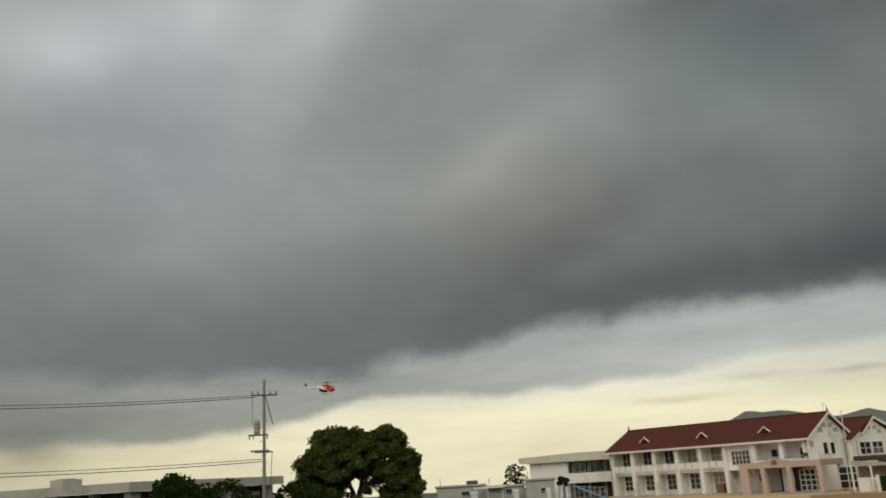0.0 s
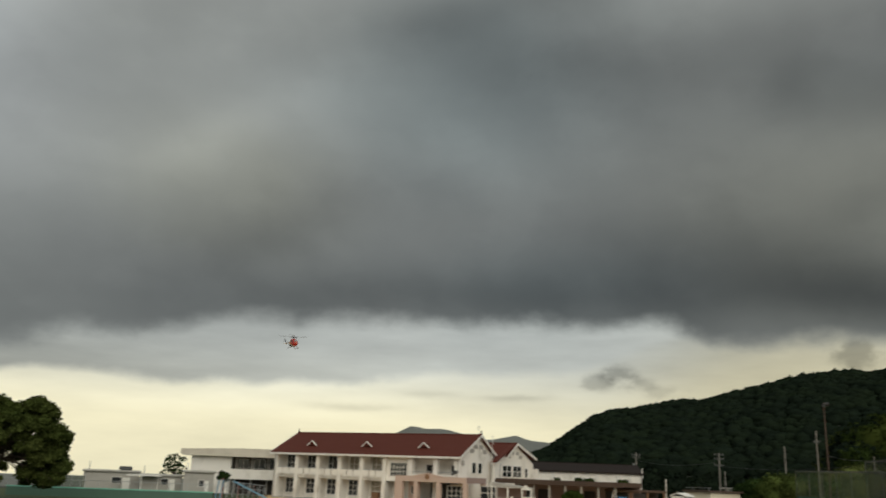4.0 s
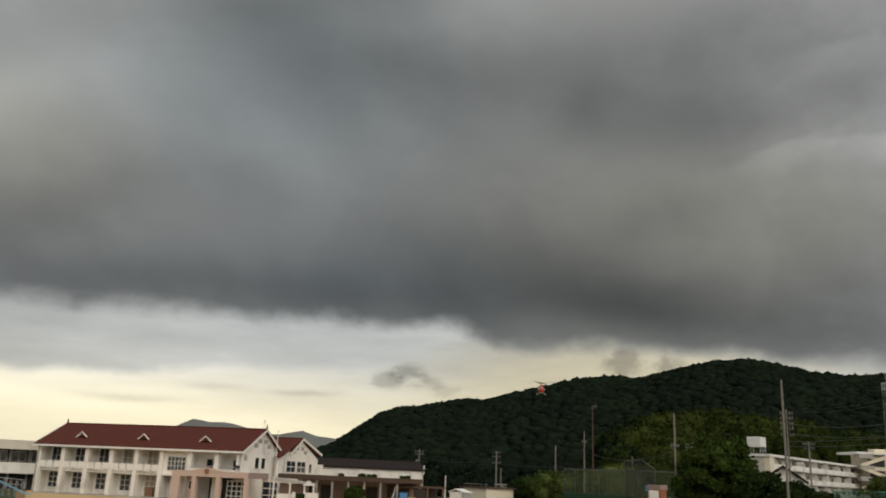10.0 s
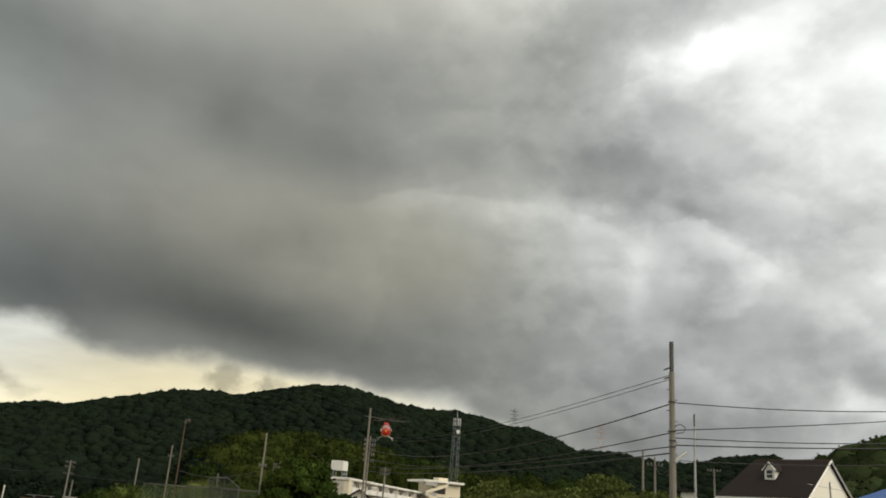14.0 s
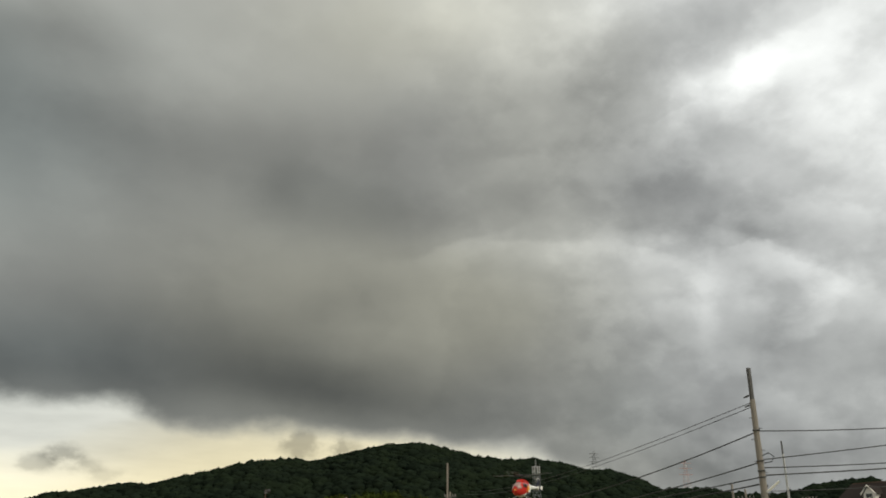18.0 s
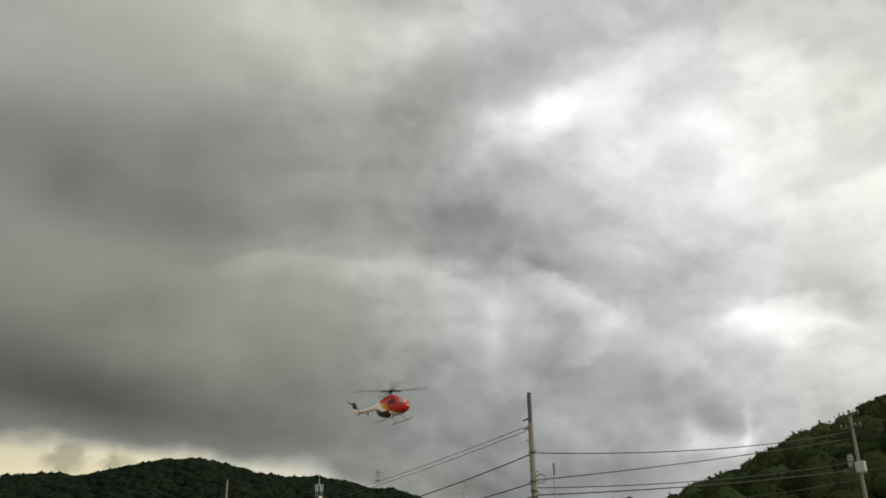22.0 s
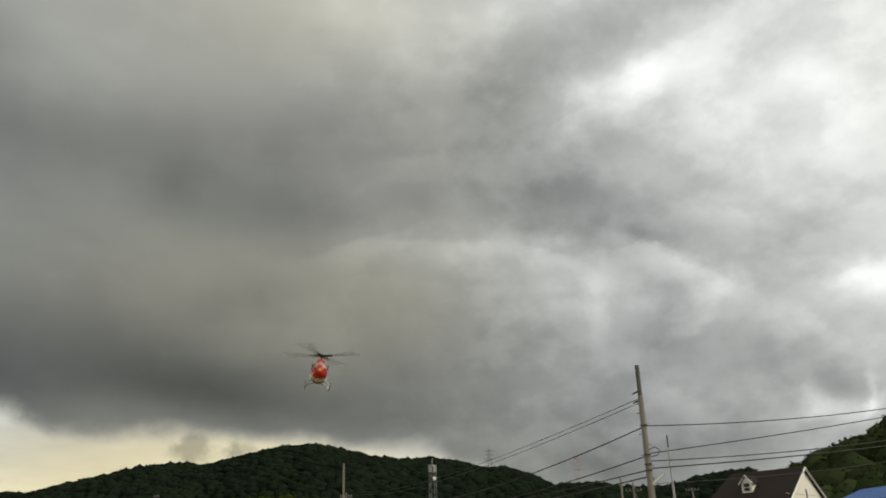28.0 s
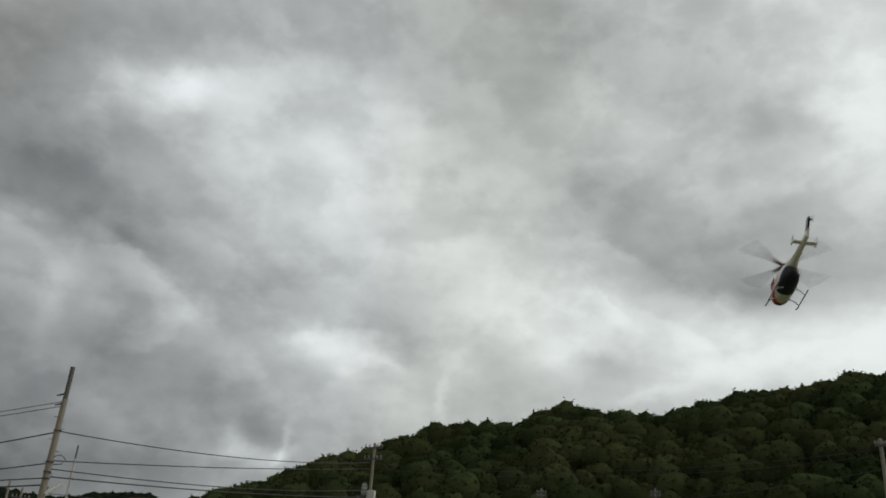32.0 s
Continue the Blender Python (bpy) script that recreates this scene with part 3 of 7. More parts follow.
def prism(bm, outline, d0, d1, axis="x"):
    """An outline of (a, b) pulled from d0 to d1 along an axis; a, b are the other two axes in order."""
    def v(d, a, b):
        return {"x": (d, a, b), "y": (a, d, b), "z": (a, b, d)}[axis]
    lo = [bm.verts.new(v(d0, *p)) for p in outline]
    hi = [bm.verts.new(v(d1, *p)) for p in outline]
    n = len(outline)
    bm.faces.new(lo)
    bm.faces.new(hi[::-1])
    for i in range(n):
        bm.faces.new((lo[i], hi[i], hi[(i + 1) % n], lo[(i + 1) % n]))
    bmesh.ops.recalc_face_normals(bm, faces=bm.faces[:])
    return bm


def tube(bm, pts, radii, sides=8, cap=True):
    """A tapered round bar through points."""
    pts = [Vector(p) for p in pts]
    if not isinstance(radii, (list, tuple)):
        radii = [radii] * len(pts)
    rings = []
    for i, p in enumerate(pts):
        d = (pts[min(i + 1, len(pts) - 1)] - pts[max(i - 1, 0)]).normalized()
        a = d.cross((0, 0, 1) if abs(d.z) < 0.9 else (1, 0, 0)).normalized()
        b = d.cross(a)
        rings.append([bm.verts.new(p + (a * math.cos(k) + b * math.sin(k)) * radii[i])
                      for k in (2 * math.pi * j / sides for j in range(sides))])
    for r0, r1 in zip(rings, rings[1:]):
        for j in range(sides):
            bm.faces.new((r0[j], r0[(j + 1) % sides], r1[(j + 1) % sides], r1[j]))
    if cap:
        bm.faces.new(rings[0])
        bm.faces.new(rings[-1][::-1])
    bmesh.ops.recalc_face_normals(bm, faces=bm.faces[:])
    return bm


def bar(p, q, r0, r1=None, sides=8):
    return tube(bmesh.new(), [p, q], [r0, r0 if r1 is None else r1], sides)


def sag(p, q, drop, n=14):
    p, q = Vector(p), Vector(q)
    return [p.lerp(q, i / n) - Vector((0, 0, drop * 4 * (i / n) * (1 - i / n))) for i in range(n + 1)]


def curve_at(x, pts):
    """Smooth value over x, through (x, value) pairs."""
    xs, ys = [p[0] for p in pts], [p[1] for p in pts]
    return float(np.interp(x, xs, ys))


# ---- foliage ----
def sphere_shape(level):
    bm = bmesh.new()
    bmesh.ops.create_icosphere(bm, subdivisions=level, radius=1.0)
    v = np.array([x.co[:] for x in bm.verts])
    f = np.array([[x.index for x in p.verts] for p in bm.faces])
    bm.free()
    return v, f


def lumpy(level, seed, amount=0.28, freq=2.2):
    v, f = sphere_shape(level)
    off = Vector((seed * 7.3, seed * 3.1, seed * 5.7))
    k = np.array([1 + amount * (noise.noise(Vector(p) * freq + off) + 0.6 * noise.noise(Vector(p) * freq * 2.3 + off)) for p in v])
    return v * k[:, None], f


def cards(rng, centres, normals, size):
    """Small leaf sprays: bent quads set about the given points."""
    n = len(centres)
    d = rng.normal(size=(n, 3)) + 0.9 * normals
    d /= np.linalg.norm(d, axis=1)[:, None]
    a = np.cross(d, rng.normal(size=(n, 3)))
    a /= np.linalg.norm(a, axis=1)[:, None]
    b = np.cross(d, a)
    s = size * rng.uniform(0.55, 1.3, n)[:, None]
    v = np.stack([centres - a * s, centres + b * s * 0.7, centres + a * s, centres - b * s * 0.7 + d * s * 0.3], 1).reshape(-1, 3)
    f = np.arange(4 * n).reshape(-1, 4)
    return v, f


def leaf_mesh(name, chunks, mat):
    """One mesh from (vertices, faces) chunks."""
    vs, fs, n = [], [], 0
    for v, f in chunks:
        vs.append(v)
        fs += (f + n).tolist()
        n += len(v)
    me = bpy.data.meshes.new(name)
    me.from_pydata(np.concatenate(vs).tolist(), [], fs)
    me.materials.append(mat)
    me.polygons.foreach_set("use_smooth", [True] * len(me.polygons))
    return me


SHAPES0 = [lumpy(1, s + 40, 0.35, 1.7) for s in range(6)]
SHAPES1 = [lumpy(2, s, 0.30, 1.7) for s in range(6)]


def crown_chunks(rng, centre, radius, leaves, size, squash=0.8, core=0.74, under=-0.6, far=False):
    """A lump of foliage: an uneven core hidden under leaf sprays; none grow below under (-1 to 1)."""
    v, f = (SHAPES0 if far else SHAPES1)[rng.integers(6)]
    t = rng.uniform(0, 6.28)
    r = np.array([[math.cos(t), -math.sin(t), 0], [math.sin(t), math.cos(t), 0], [0, 0, 1]])
    s = np.array([radius, radius, radius * squash])
    shell = (v @ r.T) * s
    out = [(shell * core + centre, f)] if core else []
    if leaves:
        good = np.nonzero(v[:, 2] > under)[0]
        i = good[rng.integers(len(good), size=leaves)]
        j = good[rng.integers(len(good), size=leaves)]
        near = (np.linalg.norm(v[i] - v[j], axis=1) < 0.7)[:, None]
        q = np.where(near, (shell[i] + shell[j]) / 2, shell[i])
        p = q * rng.uniform(0.80, 1.02, leaves)[:, None] + rng.normal(size=(leaves, 3)) * radius * 0.05
        out.append(cards(rng, p + centre, v[i], size))
    return out


def tree(name, m, height, spread, trunk_h, seed, mat, label, category="tree", lobes=14, leaves=150, size=0.3, group="", trunk_r=0.22, squash=0.75, base=0.35, core=0.74, lobe=(0.20, 0.30)):
    """A tapered trunk with limbs that end in foliage lumps."""
    rng = np.random.default_rng(seed)
    root = thing(name, m, label, category, group)
    bm = bmesh.new()
    top = Vector((0.15 * spread * rng.uniform(-.3, .3), 0.15 * spread * rng.uniform(-.3, .3), trunk_h))
    tube(bm, [(0, 0, -0.3), (0.03, 0, trunk_h * 0.5), top], [trunk_r * 1.25, trunk_r, trunk_r * 0.8], 9)
    chunks = []
    crown_z = height - trunk_h * base
    for i in range(lobes):
        a = 2.399963 * i + rng.uniform(-.3, .3)
        u = (i + 0.5) / lobes
        ring = math.sqrt(max(0.0, 1 - (2 * u - 1.0) ** 2)) * rng.uniform(0.62, 0.85)
        r = spread * rng.uniform(*lobe)
        zc = trunk_h * base + r * 0.6 + (height - trunk_h * base - 1.5 * r) * u
        c = np.array([math.cos(a) * ring * (spread * 0.5 - r * 0.3), math.sin(a) * ring * (spread * 0.5 - r * 0.3), zc])
        chunks += crown_chunks(rng, c, r, int(leaves * 1.7), size, squash, core)
        mid = top.lerp(Vector(c), 0.5) + Vector((0, 0, -0.06 * height * rng.uniform(0.2, 1)))
        tube(bm, [top - Vector((0, 0, trunk_h * 0.25 * rng.uniform(0, 1))), mid, Vector(c)], [trunk_r * 0.5, trunk_r * 0.3, trunk_r * 0.1], 5)
    part("trunk", bm, M_BARK, root, "rough grey-brown bark")
    crown = new("crown", leaf_mesh("crown", chunks, mat))
    crown.parent = root
    return root

# ---- ground: one sheet from the camera's bank to the hills and the horizon ----
# Heights of the skylines, in degrees over the eye, by bearing.
MAIN_HILL = [(18, 0.0), (22, 0.9), (23.8, 1.85), (25.2, 2.4), (26.2, 3.05), (27.2, 3.78), (28.2, 4.4), (29.3, 4.8), (31.6, 5.1), (33.5, 5.55), (35, 5.45), (36.5, 5.9), (38.7, 6.4),
             (41, 6.95), (43.1, 7.2), (45.3, 7.1), (47.4, 7.7), (49.5, 8.15), (51.7, 8.35), (53.6, 8.05), (55.6, 7.5), (58, 7.3), (60, 7.3), (61.8, 6.95),
             (63.2, 6.55), (64.4, 6.65), (65.9, 6.15), (67.7, 5.3), (69.8, 5.45), (72.6, 5.0), (74.6, 4.9), (76.5, 5.35), (79, 5.65), (84, 5.5), (92, 4.5), (110, 4)]
NEAR_HILL = [(76.5, 1.3), (79.19, 2.6), (81.14, 4.93), (82.92, 6.06), (84.41, 6.64), (86.7, 7.33), (89.78, 8.53), (90.87, 9.3), (92.67, 9.33), (94.85, 10.37), (97.04, 11.3), (100.54, 11.91), (102.64, 11.64), (105.03, 12.88), (108.03, 13.03), (111.05, 12.72), (113.35, 12.85), (114.34, 13.46), (117.25, 13.8), (120.05, 14.19), (124.06, 14.79), (128.07, 15.23), (150, 15.030000000000001), (200, 6)]
LOW_HILL = [(41.5, 0.4), (43, 3.2), (44.5, 4.1), (46.5, 4.65), (48.7, 4.95), (50.9, 5.0), (52.5, 4.65), (54.8, 4.45), (57.5, 3.9), (60, 3.3), (66, 3.0), (74, 2.6), (80, 1.0)]
FAR_HILL = [(9, 0.3), (13, 1.5), (14.9, 2.55), (16.1, 3.15), (17, 2.95), (18.2, 3.0), (19.3, 2.75), (21.2, 2.35), (22.3, 2.58), (23, 2.7), (23.9, 2.42), (25, 2.35), (30, 1.5), (40, 0.3)]
MAIN_D, NEAR_D, LOW_D, FAR_D = 760.0, 215.0, 320.0, 3200.0


def ease(x):
    x = min(max(x, 0.0), 1.0)
    return x * x * (3 - 2 * x)


def rise(az, r, line, dist, foot, crown):
    """Height of a hill whose skyline stands at dist; crown: the trees' height on it."""
    if az < line[0][0] or az > line[-1][0]:
        return -1e4
    top = max(0.0, EYE[2] + dist * math.tan(radians(curve_at(az, line))) - crown)
    if r < dist:
        return top * ease((r - foot) / (dist - foot)) ** 0.85
    return top * (1 - 0.75 * ease((r - dist) / (1.2 * dist)))


def height(x, y):
    r, az = math.hypot(x, y), math.degrees(math.atan2(x, y))
    if az < -120:
        az += 360
    # the bank that the camera stands on goes on to the right; the field lies lower ahead
    lower = ease((r - 11) / 7) * (1 - ease((az - 50) / 9)) if az < 130 else 0.0
    z = 2.3 * (1 - lower)
    z += 1.2 * ease((r - 40) / 40) * ease((az - 70) / 20)
    # beyond the school's yard on the left the land falls away
    if r > 150:
        z -= 0.0135 * (r - 150) * (1 - ease((az - 6) / 9)) * ease((az + 110) / 40)
    z = max(z, rise(az, r, LOW_HILL, LOW_D, 190 + 80 * ease((az - 50) / 2) * (1 - ease((az - 60.5) / 3)), 5.6)) if r > 100 else z
    z = max(z, rise(az, r, NEAR_HILL, NEAR_D, 70, 6.9)) if r > 60 else z
    z = max(z, rise(az, r, MAIN_HILL, MAIN_D, 300, 9.9)) if r > 250 else z
    z = max(z, rise(az, r, FAR_HILL, FAR_D, 1800, 0)) if r > 1500 else z
    return z


def build_ground():
    rings = [0.0, 2, 4, 6, 8, 10, 11, 12, 13, 14, 15, 16, 17, 18, 20, 24, 30, 38, 46, 55, 62, 70, 78, 85, 92, 98, 104, 107, 110, 113, 116, 119, 122, 126, 130, 138,
             146, 155, 165, 175, 185, 195, 205, 215, 225, 240, 255, 270, 300, 340, 380, 430, 480, 530, 580, 630, 680, 720, 760, 800, 860, 1000, 1250, 1600, 2000, 2500,
             2900, 3200, 3500, 4200]
    azs = [a * 0.5 for a in range(-80, 300)] + [150 + 5 * k for k in range(34)]
    vs, fs, mi = [], [], []
    n = len(azs)
    for r in rings:
        for a in azs:
            x, y = r * math.sin(radians(a)), r * math.cos(radians(a))
            z = height(x, y)
            if r > 250:
                z += 2.5 * noise.noise(Vector((x * 0.012, y * 0.012, 0))) * min(1, z / 20)
            vs.append((x, y, z))
    for i in range(len(rings) - 1):
        for j in range(n):
            k = (j + 1) % n
            fs.append((i * n + j, i * n + k, (i + 1) * n + k, (i + 1) * n + j))
            r, a = (rings[i] + rings[i + 1]) / 2, azs[j]
            # slot 3, the haze-coloured far land, also covers the distant plain on the left
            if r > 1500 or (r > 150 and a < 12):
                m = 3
            elif r > 138 or (a > 62 and r > 60):
                m = 2
            elif 32.3 < a < 41 and r > 121 - 0.6 * (a - 32):
                m = 4
            elif r > 100 + 0.25 * abs(a - 15) and a > 6.5 and r < 138:
                m = 0
            elif 58 < a < 200 or (a < 6.5 and r > 60):
                m = 5
            else:
                m = 5 if r < 17 else 1
            mi.append(m)
    me = bpy.data.meshes.new("ground")
    me.from_pydata(vs, [], fs)
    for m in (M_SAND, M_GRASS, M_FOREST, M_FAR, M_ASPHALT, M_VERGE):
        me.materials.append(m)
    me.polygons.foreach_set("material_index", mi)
    me.polygons.foreach_set("use_smooth", [True] * len(fs))
    return tagged(new("ground", me), "sandy school field, asphalt lane and wooded hills beyond", "ground", kind="structure")


build_ground()


# ---- forest on the hills ----
def forest(name, mat, label, seed, az_range, r_range, step, radius, leaves, size, skip=None, core=.76, vary=(0.6, 1.3), far=False, squash=(0.75, 1.15)):
    rng = np.random.default_rng(seed)
    chunks = []
    r = r_range[0]
    while r < r_range[1]:
        da = math.degrees(step / r)
        a = az_range[0] + rng.uniform(0, da)
        while a < az_range[1]:
            aa, rr = a + rng.uniform(-.4, .4) * da, r + rng.uniform(-.45, .45) * step
            p = at(aa, rr)
            if not (skip and skip(aa, rr)):
                q = radius * rng.uniform(*vary)
                z = height(p.x, p.y)
                c = np.array([p.x, p.y, z + q * rng.uniform(0.2, 0.55)])
                chunks += crown_chunks(rng, c, q, leaves, size, rng.uniform(*squash), core, -0.25, far)
            a += da
        r += step * (0.85 if r < r_range[1] * 0.9 else 0.6)
    ob = new(name, leaf_mesh(name, chunks, mat))
    return tagged(ob, label, "forest", kind="stuff")


forest("hill_forest", M_HILL, "dark broadleaf forest over a long hill", 3, (20, 80), (330, 785), 5.6, 4.4, 14, 0.5,
       skip=lambda a, r: height(*at(a, r).xy) < 6 or (r < 420 and a > 44 and a < 58), core=.95, vary=(0.7, 1.25), far=True, squash=(0.45, 0.72))
forest("foot_forest", M_HILL, "dark trees along the foot of the long hill", 6, (29, 45), (176, 330), 7.5, 3.9, 160, 0.7, skip=lambda a, r: r < 215 and a < 37)
forest("low_hill_forest", M_HILLB, "lighter green broadleaf wood on a low hill", 4, (41.5, 76), (205, 330), 6.4, 4.0, 360, 0.40,
       skip=lambda a, r: height(*at(a, r).xy) < 2.4 or (51 < a < 61 and r < min(280, 216 + (a - 52) * 11.5)) or r < 205, core=.82)
forest("low_bushes", M_LEAFD, "low bushes on the plots before the apartments", 7, (51, 75), (98, 196), 3.6, 1.05, 60, 0.26)
forest("near_hill_forest", M_HILLR, "dense dark broadleaf forest on a steep near hill", 5, (77.5, 131), (92, 224), 4.3, 2.75, 430, 0.22,
       skip=lambda a, r: height(*at(a, r).xy) < 4.5 or (r < 150 and height(*at(a, r).xy) < EYE[2] + r * 0.035), core=.96, vary=(0.65, 1.3))

# ---- the school: a two-storey block with a red-brown gable roof ----
def window(parent, x0, x1, z0, z1, y, cols=2, rows=1, glass=None, bar=0.06, arch=False, axis="y", depth=0.08):
    """A window in a wall that faces -y (or +x with axis x): frame bars and panes."""
    def b(a0, a1, d0, d1, c0, c1):
        return (a0, a1, d0, d1, c0, c1) if axis == "y" else (-d1, -d0, a0, a1, c0, c1)
    # one welded lattice: every cell of the grid is solid but for the panes
    xs, zs = [x0, x0 + bar], [z0, z0 + bar]
    for i in range(1, cols + 1):
        xc = x0 + (x1 - x0 - bar) * i / cols
        xs += [xc, xc + bar]
    for i in range(1, rows + 1):
        zc = z0 + (z1 - z0 - bar) * i / rows
        zs += [zc, zc + bar]
    bm = bmesh.new()
    grid = [[[bm.verts.new((b(a, a, d, d, c, c)[0], b(a, a, d, d, c, c)[2], c)) for c in zs] for a in xs] for d in (y - depth, y)]
    n, m = len(xs) - 1, len(zs) - 1
    solid = lambda i, j: 0 <= i < n and 0 <= j < m and not (i % 2 and j % 2)
    for i in range(n):
        for j in range(m):
            if not solid(i, j):
                continue
            ring = ((i, j), (i + 1, j), (i + 1, j + 1), (i, j + 1))
            for g in grid:
                bm.faces.new([g[p][q] for p, q in ring])
            for k, (di, dj) in enumerate(((0, -1), (1, 0), (0, 1), (-1, 0))):
                if not solid(i + di, j + dj):
                    (p, q), (t, u) = ring[k], ring[(k + 1) % 4]
                    bm.faces.new((grid[0][p][q], grid[0][t][u], grid[1][t][u], grid[1][p][q]))
    bmesh.ops.recalc_face_normals(bm, faces=bm.faces[:])
    w = part("window", bm, M_FRAME, parent)
    for i in range(cols):
        a0, a1 = x0 + (x1 - x0) * i / cols, x0 + (x1 - x0) * (i + 1) / cols
        part("pane", boxes(b(a0 + 0.01, a1 - 0.01, y - 0.03, y - 0.012, z0 + 0.01, z1 - 0.01)), glass or M_GLASS, w)
    return w


def gable_roof(parent, x0, x1, y0, y1, ridge_y, z_eave, z_ridge, mat, thick=0.18, over=0.6, name="roof", trim=M_FRAME, ends=0.5):
    """Two slopes with thickness, white eave boards and barge boards."""
    s0 = (z_ridge - z_eave) / (ridge_y - y0)
    s1 = (z_ridge - z_eave) / (y1 - ridge_y)
    a, b = y0 - over, y1 + over
    za, zb = z_eave - over * s0, z_eave - over * s1
    bm = prism(bmesh.new(), [(a, za), (ridge_y, z_ridge), (b, zb), (b, zb + thick), (ridge_y, z_ridge + thick), (a, za + thick)], x0 - ends, x1 + ends)
    roof = part(name, bm, mat, parent)
    part("eave_board", boxes((x0 - ends, x1 + ends, a - 0.05, a, za - 0.10, za + thick * 0.8)), trim, roof)
    for x in (x0 - ends - 0.06, x1 + ends):
        bm = prism(bmesh.new(), [(a, za - .14), (ridge_y, z_ridge - .14), (b, zb - .14), (b, zb + thick + .04), (ridge_y, z_ridge + thick + .04), (a, za + thick + .04)], x, x + 0.06)
        part("barge_board", bm, trim, roof)
    part("ridge_cap", boxes((x0 - ends, x1 + ends, ridge_y - .15, ridge_y + .15, z_ridge + thick - .06, z_ridge + thick + .08)), mat, roof)
    return roof


def build_school():
    S = thing("school", pose(37.64 - 21.21, 107.6 + 21.21, 0, 0, 0, -45), "two-storey white school with red-brown gable roof and pink porch", "school")
    E, R, YR = 6.45, 9.35, 6.0
    BAY = 3.67
    # back body and floors
    part("wall", boxes((.31, 29.69, 2.30, 11.98, 0, E)), M_WHITE, S)
    part("gable_wall", prism(bmesh.new(), [(0, 0), (12, 0), (12, E), (YR, R), (0, E)], 29.7, 30.0), M_WHITE, S)
    part("gable_wall", prism(bmesh.new(), [(0, 0), (12, 0), (12, E), (YR, R), (0, E)], 0.0, 0.3), M_WHITE, S)
    part("floor_slab", boxes((.31, 29.69, 0.25, 2.29, 2.95, 3.2)), M_WHITE, S)
    part("floor_slab", boxes((.31, 29.69, 0.03, 2.29, 6.2, E - .01)), M_WHITE, S)
    part("plinth", boxes((.31, 29.69, -0.3, 2.29, 0.0, 0.18)), M_GREY, S)
    for i in range(6):
        x = BAY * i
        part("pillar", boxes((x, x + 0.55, 0, 0.75, 0, E)), M_WHITE, S)
        if i:
            part("cross_wall", boxes((x + 0.1, x + 0.4, 0.75, 2.30, 0.18, E)), M_WHITE, S)
    # lit bays: the light is put into a paler pane colour
    lit = {3, 4}
    for i in range(5):
        x = BAY * i + 0.55
        w = BAY - 0.55
        part("balcony_wall", boxes((x, x + w * .28, .12, .3, 3.2, 4.25), (x + w * .34, x + w * .62, .12, .3, 3.2, 4.25), (x + w * .68, x + w, .12, .3, 3.2, 4.25),
                                   (x, x + w, .12, .3, 3.2, 3.42)), M_WHITE, S)
        part("hand_rail", bar((x, .2, 4.35), (x + w, .2, 4.35), .03), M_STEEL, S)
        window(S, x + .12, x + w - .06, 3.9, 6.1, 2.28, 4, 2, M_GLASSB if i in lit else M_GLASS)
        window(S, x + .12, x + w - .06, .75, 2.85, 2.28, 4, 3, M_GLASS if i < 4 else M_GLASSB)
        if i == 2:
            part("curtain", boxes((x + 1.0, x + 1.9, 2.15, 2.18, 4.1, 5.4)), M_DARK, S)
        if i == 4:
            part("cupboard", boxes((x + .6, x + 1.7, 1.68, 2.23, .18, 1.3), bevel=.03), M_WOOD, S)
    part("door", boxes((BAY * 4 + 2.2, BAY * 4 + 3.2, 2.20, 2.28, .18, 2.3)), M_WOOD, S)
    # middle bay with the large window, then the open upper balcony
    part("wall", boxes((18.9, 22.4, .5, 2.30, 2.95, E)), M_WHITE, S)
    window(S, 19.4, 22.0, 3.6, 5.4, .49, 5, 3)
    bm = bmesh.new()
    tube(bm, [(20.7 + 1.3 * math.cos(k), .45, 5.4 + .45 * math.sin(k)) for k in (math.pi * j / 8 for j in range(9))], .05, 6)
    part("window_arch", bm, M_FRAME, S)
    for x in (22.4, 26.2, 29.3):
        part("pillar", boxes((x, x + .6, 0, .7, 0, E)), M_WHITE, S)
    part("balcony_wall", boxes((22.4, 29.69, .1, .3, 3.2, 4.0)), M_WHITE, S)
    for x in (23.0, 26.8):
        part("hand_rail", boxes((x, x + 3.1, .16, .22, 4.25, 4.32)), M_STEEL, S)
        window(S, x + 1.0, x + 2.8, 3.4, 5.3, 2.28, 2, 2)
    part("wall_speaker", boxes((29.4, 29.9, -.35, 0, 4.2, 4.6), (29.5, 29.7, -.5, -.35, 4.25, 4.5)), M_DSTEEL, S, "grey horn loudspeaker")
    # gable end
    for y in (3.9, 5.9):
        window(S, y, y + 1.3, 4.3, 5.75, -30.02, 1, 1, axis="x")
    for y0, z0 in ((3.4, 7.0), (4.6, 7.6), (6.4, 7.6), (7.6, 7.0)):
        part("lattice_vent", boxes((30.0, 30.05, y0 - .1, y0 + 1.1, z0, z0 + .55)), M_GREY, S)
    part("clock", tube(bmesh.new(), [(30.0, 1.0, 5.6), (30.14, 1.0, 5.6)], .38, 16), M_GREY, S, "round wall clock")
    roof = gable_roof(S, 0, 30, 0, 12, YR, E, R, M_ROOF, over=.55)
    for x in (5.4, 14.8, 23.9):
        d = part("roof_vent", prism(bmesh.new(), [(x - .7, 7.55), (x + .7, 7.55), (x, 8.1)], 1.5, 3.6, axis="y"), M_ROOF, roof, "small triangular roof vent")
        bm = bmesh.new()
        tube(bm, [(x - .85, 1.45, 7.45), (x, 1.45, 8.15), (x + .85, 1.45, 7.45)], .10, 4)
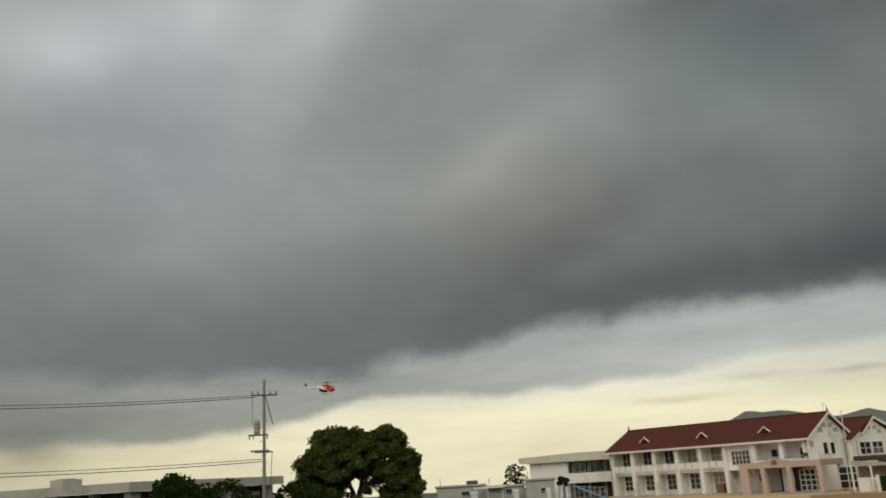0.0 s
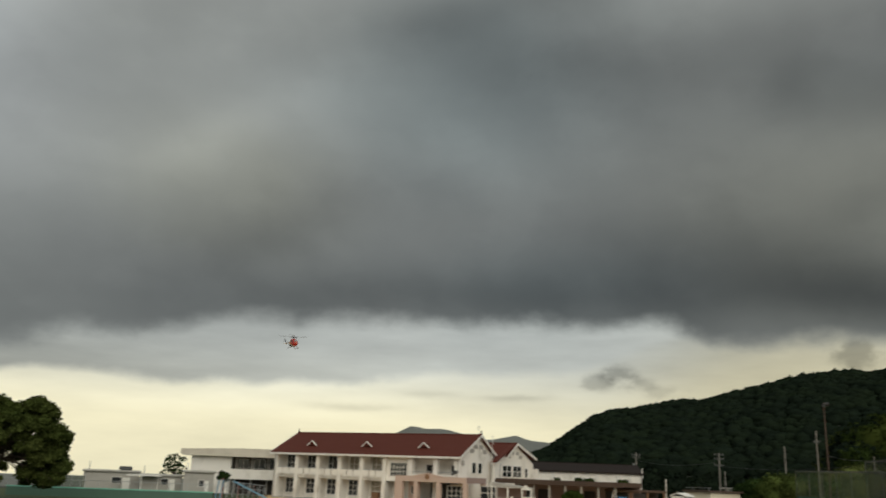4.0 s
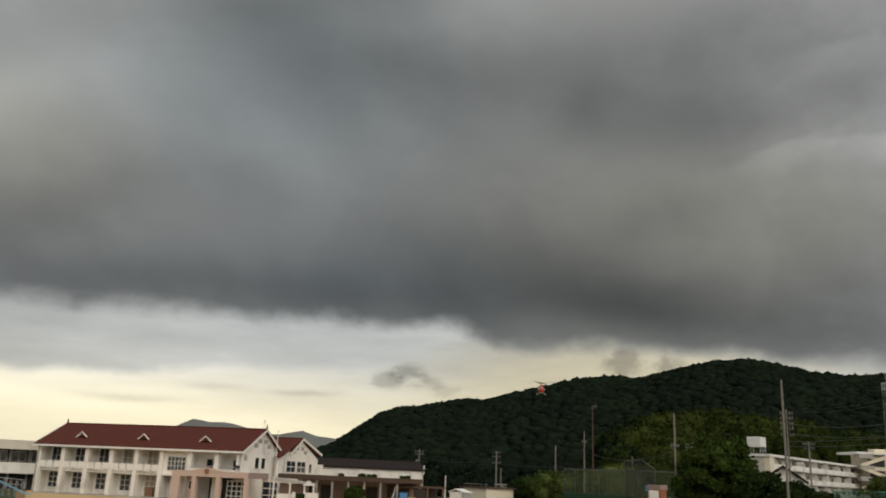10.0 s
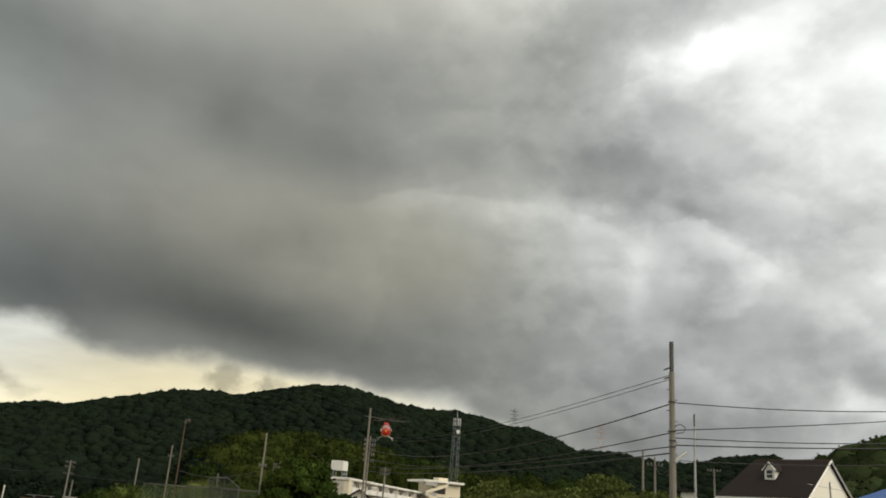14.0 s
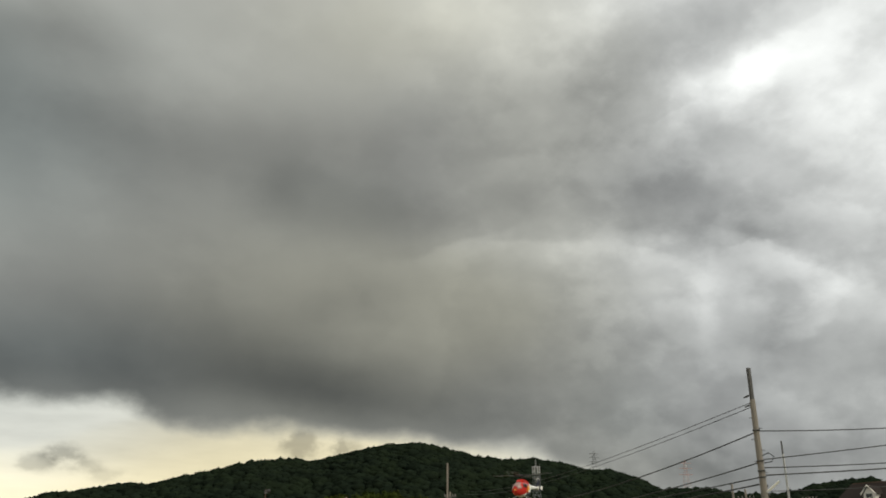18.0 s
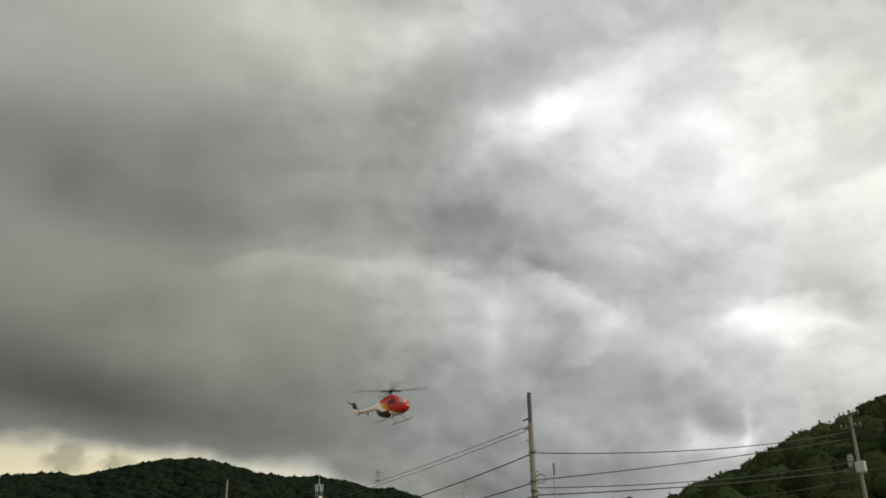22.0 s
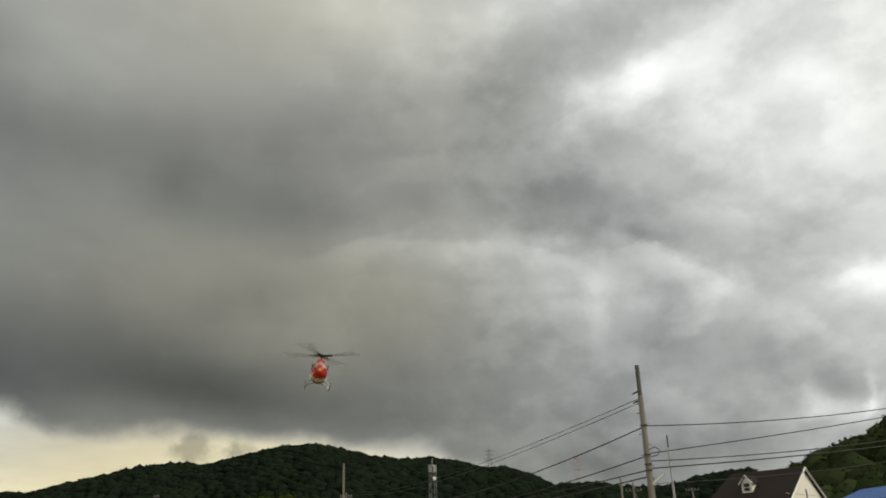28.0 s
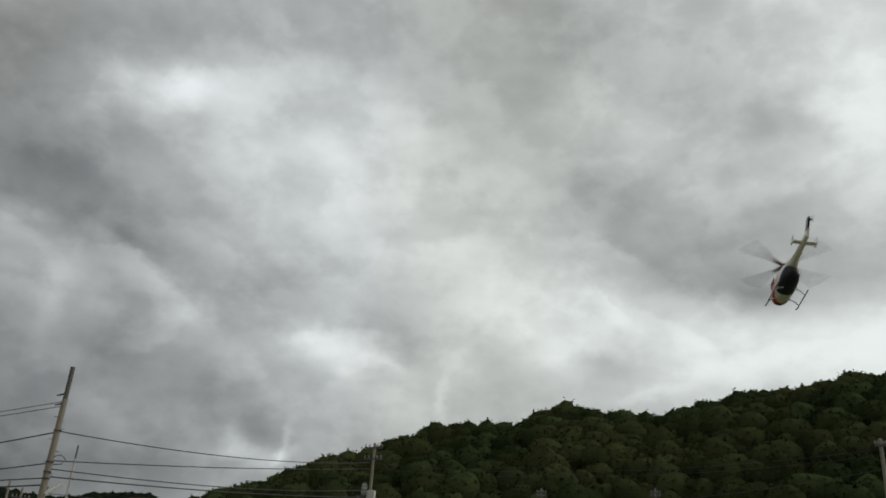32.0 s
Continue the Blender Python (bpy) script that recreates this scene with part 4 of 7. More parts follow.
        part("vent_trim", bm, M_FRAME, roof)
    for x in (-.4, 30.4):
        part("finial", tube(bmesh.new(), [(x, YR, R + .2), (x, YR, R + .5), (x, YR, R + .85)], [.14, .10, .02], 8), M_DSTEEL, roof)
    part("aerial", boxes((28.6, 28.64, YR + 3, YR + 3.04, R - 1.2, R + 1.6), (28.3, 28.95, YR + 3, YR + 3.03, R + 1.3, R + 1.34)), M_STEEL, roof)
    # entrance porch, pink
    P = part("porch_roof", boxes((22.2, 32.6, -3.0, .0, 3.05, 3.75), (30.02, 32.6, -.0, 3.0, 3.05, 3.75)), M_PINK, S, "pink rendered porch roof band")
    part("porch_crest", prism(bmesh.new(), [(24.6, 3.7), (29.4, 3.7), (27.0, 4.2)], -3.06, -2.8, axis="y"), M_PINK, P)
    part("emblem", tube(bmesh.new(), [(27, -3.08, 3.7), (27, -3.16, 3.7)], .33, 14), M_WOOD, P, "round bronze emblem")
    # thin sheet that paints the porch's side face in shade
    part("side_band", boxes((32.6, 32.63, -3.0, 3.0, 3.05, 3.75)), M_PINKD, P)
    for x, y in ((22.2, -3), (25.0, -3), (28.3, -3), (32.05, -3), (32.05, 2.4)):
        w = 1.1 if x == 22.2 else .55
        part("porch_pillar", boxes((x, x + w, y, y + .6, 0, 3.05)), M_PINK, S)
    part("porch_wall", boxes((23.3, 25.0, -1.2, -1.0, 0.18, 3.05)), M_PINK, S)
    window(S, 23.7, 24.5, 1.4, 2.5, -1.21, 1, 1)
    part("step", boxes((22.2, 32.6, -3.6, -.3, 0, .12)), M_GREY, S)
    window(S, 28.9, 31.6, .2, 2.7, -1.0, 4, 4, bar=.09)
    # dark sheet that holds the shade inside the entrance
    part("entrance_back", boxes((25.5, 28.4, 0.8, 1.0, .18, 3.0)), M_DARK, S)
    part("notice_board", boxes((26.4, 27.3, .72, .78, 1.0, 2.3)), M_FRAME, S)
    window(S, 32.2, 34.4, .2, 2.8, 2.2, 2, 3, bar=.10)
    return S


build_school()


def build_annex():
    A = thing("school_annex", pose(37.64 - 21.21, 107.6 + 21.21, 0, 0, 0, -45), "white gabled school annex with a red-brown roof", "school")
    E, R, YR = 6.1, 8.75, 16.8
    part("wall", boxes((12, 30.4, 12.7, 24.4, 0, E)), M_WHITE, A)
    part("gable_wall", prism(bmesh.new(), [(9.4, 0), (24.4, 0), (24.4, E), (YR, R), (9.4, E)], 30.75, 31.05), M_WHITE, A)
    bm = prism(bmesh.new(), [(8.9, E - .2), (YR, R), (YR, R + .22), (8.9, E + .02)], 30.6, 31.5)
    part("roof", bm, M_ROOF, A)
    gable_roof(A, 14, 31.0, 13.2, 24.4, YR, E + .75, R, M_ROOF, over=.4)
    for y in (12.0, 15.9):
        window(A, y, y + 3.4, 4.0, 5.65, -31.07, 2, 2, axis="x", bar=.09)
    window(A, 20.6, 21.8, 4.0, 5.4, -31.07, 1, 1, axis="x", bar=.09)
    for y0, z0 in ((14.0, 6.7), (15.2, 7.2), (17.2, 7.2), (18.4, 6.7)):
        part("lattice_vent", boxes((31.05, 31.1, y0, y0 + 1.1, z0, z0 + .5)), M_GREY, A)
    part("drain_pipe", bar((31.12, 11.2, 0), (31.12, 11.2, 5.9), .06), M_STEEL, A)
    part("side_wall", boxes((30.0, 31.0, 24.4, 27.0, 0, 5.4)), M_WHITE, A)
    return A


build_annex()


def oriented(p, q):
    """Pose at p with x towards q, on the level."""
    d = Vector(q) - Vector(p)
    return Matrix.Translation(p) @ pose(0, 0, 0, 0, 0, math.degrees(math.atan2(d.y, d.x)))


def build_walkway():
    p, q = at(21.7, 119), at(29.9, 110)
    L = (q - p).length
    W = thing("covered_walkway", oriented(p, q), "long low covered walkway with a brown-grey flat roof and dark bays", "walkway")
    part("roof", boxes((0, L, 0, 5.5, 3.3, 3.85)), M_RUST, W)
    part("fascia", boxes((0, L, -.12, 0, 3.25, 3.75)), M_RUST, W)
    # back wall and door sheets are coloured dark to hold the bays' shade
    part("back_wall", boxes((0, L, 5.0, 5.3, 0, 3.3)), M_PINKD, W)
    n = 8
    for i in range(n):
        x = L * (i + .5) / n
        part("post", boxes((x - .1, x + .1, .2, .4, 0, 3.3)), M_GREY, W)
        if i % 3 != 2:
            part("door", boxes((x + .35, x + 1.9, 4.85, 4.99, .1, 2.6)), M_DARK, W)
    # planters on the roof
    rng = np.random.default_rng(8)
    for i in range(9):
        o = new("roof_plant", leaf_mesh("roof_plant", crown_chunks(rng, np.array([L * rng.uniform(.45, 1.0), rng.uniform(.3, 1.6), 3.95]), .35, 60, .14), M_LEAFD))
        o.parent = W


build_walkway()


def build_gate_house():
    p, q = at(21.3, 108), at(24.2, 106.5)
    L = (q - p).length
    G = thing("gate_shelter", oriented(p, q), "small white gabled shelter with a grey roof beside low white walls", "shelter")
    part("roof", prism(bmesh.new(), [(0, 2.9), (L * .85, 2.7), (L * .85, 2.85), (0.0, 3.35)], 0, 3.0, axis="y"), M_GREY, G)
    part("gable", prism(bmesh.new(), [(L * .70, 2.55), (L * .95, 2.55), (L * .825, 3.2)], -.15, -.03, axis="y"), M_FRAME, G)
    for x in (.2, L * .4, L * .72, L * .92):
        part("post", boxes((x, x + .18, 0, .18, 0, 2.8)), M_FRAME, G)
    part("low_wall", boxes((L * .12, L * .45, .5, .7, 0, 1.5)), M_WHITE, G)
    part("low_wall", boxes((L * .78, L * 1.06, -.4, -.2, 0, 1.75)), M_WHITE, G)
    part("low_wall", boxes((L * .5, L * .56, -.4, -.2, 0, 1.75)), M_WHITE, G)
    part("hedge_panel", boxes((L * .57, L * .76, -.3, -.1, 0, 1.6)), M_LEAFD, G)
    # brown sheet painted in for the shade behind the shelter
    part("dark_opening", boxes((0.3, L * .7, 2.6, 2.8, 0, 2.7)), M_PINKD, G)


build_gate_house()


def build_flagpole(az, d, h):
    F = thing("flagpole", Matrix.Translation(at(az, d)), "tall slim white flagpole before the school", "flagpole")
    part("pole", bar((0, 0, 0), (0, 0, h), .07, .035), M_FRAME, F)
    part("ball", tube(bmesh.new(), [(0, 0, h), (0, 0, h + .08), (0, 0, h + .16)], [.03, .08, .02], 8), M_STEEL, F)
    part("foot", boxes((-.25, .25, -.25, .25, 0, .3), bevel=.03), M_GREY, F)


build_flagpole(21.45, 104, 8.6)


def build_hall():
    p, q = at(23.4, 150), at(31.0, 152)
    L = (q - p).length
    H = thing("hall", oriented(p, q), "long white hall with a dark low-pitched roof", "hall")
    part("wall", boxes((0, L, 0, 14, 0, 5.35)), M_WHITE, H)
    for x in (L * .25, L * .45, L * .62, L * .8, L * .9):
        part("wall_vent", boxes((x, x + .5, -.35, 0, 4.1, 5.0)), M_FRAME, H)
    gable_roof(H, 0, L, 0, 14, 7, 5.4, 6.75, M_HALLR, over=.4, thick=.15, trim=M_HALLR)
    part("gable_wall", prism(bmesh.new(), [(0, 0), (14, 0), (14, 5.4), (7, 6.7), (0, 5.4)], L + .01, L + .2), M_GREY, H)
    part("white_corner", boxes((L + .2, L + .35, -.3, .2, 4.6, 6.2)), M_FRAME, H)


build_hall()

# ---- beside the school, on the left ----
def build_flat_hall():
    p = at(-23.2, 75)
    B = thing("flat_roofed_hall", Matrix.Translation(p) @ pose(0, 0, 0, 0, 0, 60), "low flat-roofed hall with a pale concrete fascia and dark glazed front", "hall")
    # x runs along the right-hand face, y to the left
    part("roof", boxes((-.6, 16.5, -.6, 24, 4.95, 5.1)), M_GREY, B)
    part("fascia", boxes((-.75, 16.6, -.75, -.6, 4.4, 5.15), (-.75, -.6, -.6, 24, 4.4, 5.15)), M_GREY, B)
    part("wall", boxes((1.4, 16, 1.4, 23, 0, 4.4)), M_DARK, B)
    part("corner_pillar", boxes((0, .9, 0, .9, 0, 4.4)), M_GREY, B)
    for x in (5.2, 10.4, 15.4):
        part("pillar", boxes((x, x + .7, 0.2, .9, 0, 4.4)), M_GREY, B)
    for y in (5.2, 10.4, 15.6, 20.8):
        part("pillar", boxes((0.2, .9, y, y + .7, 0, 4.4)), M_GREY, B)
    for i in range(6):
        x = 2.0 + 2.3 * i
        window(B, x, x + 2.0, .3, 3.3, 1.38, 2, 1)
        # white slabs paint the bright sky showing through the clerestory
        part("clerestory_pane", boxes((x, x + 2.0, 1.30, 1.36, 3.5, 3.85)), M_FRAME, B)
    for i in range(8):
        y = 2.0 + 2.5 * i
        part("door_panel", boxes((1.3, 1.38, y, y + 2.2, .2, 3.6)), M_DOOR, B)
    part("roof_tank", boxes((3, 5, 14, 16, 5.1, 5.9), (3.4, 4.6, 14.4, 15.6, 5.9, 6.0)), M_GREY, B)


build_flat_hall()
tree("small_tree", Matrix.Translation(at(-20.6, 66)), 5.6, 3.3, 2.5, 21, M_LEAFD, "small round dark green tree before the hall", lobes=16, leaves=300, size=.11, trunk_r=.1, base=1.0, core=.5, lobe=(0.18, 0.27))
tree("spreading_tree", Matrix.Translation(at(-17.8, 68)), 5.4, 6.0, 1.6, 22, M_LEAFD, "low spreading dark green tree behind the utility pole", lobes=22, leaves=60, size=.14, trunk_r=.14, core=0, squash=.4, lobe=(0.09, 0.17))
tree("dark_shrub_tree", Matrix.Translation(at(-13.0, 88)), 4.8, 8.0, 1.2, 23, M_LEAFD, "low dark green tree beside the great camphor tree", lobes=24, leaves=70, size=.16, trunk_r=.16, core=0, squash=.45, lobe=(0.10, 0.18))


def camphor():
    """A great round camphor tree: a dome of rounded lobes over forking limbs, thin and open in its lower middle."""
    rng = np.random.default_rng(31)
    T = thing("camphor_tree", Matrix.Translation(at(-9.3, 95)) @ pose(0, 0, 0, 0, 0, 9.3), "great round camphor tree with many forking limbs", "tree")
    bm = bmesh.new()
    tube(bm, [(-.3, 0, -.3), (-.2, 0, .7), (0, 0, 1.5), (.1, .05, 2.0)], [.58, .42, .36, .30], 10)
    main = []
    for k in range(7):
        a = .45 + .898 * k
        reach = rng.uniform(2.2, 3.4) if k % 3 else 1.2
        end = Vector((reach * math.cos(a) + .3, reach * .85 * math.sin(a), rng.uniform(5.0, 6.6)))
        z0 = rng.uniform(1.2, 2.0)
        pts = [Vector((.05, .02, z0))]
        for u in (.3, .6, .85):
            pts.append(Vector((.05 + (end.x - .05) * u ** 1.3, end.y * u ** 1.3, z0 + (end.z - z0) * u)) + Vector(rng.normal(size=3)) * .16)
        main.append(pts + [end])
        tube(bm, main[-1], [.21, .16, .12, .09, .05], 7)
    chunks = []
    for i in range(96):
        u, a = (i + .5) / 78, 2.399963 * i
        zc = 2.0 + 7.2 * u
        # the dome's half width at this height: a broad crown that narrows to its top, drawn in over the left shoulder
        half = 6.3 * math.sqrt(max(0.02, 1 - (max(zc - 4.0, 0) / 6.1) ** 2)) if zc > 4.0 else 6.3
        shell = rng.uniform(.86, 1.0) if i % 5 else rng.uniform(.3, .7)
        x, y = half * shell * math.cos(a), half * .85 * shell * math.sin(a)
        if x < 0 and zc > 6.3:
            x *= .84
        if i >= 78:
            # low boughs hang at both sides
            x, y, zc = rng.uniform(3.6, 5.6) * (1 if i % 2 else -1), rng.uniform(-2.5, 2.5), rng.uniform(1.6, 3.2)
        c = Vector((x + .15, y, zc))
        big = rng.uniform(1.15, 1.75)
        inner = abs(c.x) < 2.6 and c.z < 4.2
        if inner and i % 2:
            continue
        for k in range(9):
            d = Vector(rng.normal(size=3))
            d.normalize()
            d.z = abs(d.z) * .9 - .15
            p = c + d * big * rng.uniform(.45, .8)
            hole = ((p.x - .4) / 2.3) ** 2 + ((p.z - 3.5) / 1.7) ** 2 < 1
            if hole and k % 3:
                continue
            r = rng.uniform(.42, .6) if hole or inner else rng.uniform(.58, .85)
            chunks += crown_chunks(rng, np.array(p), r, int(230 * r), .14, .8, core=.4 if hole or inner else .66)
        limb = main[int(rng.integers(7))] if i % 2 else min(main, key=lambda l: (l[-1] - c).length)
        f = limb[2 + i % 2]
        m1 = f.lerp(c, .4) + Vector(rng.normal(size=3)) * .22
        m2 = f.lerp(c, .75) + Vector(rng.normal(size=3)) * .22
        tube(bm, [f, m1, m2, c], [.085, .065, .045, .02], 6)
        for k in range(3):
            e = c + Vector(rng.normal(size=3)) * big * .5
            tube(bm, [m2, m2.lerp(e, .5) + Vector((0, 0, .1)), e], [.035, .025, .012], 5)
    part("trunk", bm, M_BARK, T, "dark forking trunk and limbs")
    o = new("crown", leaf_mesh("crown", chunks, M_LEAF))
    o.parent = T


camphor()


def build_blocks():
    for name, a0, a1, d, top, lab in (("store_block", -4.1, -.9, 132, 3.0, "low grey concrete store with a flat roof"),
                                      ("changing_block", -.85, 1.65, 130, 2.65, "low pale changing room with open bays"),
                                      ("pump_block", 1.75, 3.6, 126, 3.35, "low grey pump house with a rounded roof edge")):
        p, q = at(a0, d), at(a1, d)
        L = (q - p).length
        B = thing(name, oriented(p, q), lab, "building")
        part("wall", boxes((0, L, 0, 5, 0, top - .3)), M_GREY, B)
        part("roof", boxes((-.25, L + .25, -.3, 5.2, top - .3, top), bevel=.08), M_GREY, B)
        window(B, L * .5, L * .68, 1.2, 2.1, -.02, 1, 1)
        part("door", boxes((L * .70, L * .84, -.06, -.01, 0, 2.0)), M_FRAME, B)
        part("vent_pipe", bar((L * .08, 2, top), (L * .08, 2, top + 1.1), .05), M_STEEL, B)
        if name == "changing_block":
            part("canopy", boxes((-1.8, L * .5, -1.6, 0, 2.35, 2.55)), M_FRAME, B)
            for x in (-1.5, 0.2, L * .42):
                part("canopy_post", boxes((x, x + .1, -1.5, -1.4, 0, 2.35)), M_FRAME, B)
        if name == "store_block":
            part("roof_box", boxes((L * .62, L * .86, 1, 3, top, top + .55), bevel=.12), M_DSTEEL, B)
    p, q = at(-8.2, 112), at(3.6, 106)
    L = (q - p).length
    W = thing("pool_wall", oriented(p, q), "long low green-painted wall with a rail on top", "wall")
    part("wall", boxes((0, L, 0, .25, 0, .95)), M_GREENW, W)
    part("coping", boxes((-.05, L + .05, -.06, .31, .95, 1.08)), M_FENCE, W)
    for i in range(12):
        part("rail_post", boxes((L * i / 11.5, L * i / 11.5 + .06, .1, .16, 1.08, 1.9)), M_STEEL, W)
    part("rail", boxes((0, L, .1, .15, 1.86, 1.92)), M_STEEL, W)
    p, q = at(-7.0, 118), at(-4.0, 121)
    F = thing("mesh_fence", oriented(p, q), "grey chain-link fence behind the tree", "fence")
    L = (q - p).length
    part("mesh", boxes((0, L, 0, .02, 0, 2.2)), M_NETD, F)
    for i in range(5):
        part("post", boxes((L * i / 4, L * i / 4 + .06, -.03, .03, 0, 2.3)), M_STEEL, F)


build_blocks()


def build_classroom_block():
    p, q = at(2.1, 142), at(9.4, 140)
    L = (q - p).length
    B = thing("classroom_block", oriented(p, q), "two-storey concrete classroom block with a flat overhanging roof and balcony", "building")
    part("wall", boxes((0, L * .34, 0, 9, 0, 5.6)), M_WHITE, B)
    part("wall", boxes((L * .34, L, 2.2, 9, 0, 5.6)), M_DARK, B)
    part("roof", prism(bmesh.new(), [(-1.6, 5.9), (-1.2, 5.6), (L + 1, 5.6), (L + 1, 6.9), (L * .42, 6.9), (-1.6, 6.55)], -1.0, 9.5, axis="y"), M_PALE, B)
    part("balcony", boxes((L * .34, L, .0, .25, 2.2, 3.75), (L * .34, L, .25, 2.2, 2.2, 2.4)), M_WHITE, B)
    for i in range(5):
        x = L * (.36 + .14 * i)
        part("pillar", boxes((x, x + .3, 1.9, 2.2, 0, 5.6)), M_GREY, B)
        window(B, x + .4, x + 2.2, 3.9, 5.4, 2.18, 2, 1)
    tree("bushy_tree", Matrix.Translation(at(1.1, 150)), 6.1, 4.6, 2.6, 41, M_LEAFD, "bushy tree showing past the classroom block", lobes=16, leaves=36, size=.2, core=0, lobe=(0.12, 0.2))


build_classroom_block()


def build_climbing_frame():
    C = thing("climbing_frame", Matrix.Translation(at(5.5, 112)), "steel climbing frame with a blue slide on the field", "climbing frame")
    for i in range(9):
        x = -2.6 + .65 * i
        part("upright", bar((x, 0, 0), (x, 0, 2.6 - .12 * i), .04, sides=6), M_STEEL if i % 3 else M_RED, C)
        part("upright", bar((x, 1.6, 0), (x, 1.6, 2.6 - .12 * i), .04, sides=6), M_STEEL, C)
        part("rung", bar((x, 0, 2.5 - .12 * i), (x, 1.6, 2.5 - .12 * i), .035, sides=6), M_STEEL, C)
    for k in (.8, 1.6, 2.3):
        part("rail", bar((-2.6, 0, k), (2.6, 0, k * .8), .035, sides=6), M_STEEL, C)
    part("slide", prism(bmesh.new(), [(-1.4, 2.2), (2.9, .25), (3.4, .25), (3.4, .38), (3.0, .40), (-1.4, 2.4)], -.9, -.3, axis="y"), M_SLIDE, C, "blue painted slide")
    for x in (-3.4, -2.9):
        part("blue_post", bar((x, -.4, 0), (x + .3, -.4, 2.4), .07, sides=8), M_SLIDE, C)
    tree("palm_shrub", Matrix.Translation(at(4.2, 118)), 3.6, 1.6, 2.2, 42, M_LEAFD, "small clipped shrub tree beside the climbing frame", lobes=5, leaves=160, size=.15, trunk_r=.12, base=.9)


build_climbing_frame()

# ---- from the school to the fence ----
def bush(name, m, w, d, h, seed, mat, label):
    rng = np.random.default_rng(seed)
    ch = []
    for i in range(max(6, int(w * 4))):
        c = np.array([rng.uniform(-.5, .5) * w * .75, rng.uniform(-.5, .5) * d * .6, rng.uniform(.25, .62) * h])
        ch += crown_chunks(rng, c, .36 * h, 120, .12, .95)
    return tagged(new(name, leaf_mesh(name, ch, mat)), label, "bush") if m is None else place_mesh(name, leaf_mesh(name, ch, mat), m, label)


def place_mesh(name, me, m, label, category="bush", group=""):
    ob = new(name, me)
    ob.matrix_basis = m
    return tagged(ob, label, category, group)


tree("clipped_tree", Matrix.Translation(at(26.7, 107)), 2.9, 2.6, 1.0, 51, M_LEAFB, "small round clipped tree before the walkway", lobes=8, leaves=260, size=.12, trunk_r=.08, base=.9)
bush("round_hedge", Matrix.Translation(at(27.9, 106)), 2.9, 1.6, 1.75, 52, M_LEAFD, "dark rounded hedge on the field's edge")


def build_play():
    S = thing("slide_mound", Matrix.Translation(at(29.2, 104)), "pink cone-shaped play mound with a chute", "slide")
    bm = bmesh.new()
    tube(bm, [(0, 0, 0), (0, 0, .7), (0, 0, 1.6)], [.85, .55, .14], 10)
    part("cone", bm, M_RED, S)
    part("chute", prism(bmesh.new(), [(-.9, 0), (-.4, .9), (-.1, 1.5), (-.1, 1.3), (-.35, .75), (-.75, 0)], -.5, -.15, axis="y"), M_RED, S)
    B = thing("play_tower", Matrix.Translation(at(29.75, 106)), "blue panelled play tower", "play tower")
    part("panel", boxes((-.5, .5, -.4, -.3, .3, 2.2)), M_BLUE, B)
    part("panel", boxes((.45, .55, -.4, .5, .0, 1.7)), M_BLUE, B)
    for x in (-.5, .45):
        for y in (-.35, .5):
            part("post", boxes((x, x + .09, y, y + .09, 0, 2.3)), M_BLUE, B)
    L = thing("ladder_frame", Matrix.Translation(at(30.3, 105)), "yellow ladder climbing frame", "climbing frame")
    for x in (-.5, 0, .5):
        part("upright", boxes((x - .04, x + .04, -.3, -.22, 0, 1.75)), M_YELL, L)
    for k in (.4, .85, 1.3, 1.7):
        part("rung", boxes((-.5, .5, -.3, -.24, k, k + .06)), M_YELL, L)
    K = thing("sand_box", Matrix.Translation(at(31.0, 106)), "low yellow-edged sand box with a bench", "sand box")
    part("rim", boxes((-1.2, 1.2, -.8, -.6, 0, .35), (-1.2, 1.2, .6, .8, 0, .35), (-1.2, -1.0, -.6, .6, 0, .35), (1.0, 1.2, -.6, .6, 0, .35)), M_YELL, K)
    part("bench", boxes((-1.1, 1.1, .9, 1.3, .4, .48), (-1.0, -.9, .95, 1.25, 0, .4), (.9, 1.0, .95, 1.25, 0, .4)), M_WOOD, K)
    p, q = at(29.3, 113), at(32.6, 116)
    W = thing("tool_shelter", oriented(p, q), "brown low lean-to shelter beside the walkway", "shelter")
    n = (q - p).length
    part("roof", boxes((0, n, 0, 3.0, 2.75, 3.0)), M_RUST, W)
    part("back", boxes((0, n, 2.6, 2.8, 0, 2.75)), M_DARK, W)
    part("bins", boxes((.6, 2.2, .6, 1.5, 0, 1.1), (2.7, 4.0, .6, 1.5, 0, .9), bevel=.05), M_GREY, W)
    for i in range(4):
        part("post", boxes((n * i / 3.2, n * i / 3.2 + .14, 0, .14, 0, 2.75)), M_WOOD, W)
    part("white_post", bar((-.9, -.5, 0), (-.2, -.5, 2.9), .09), M_FRAME, W)


build_play()


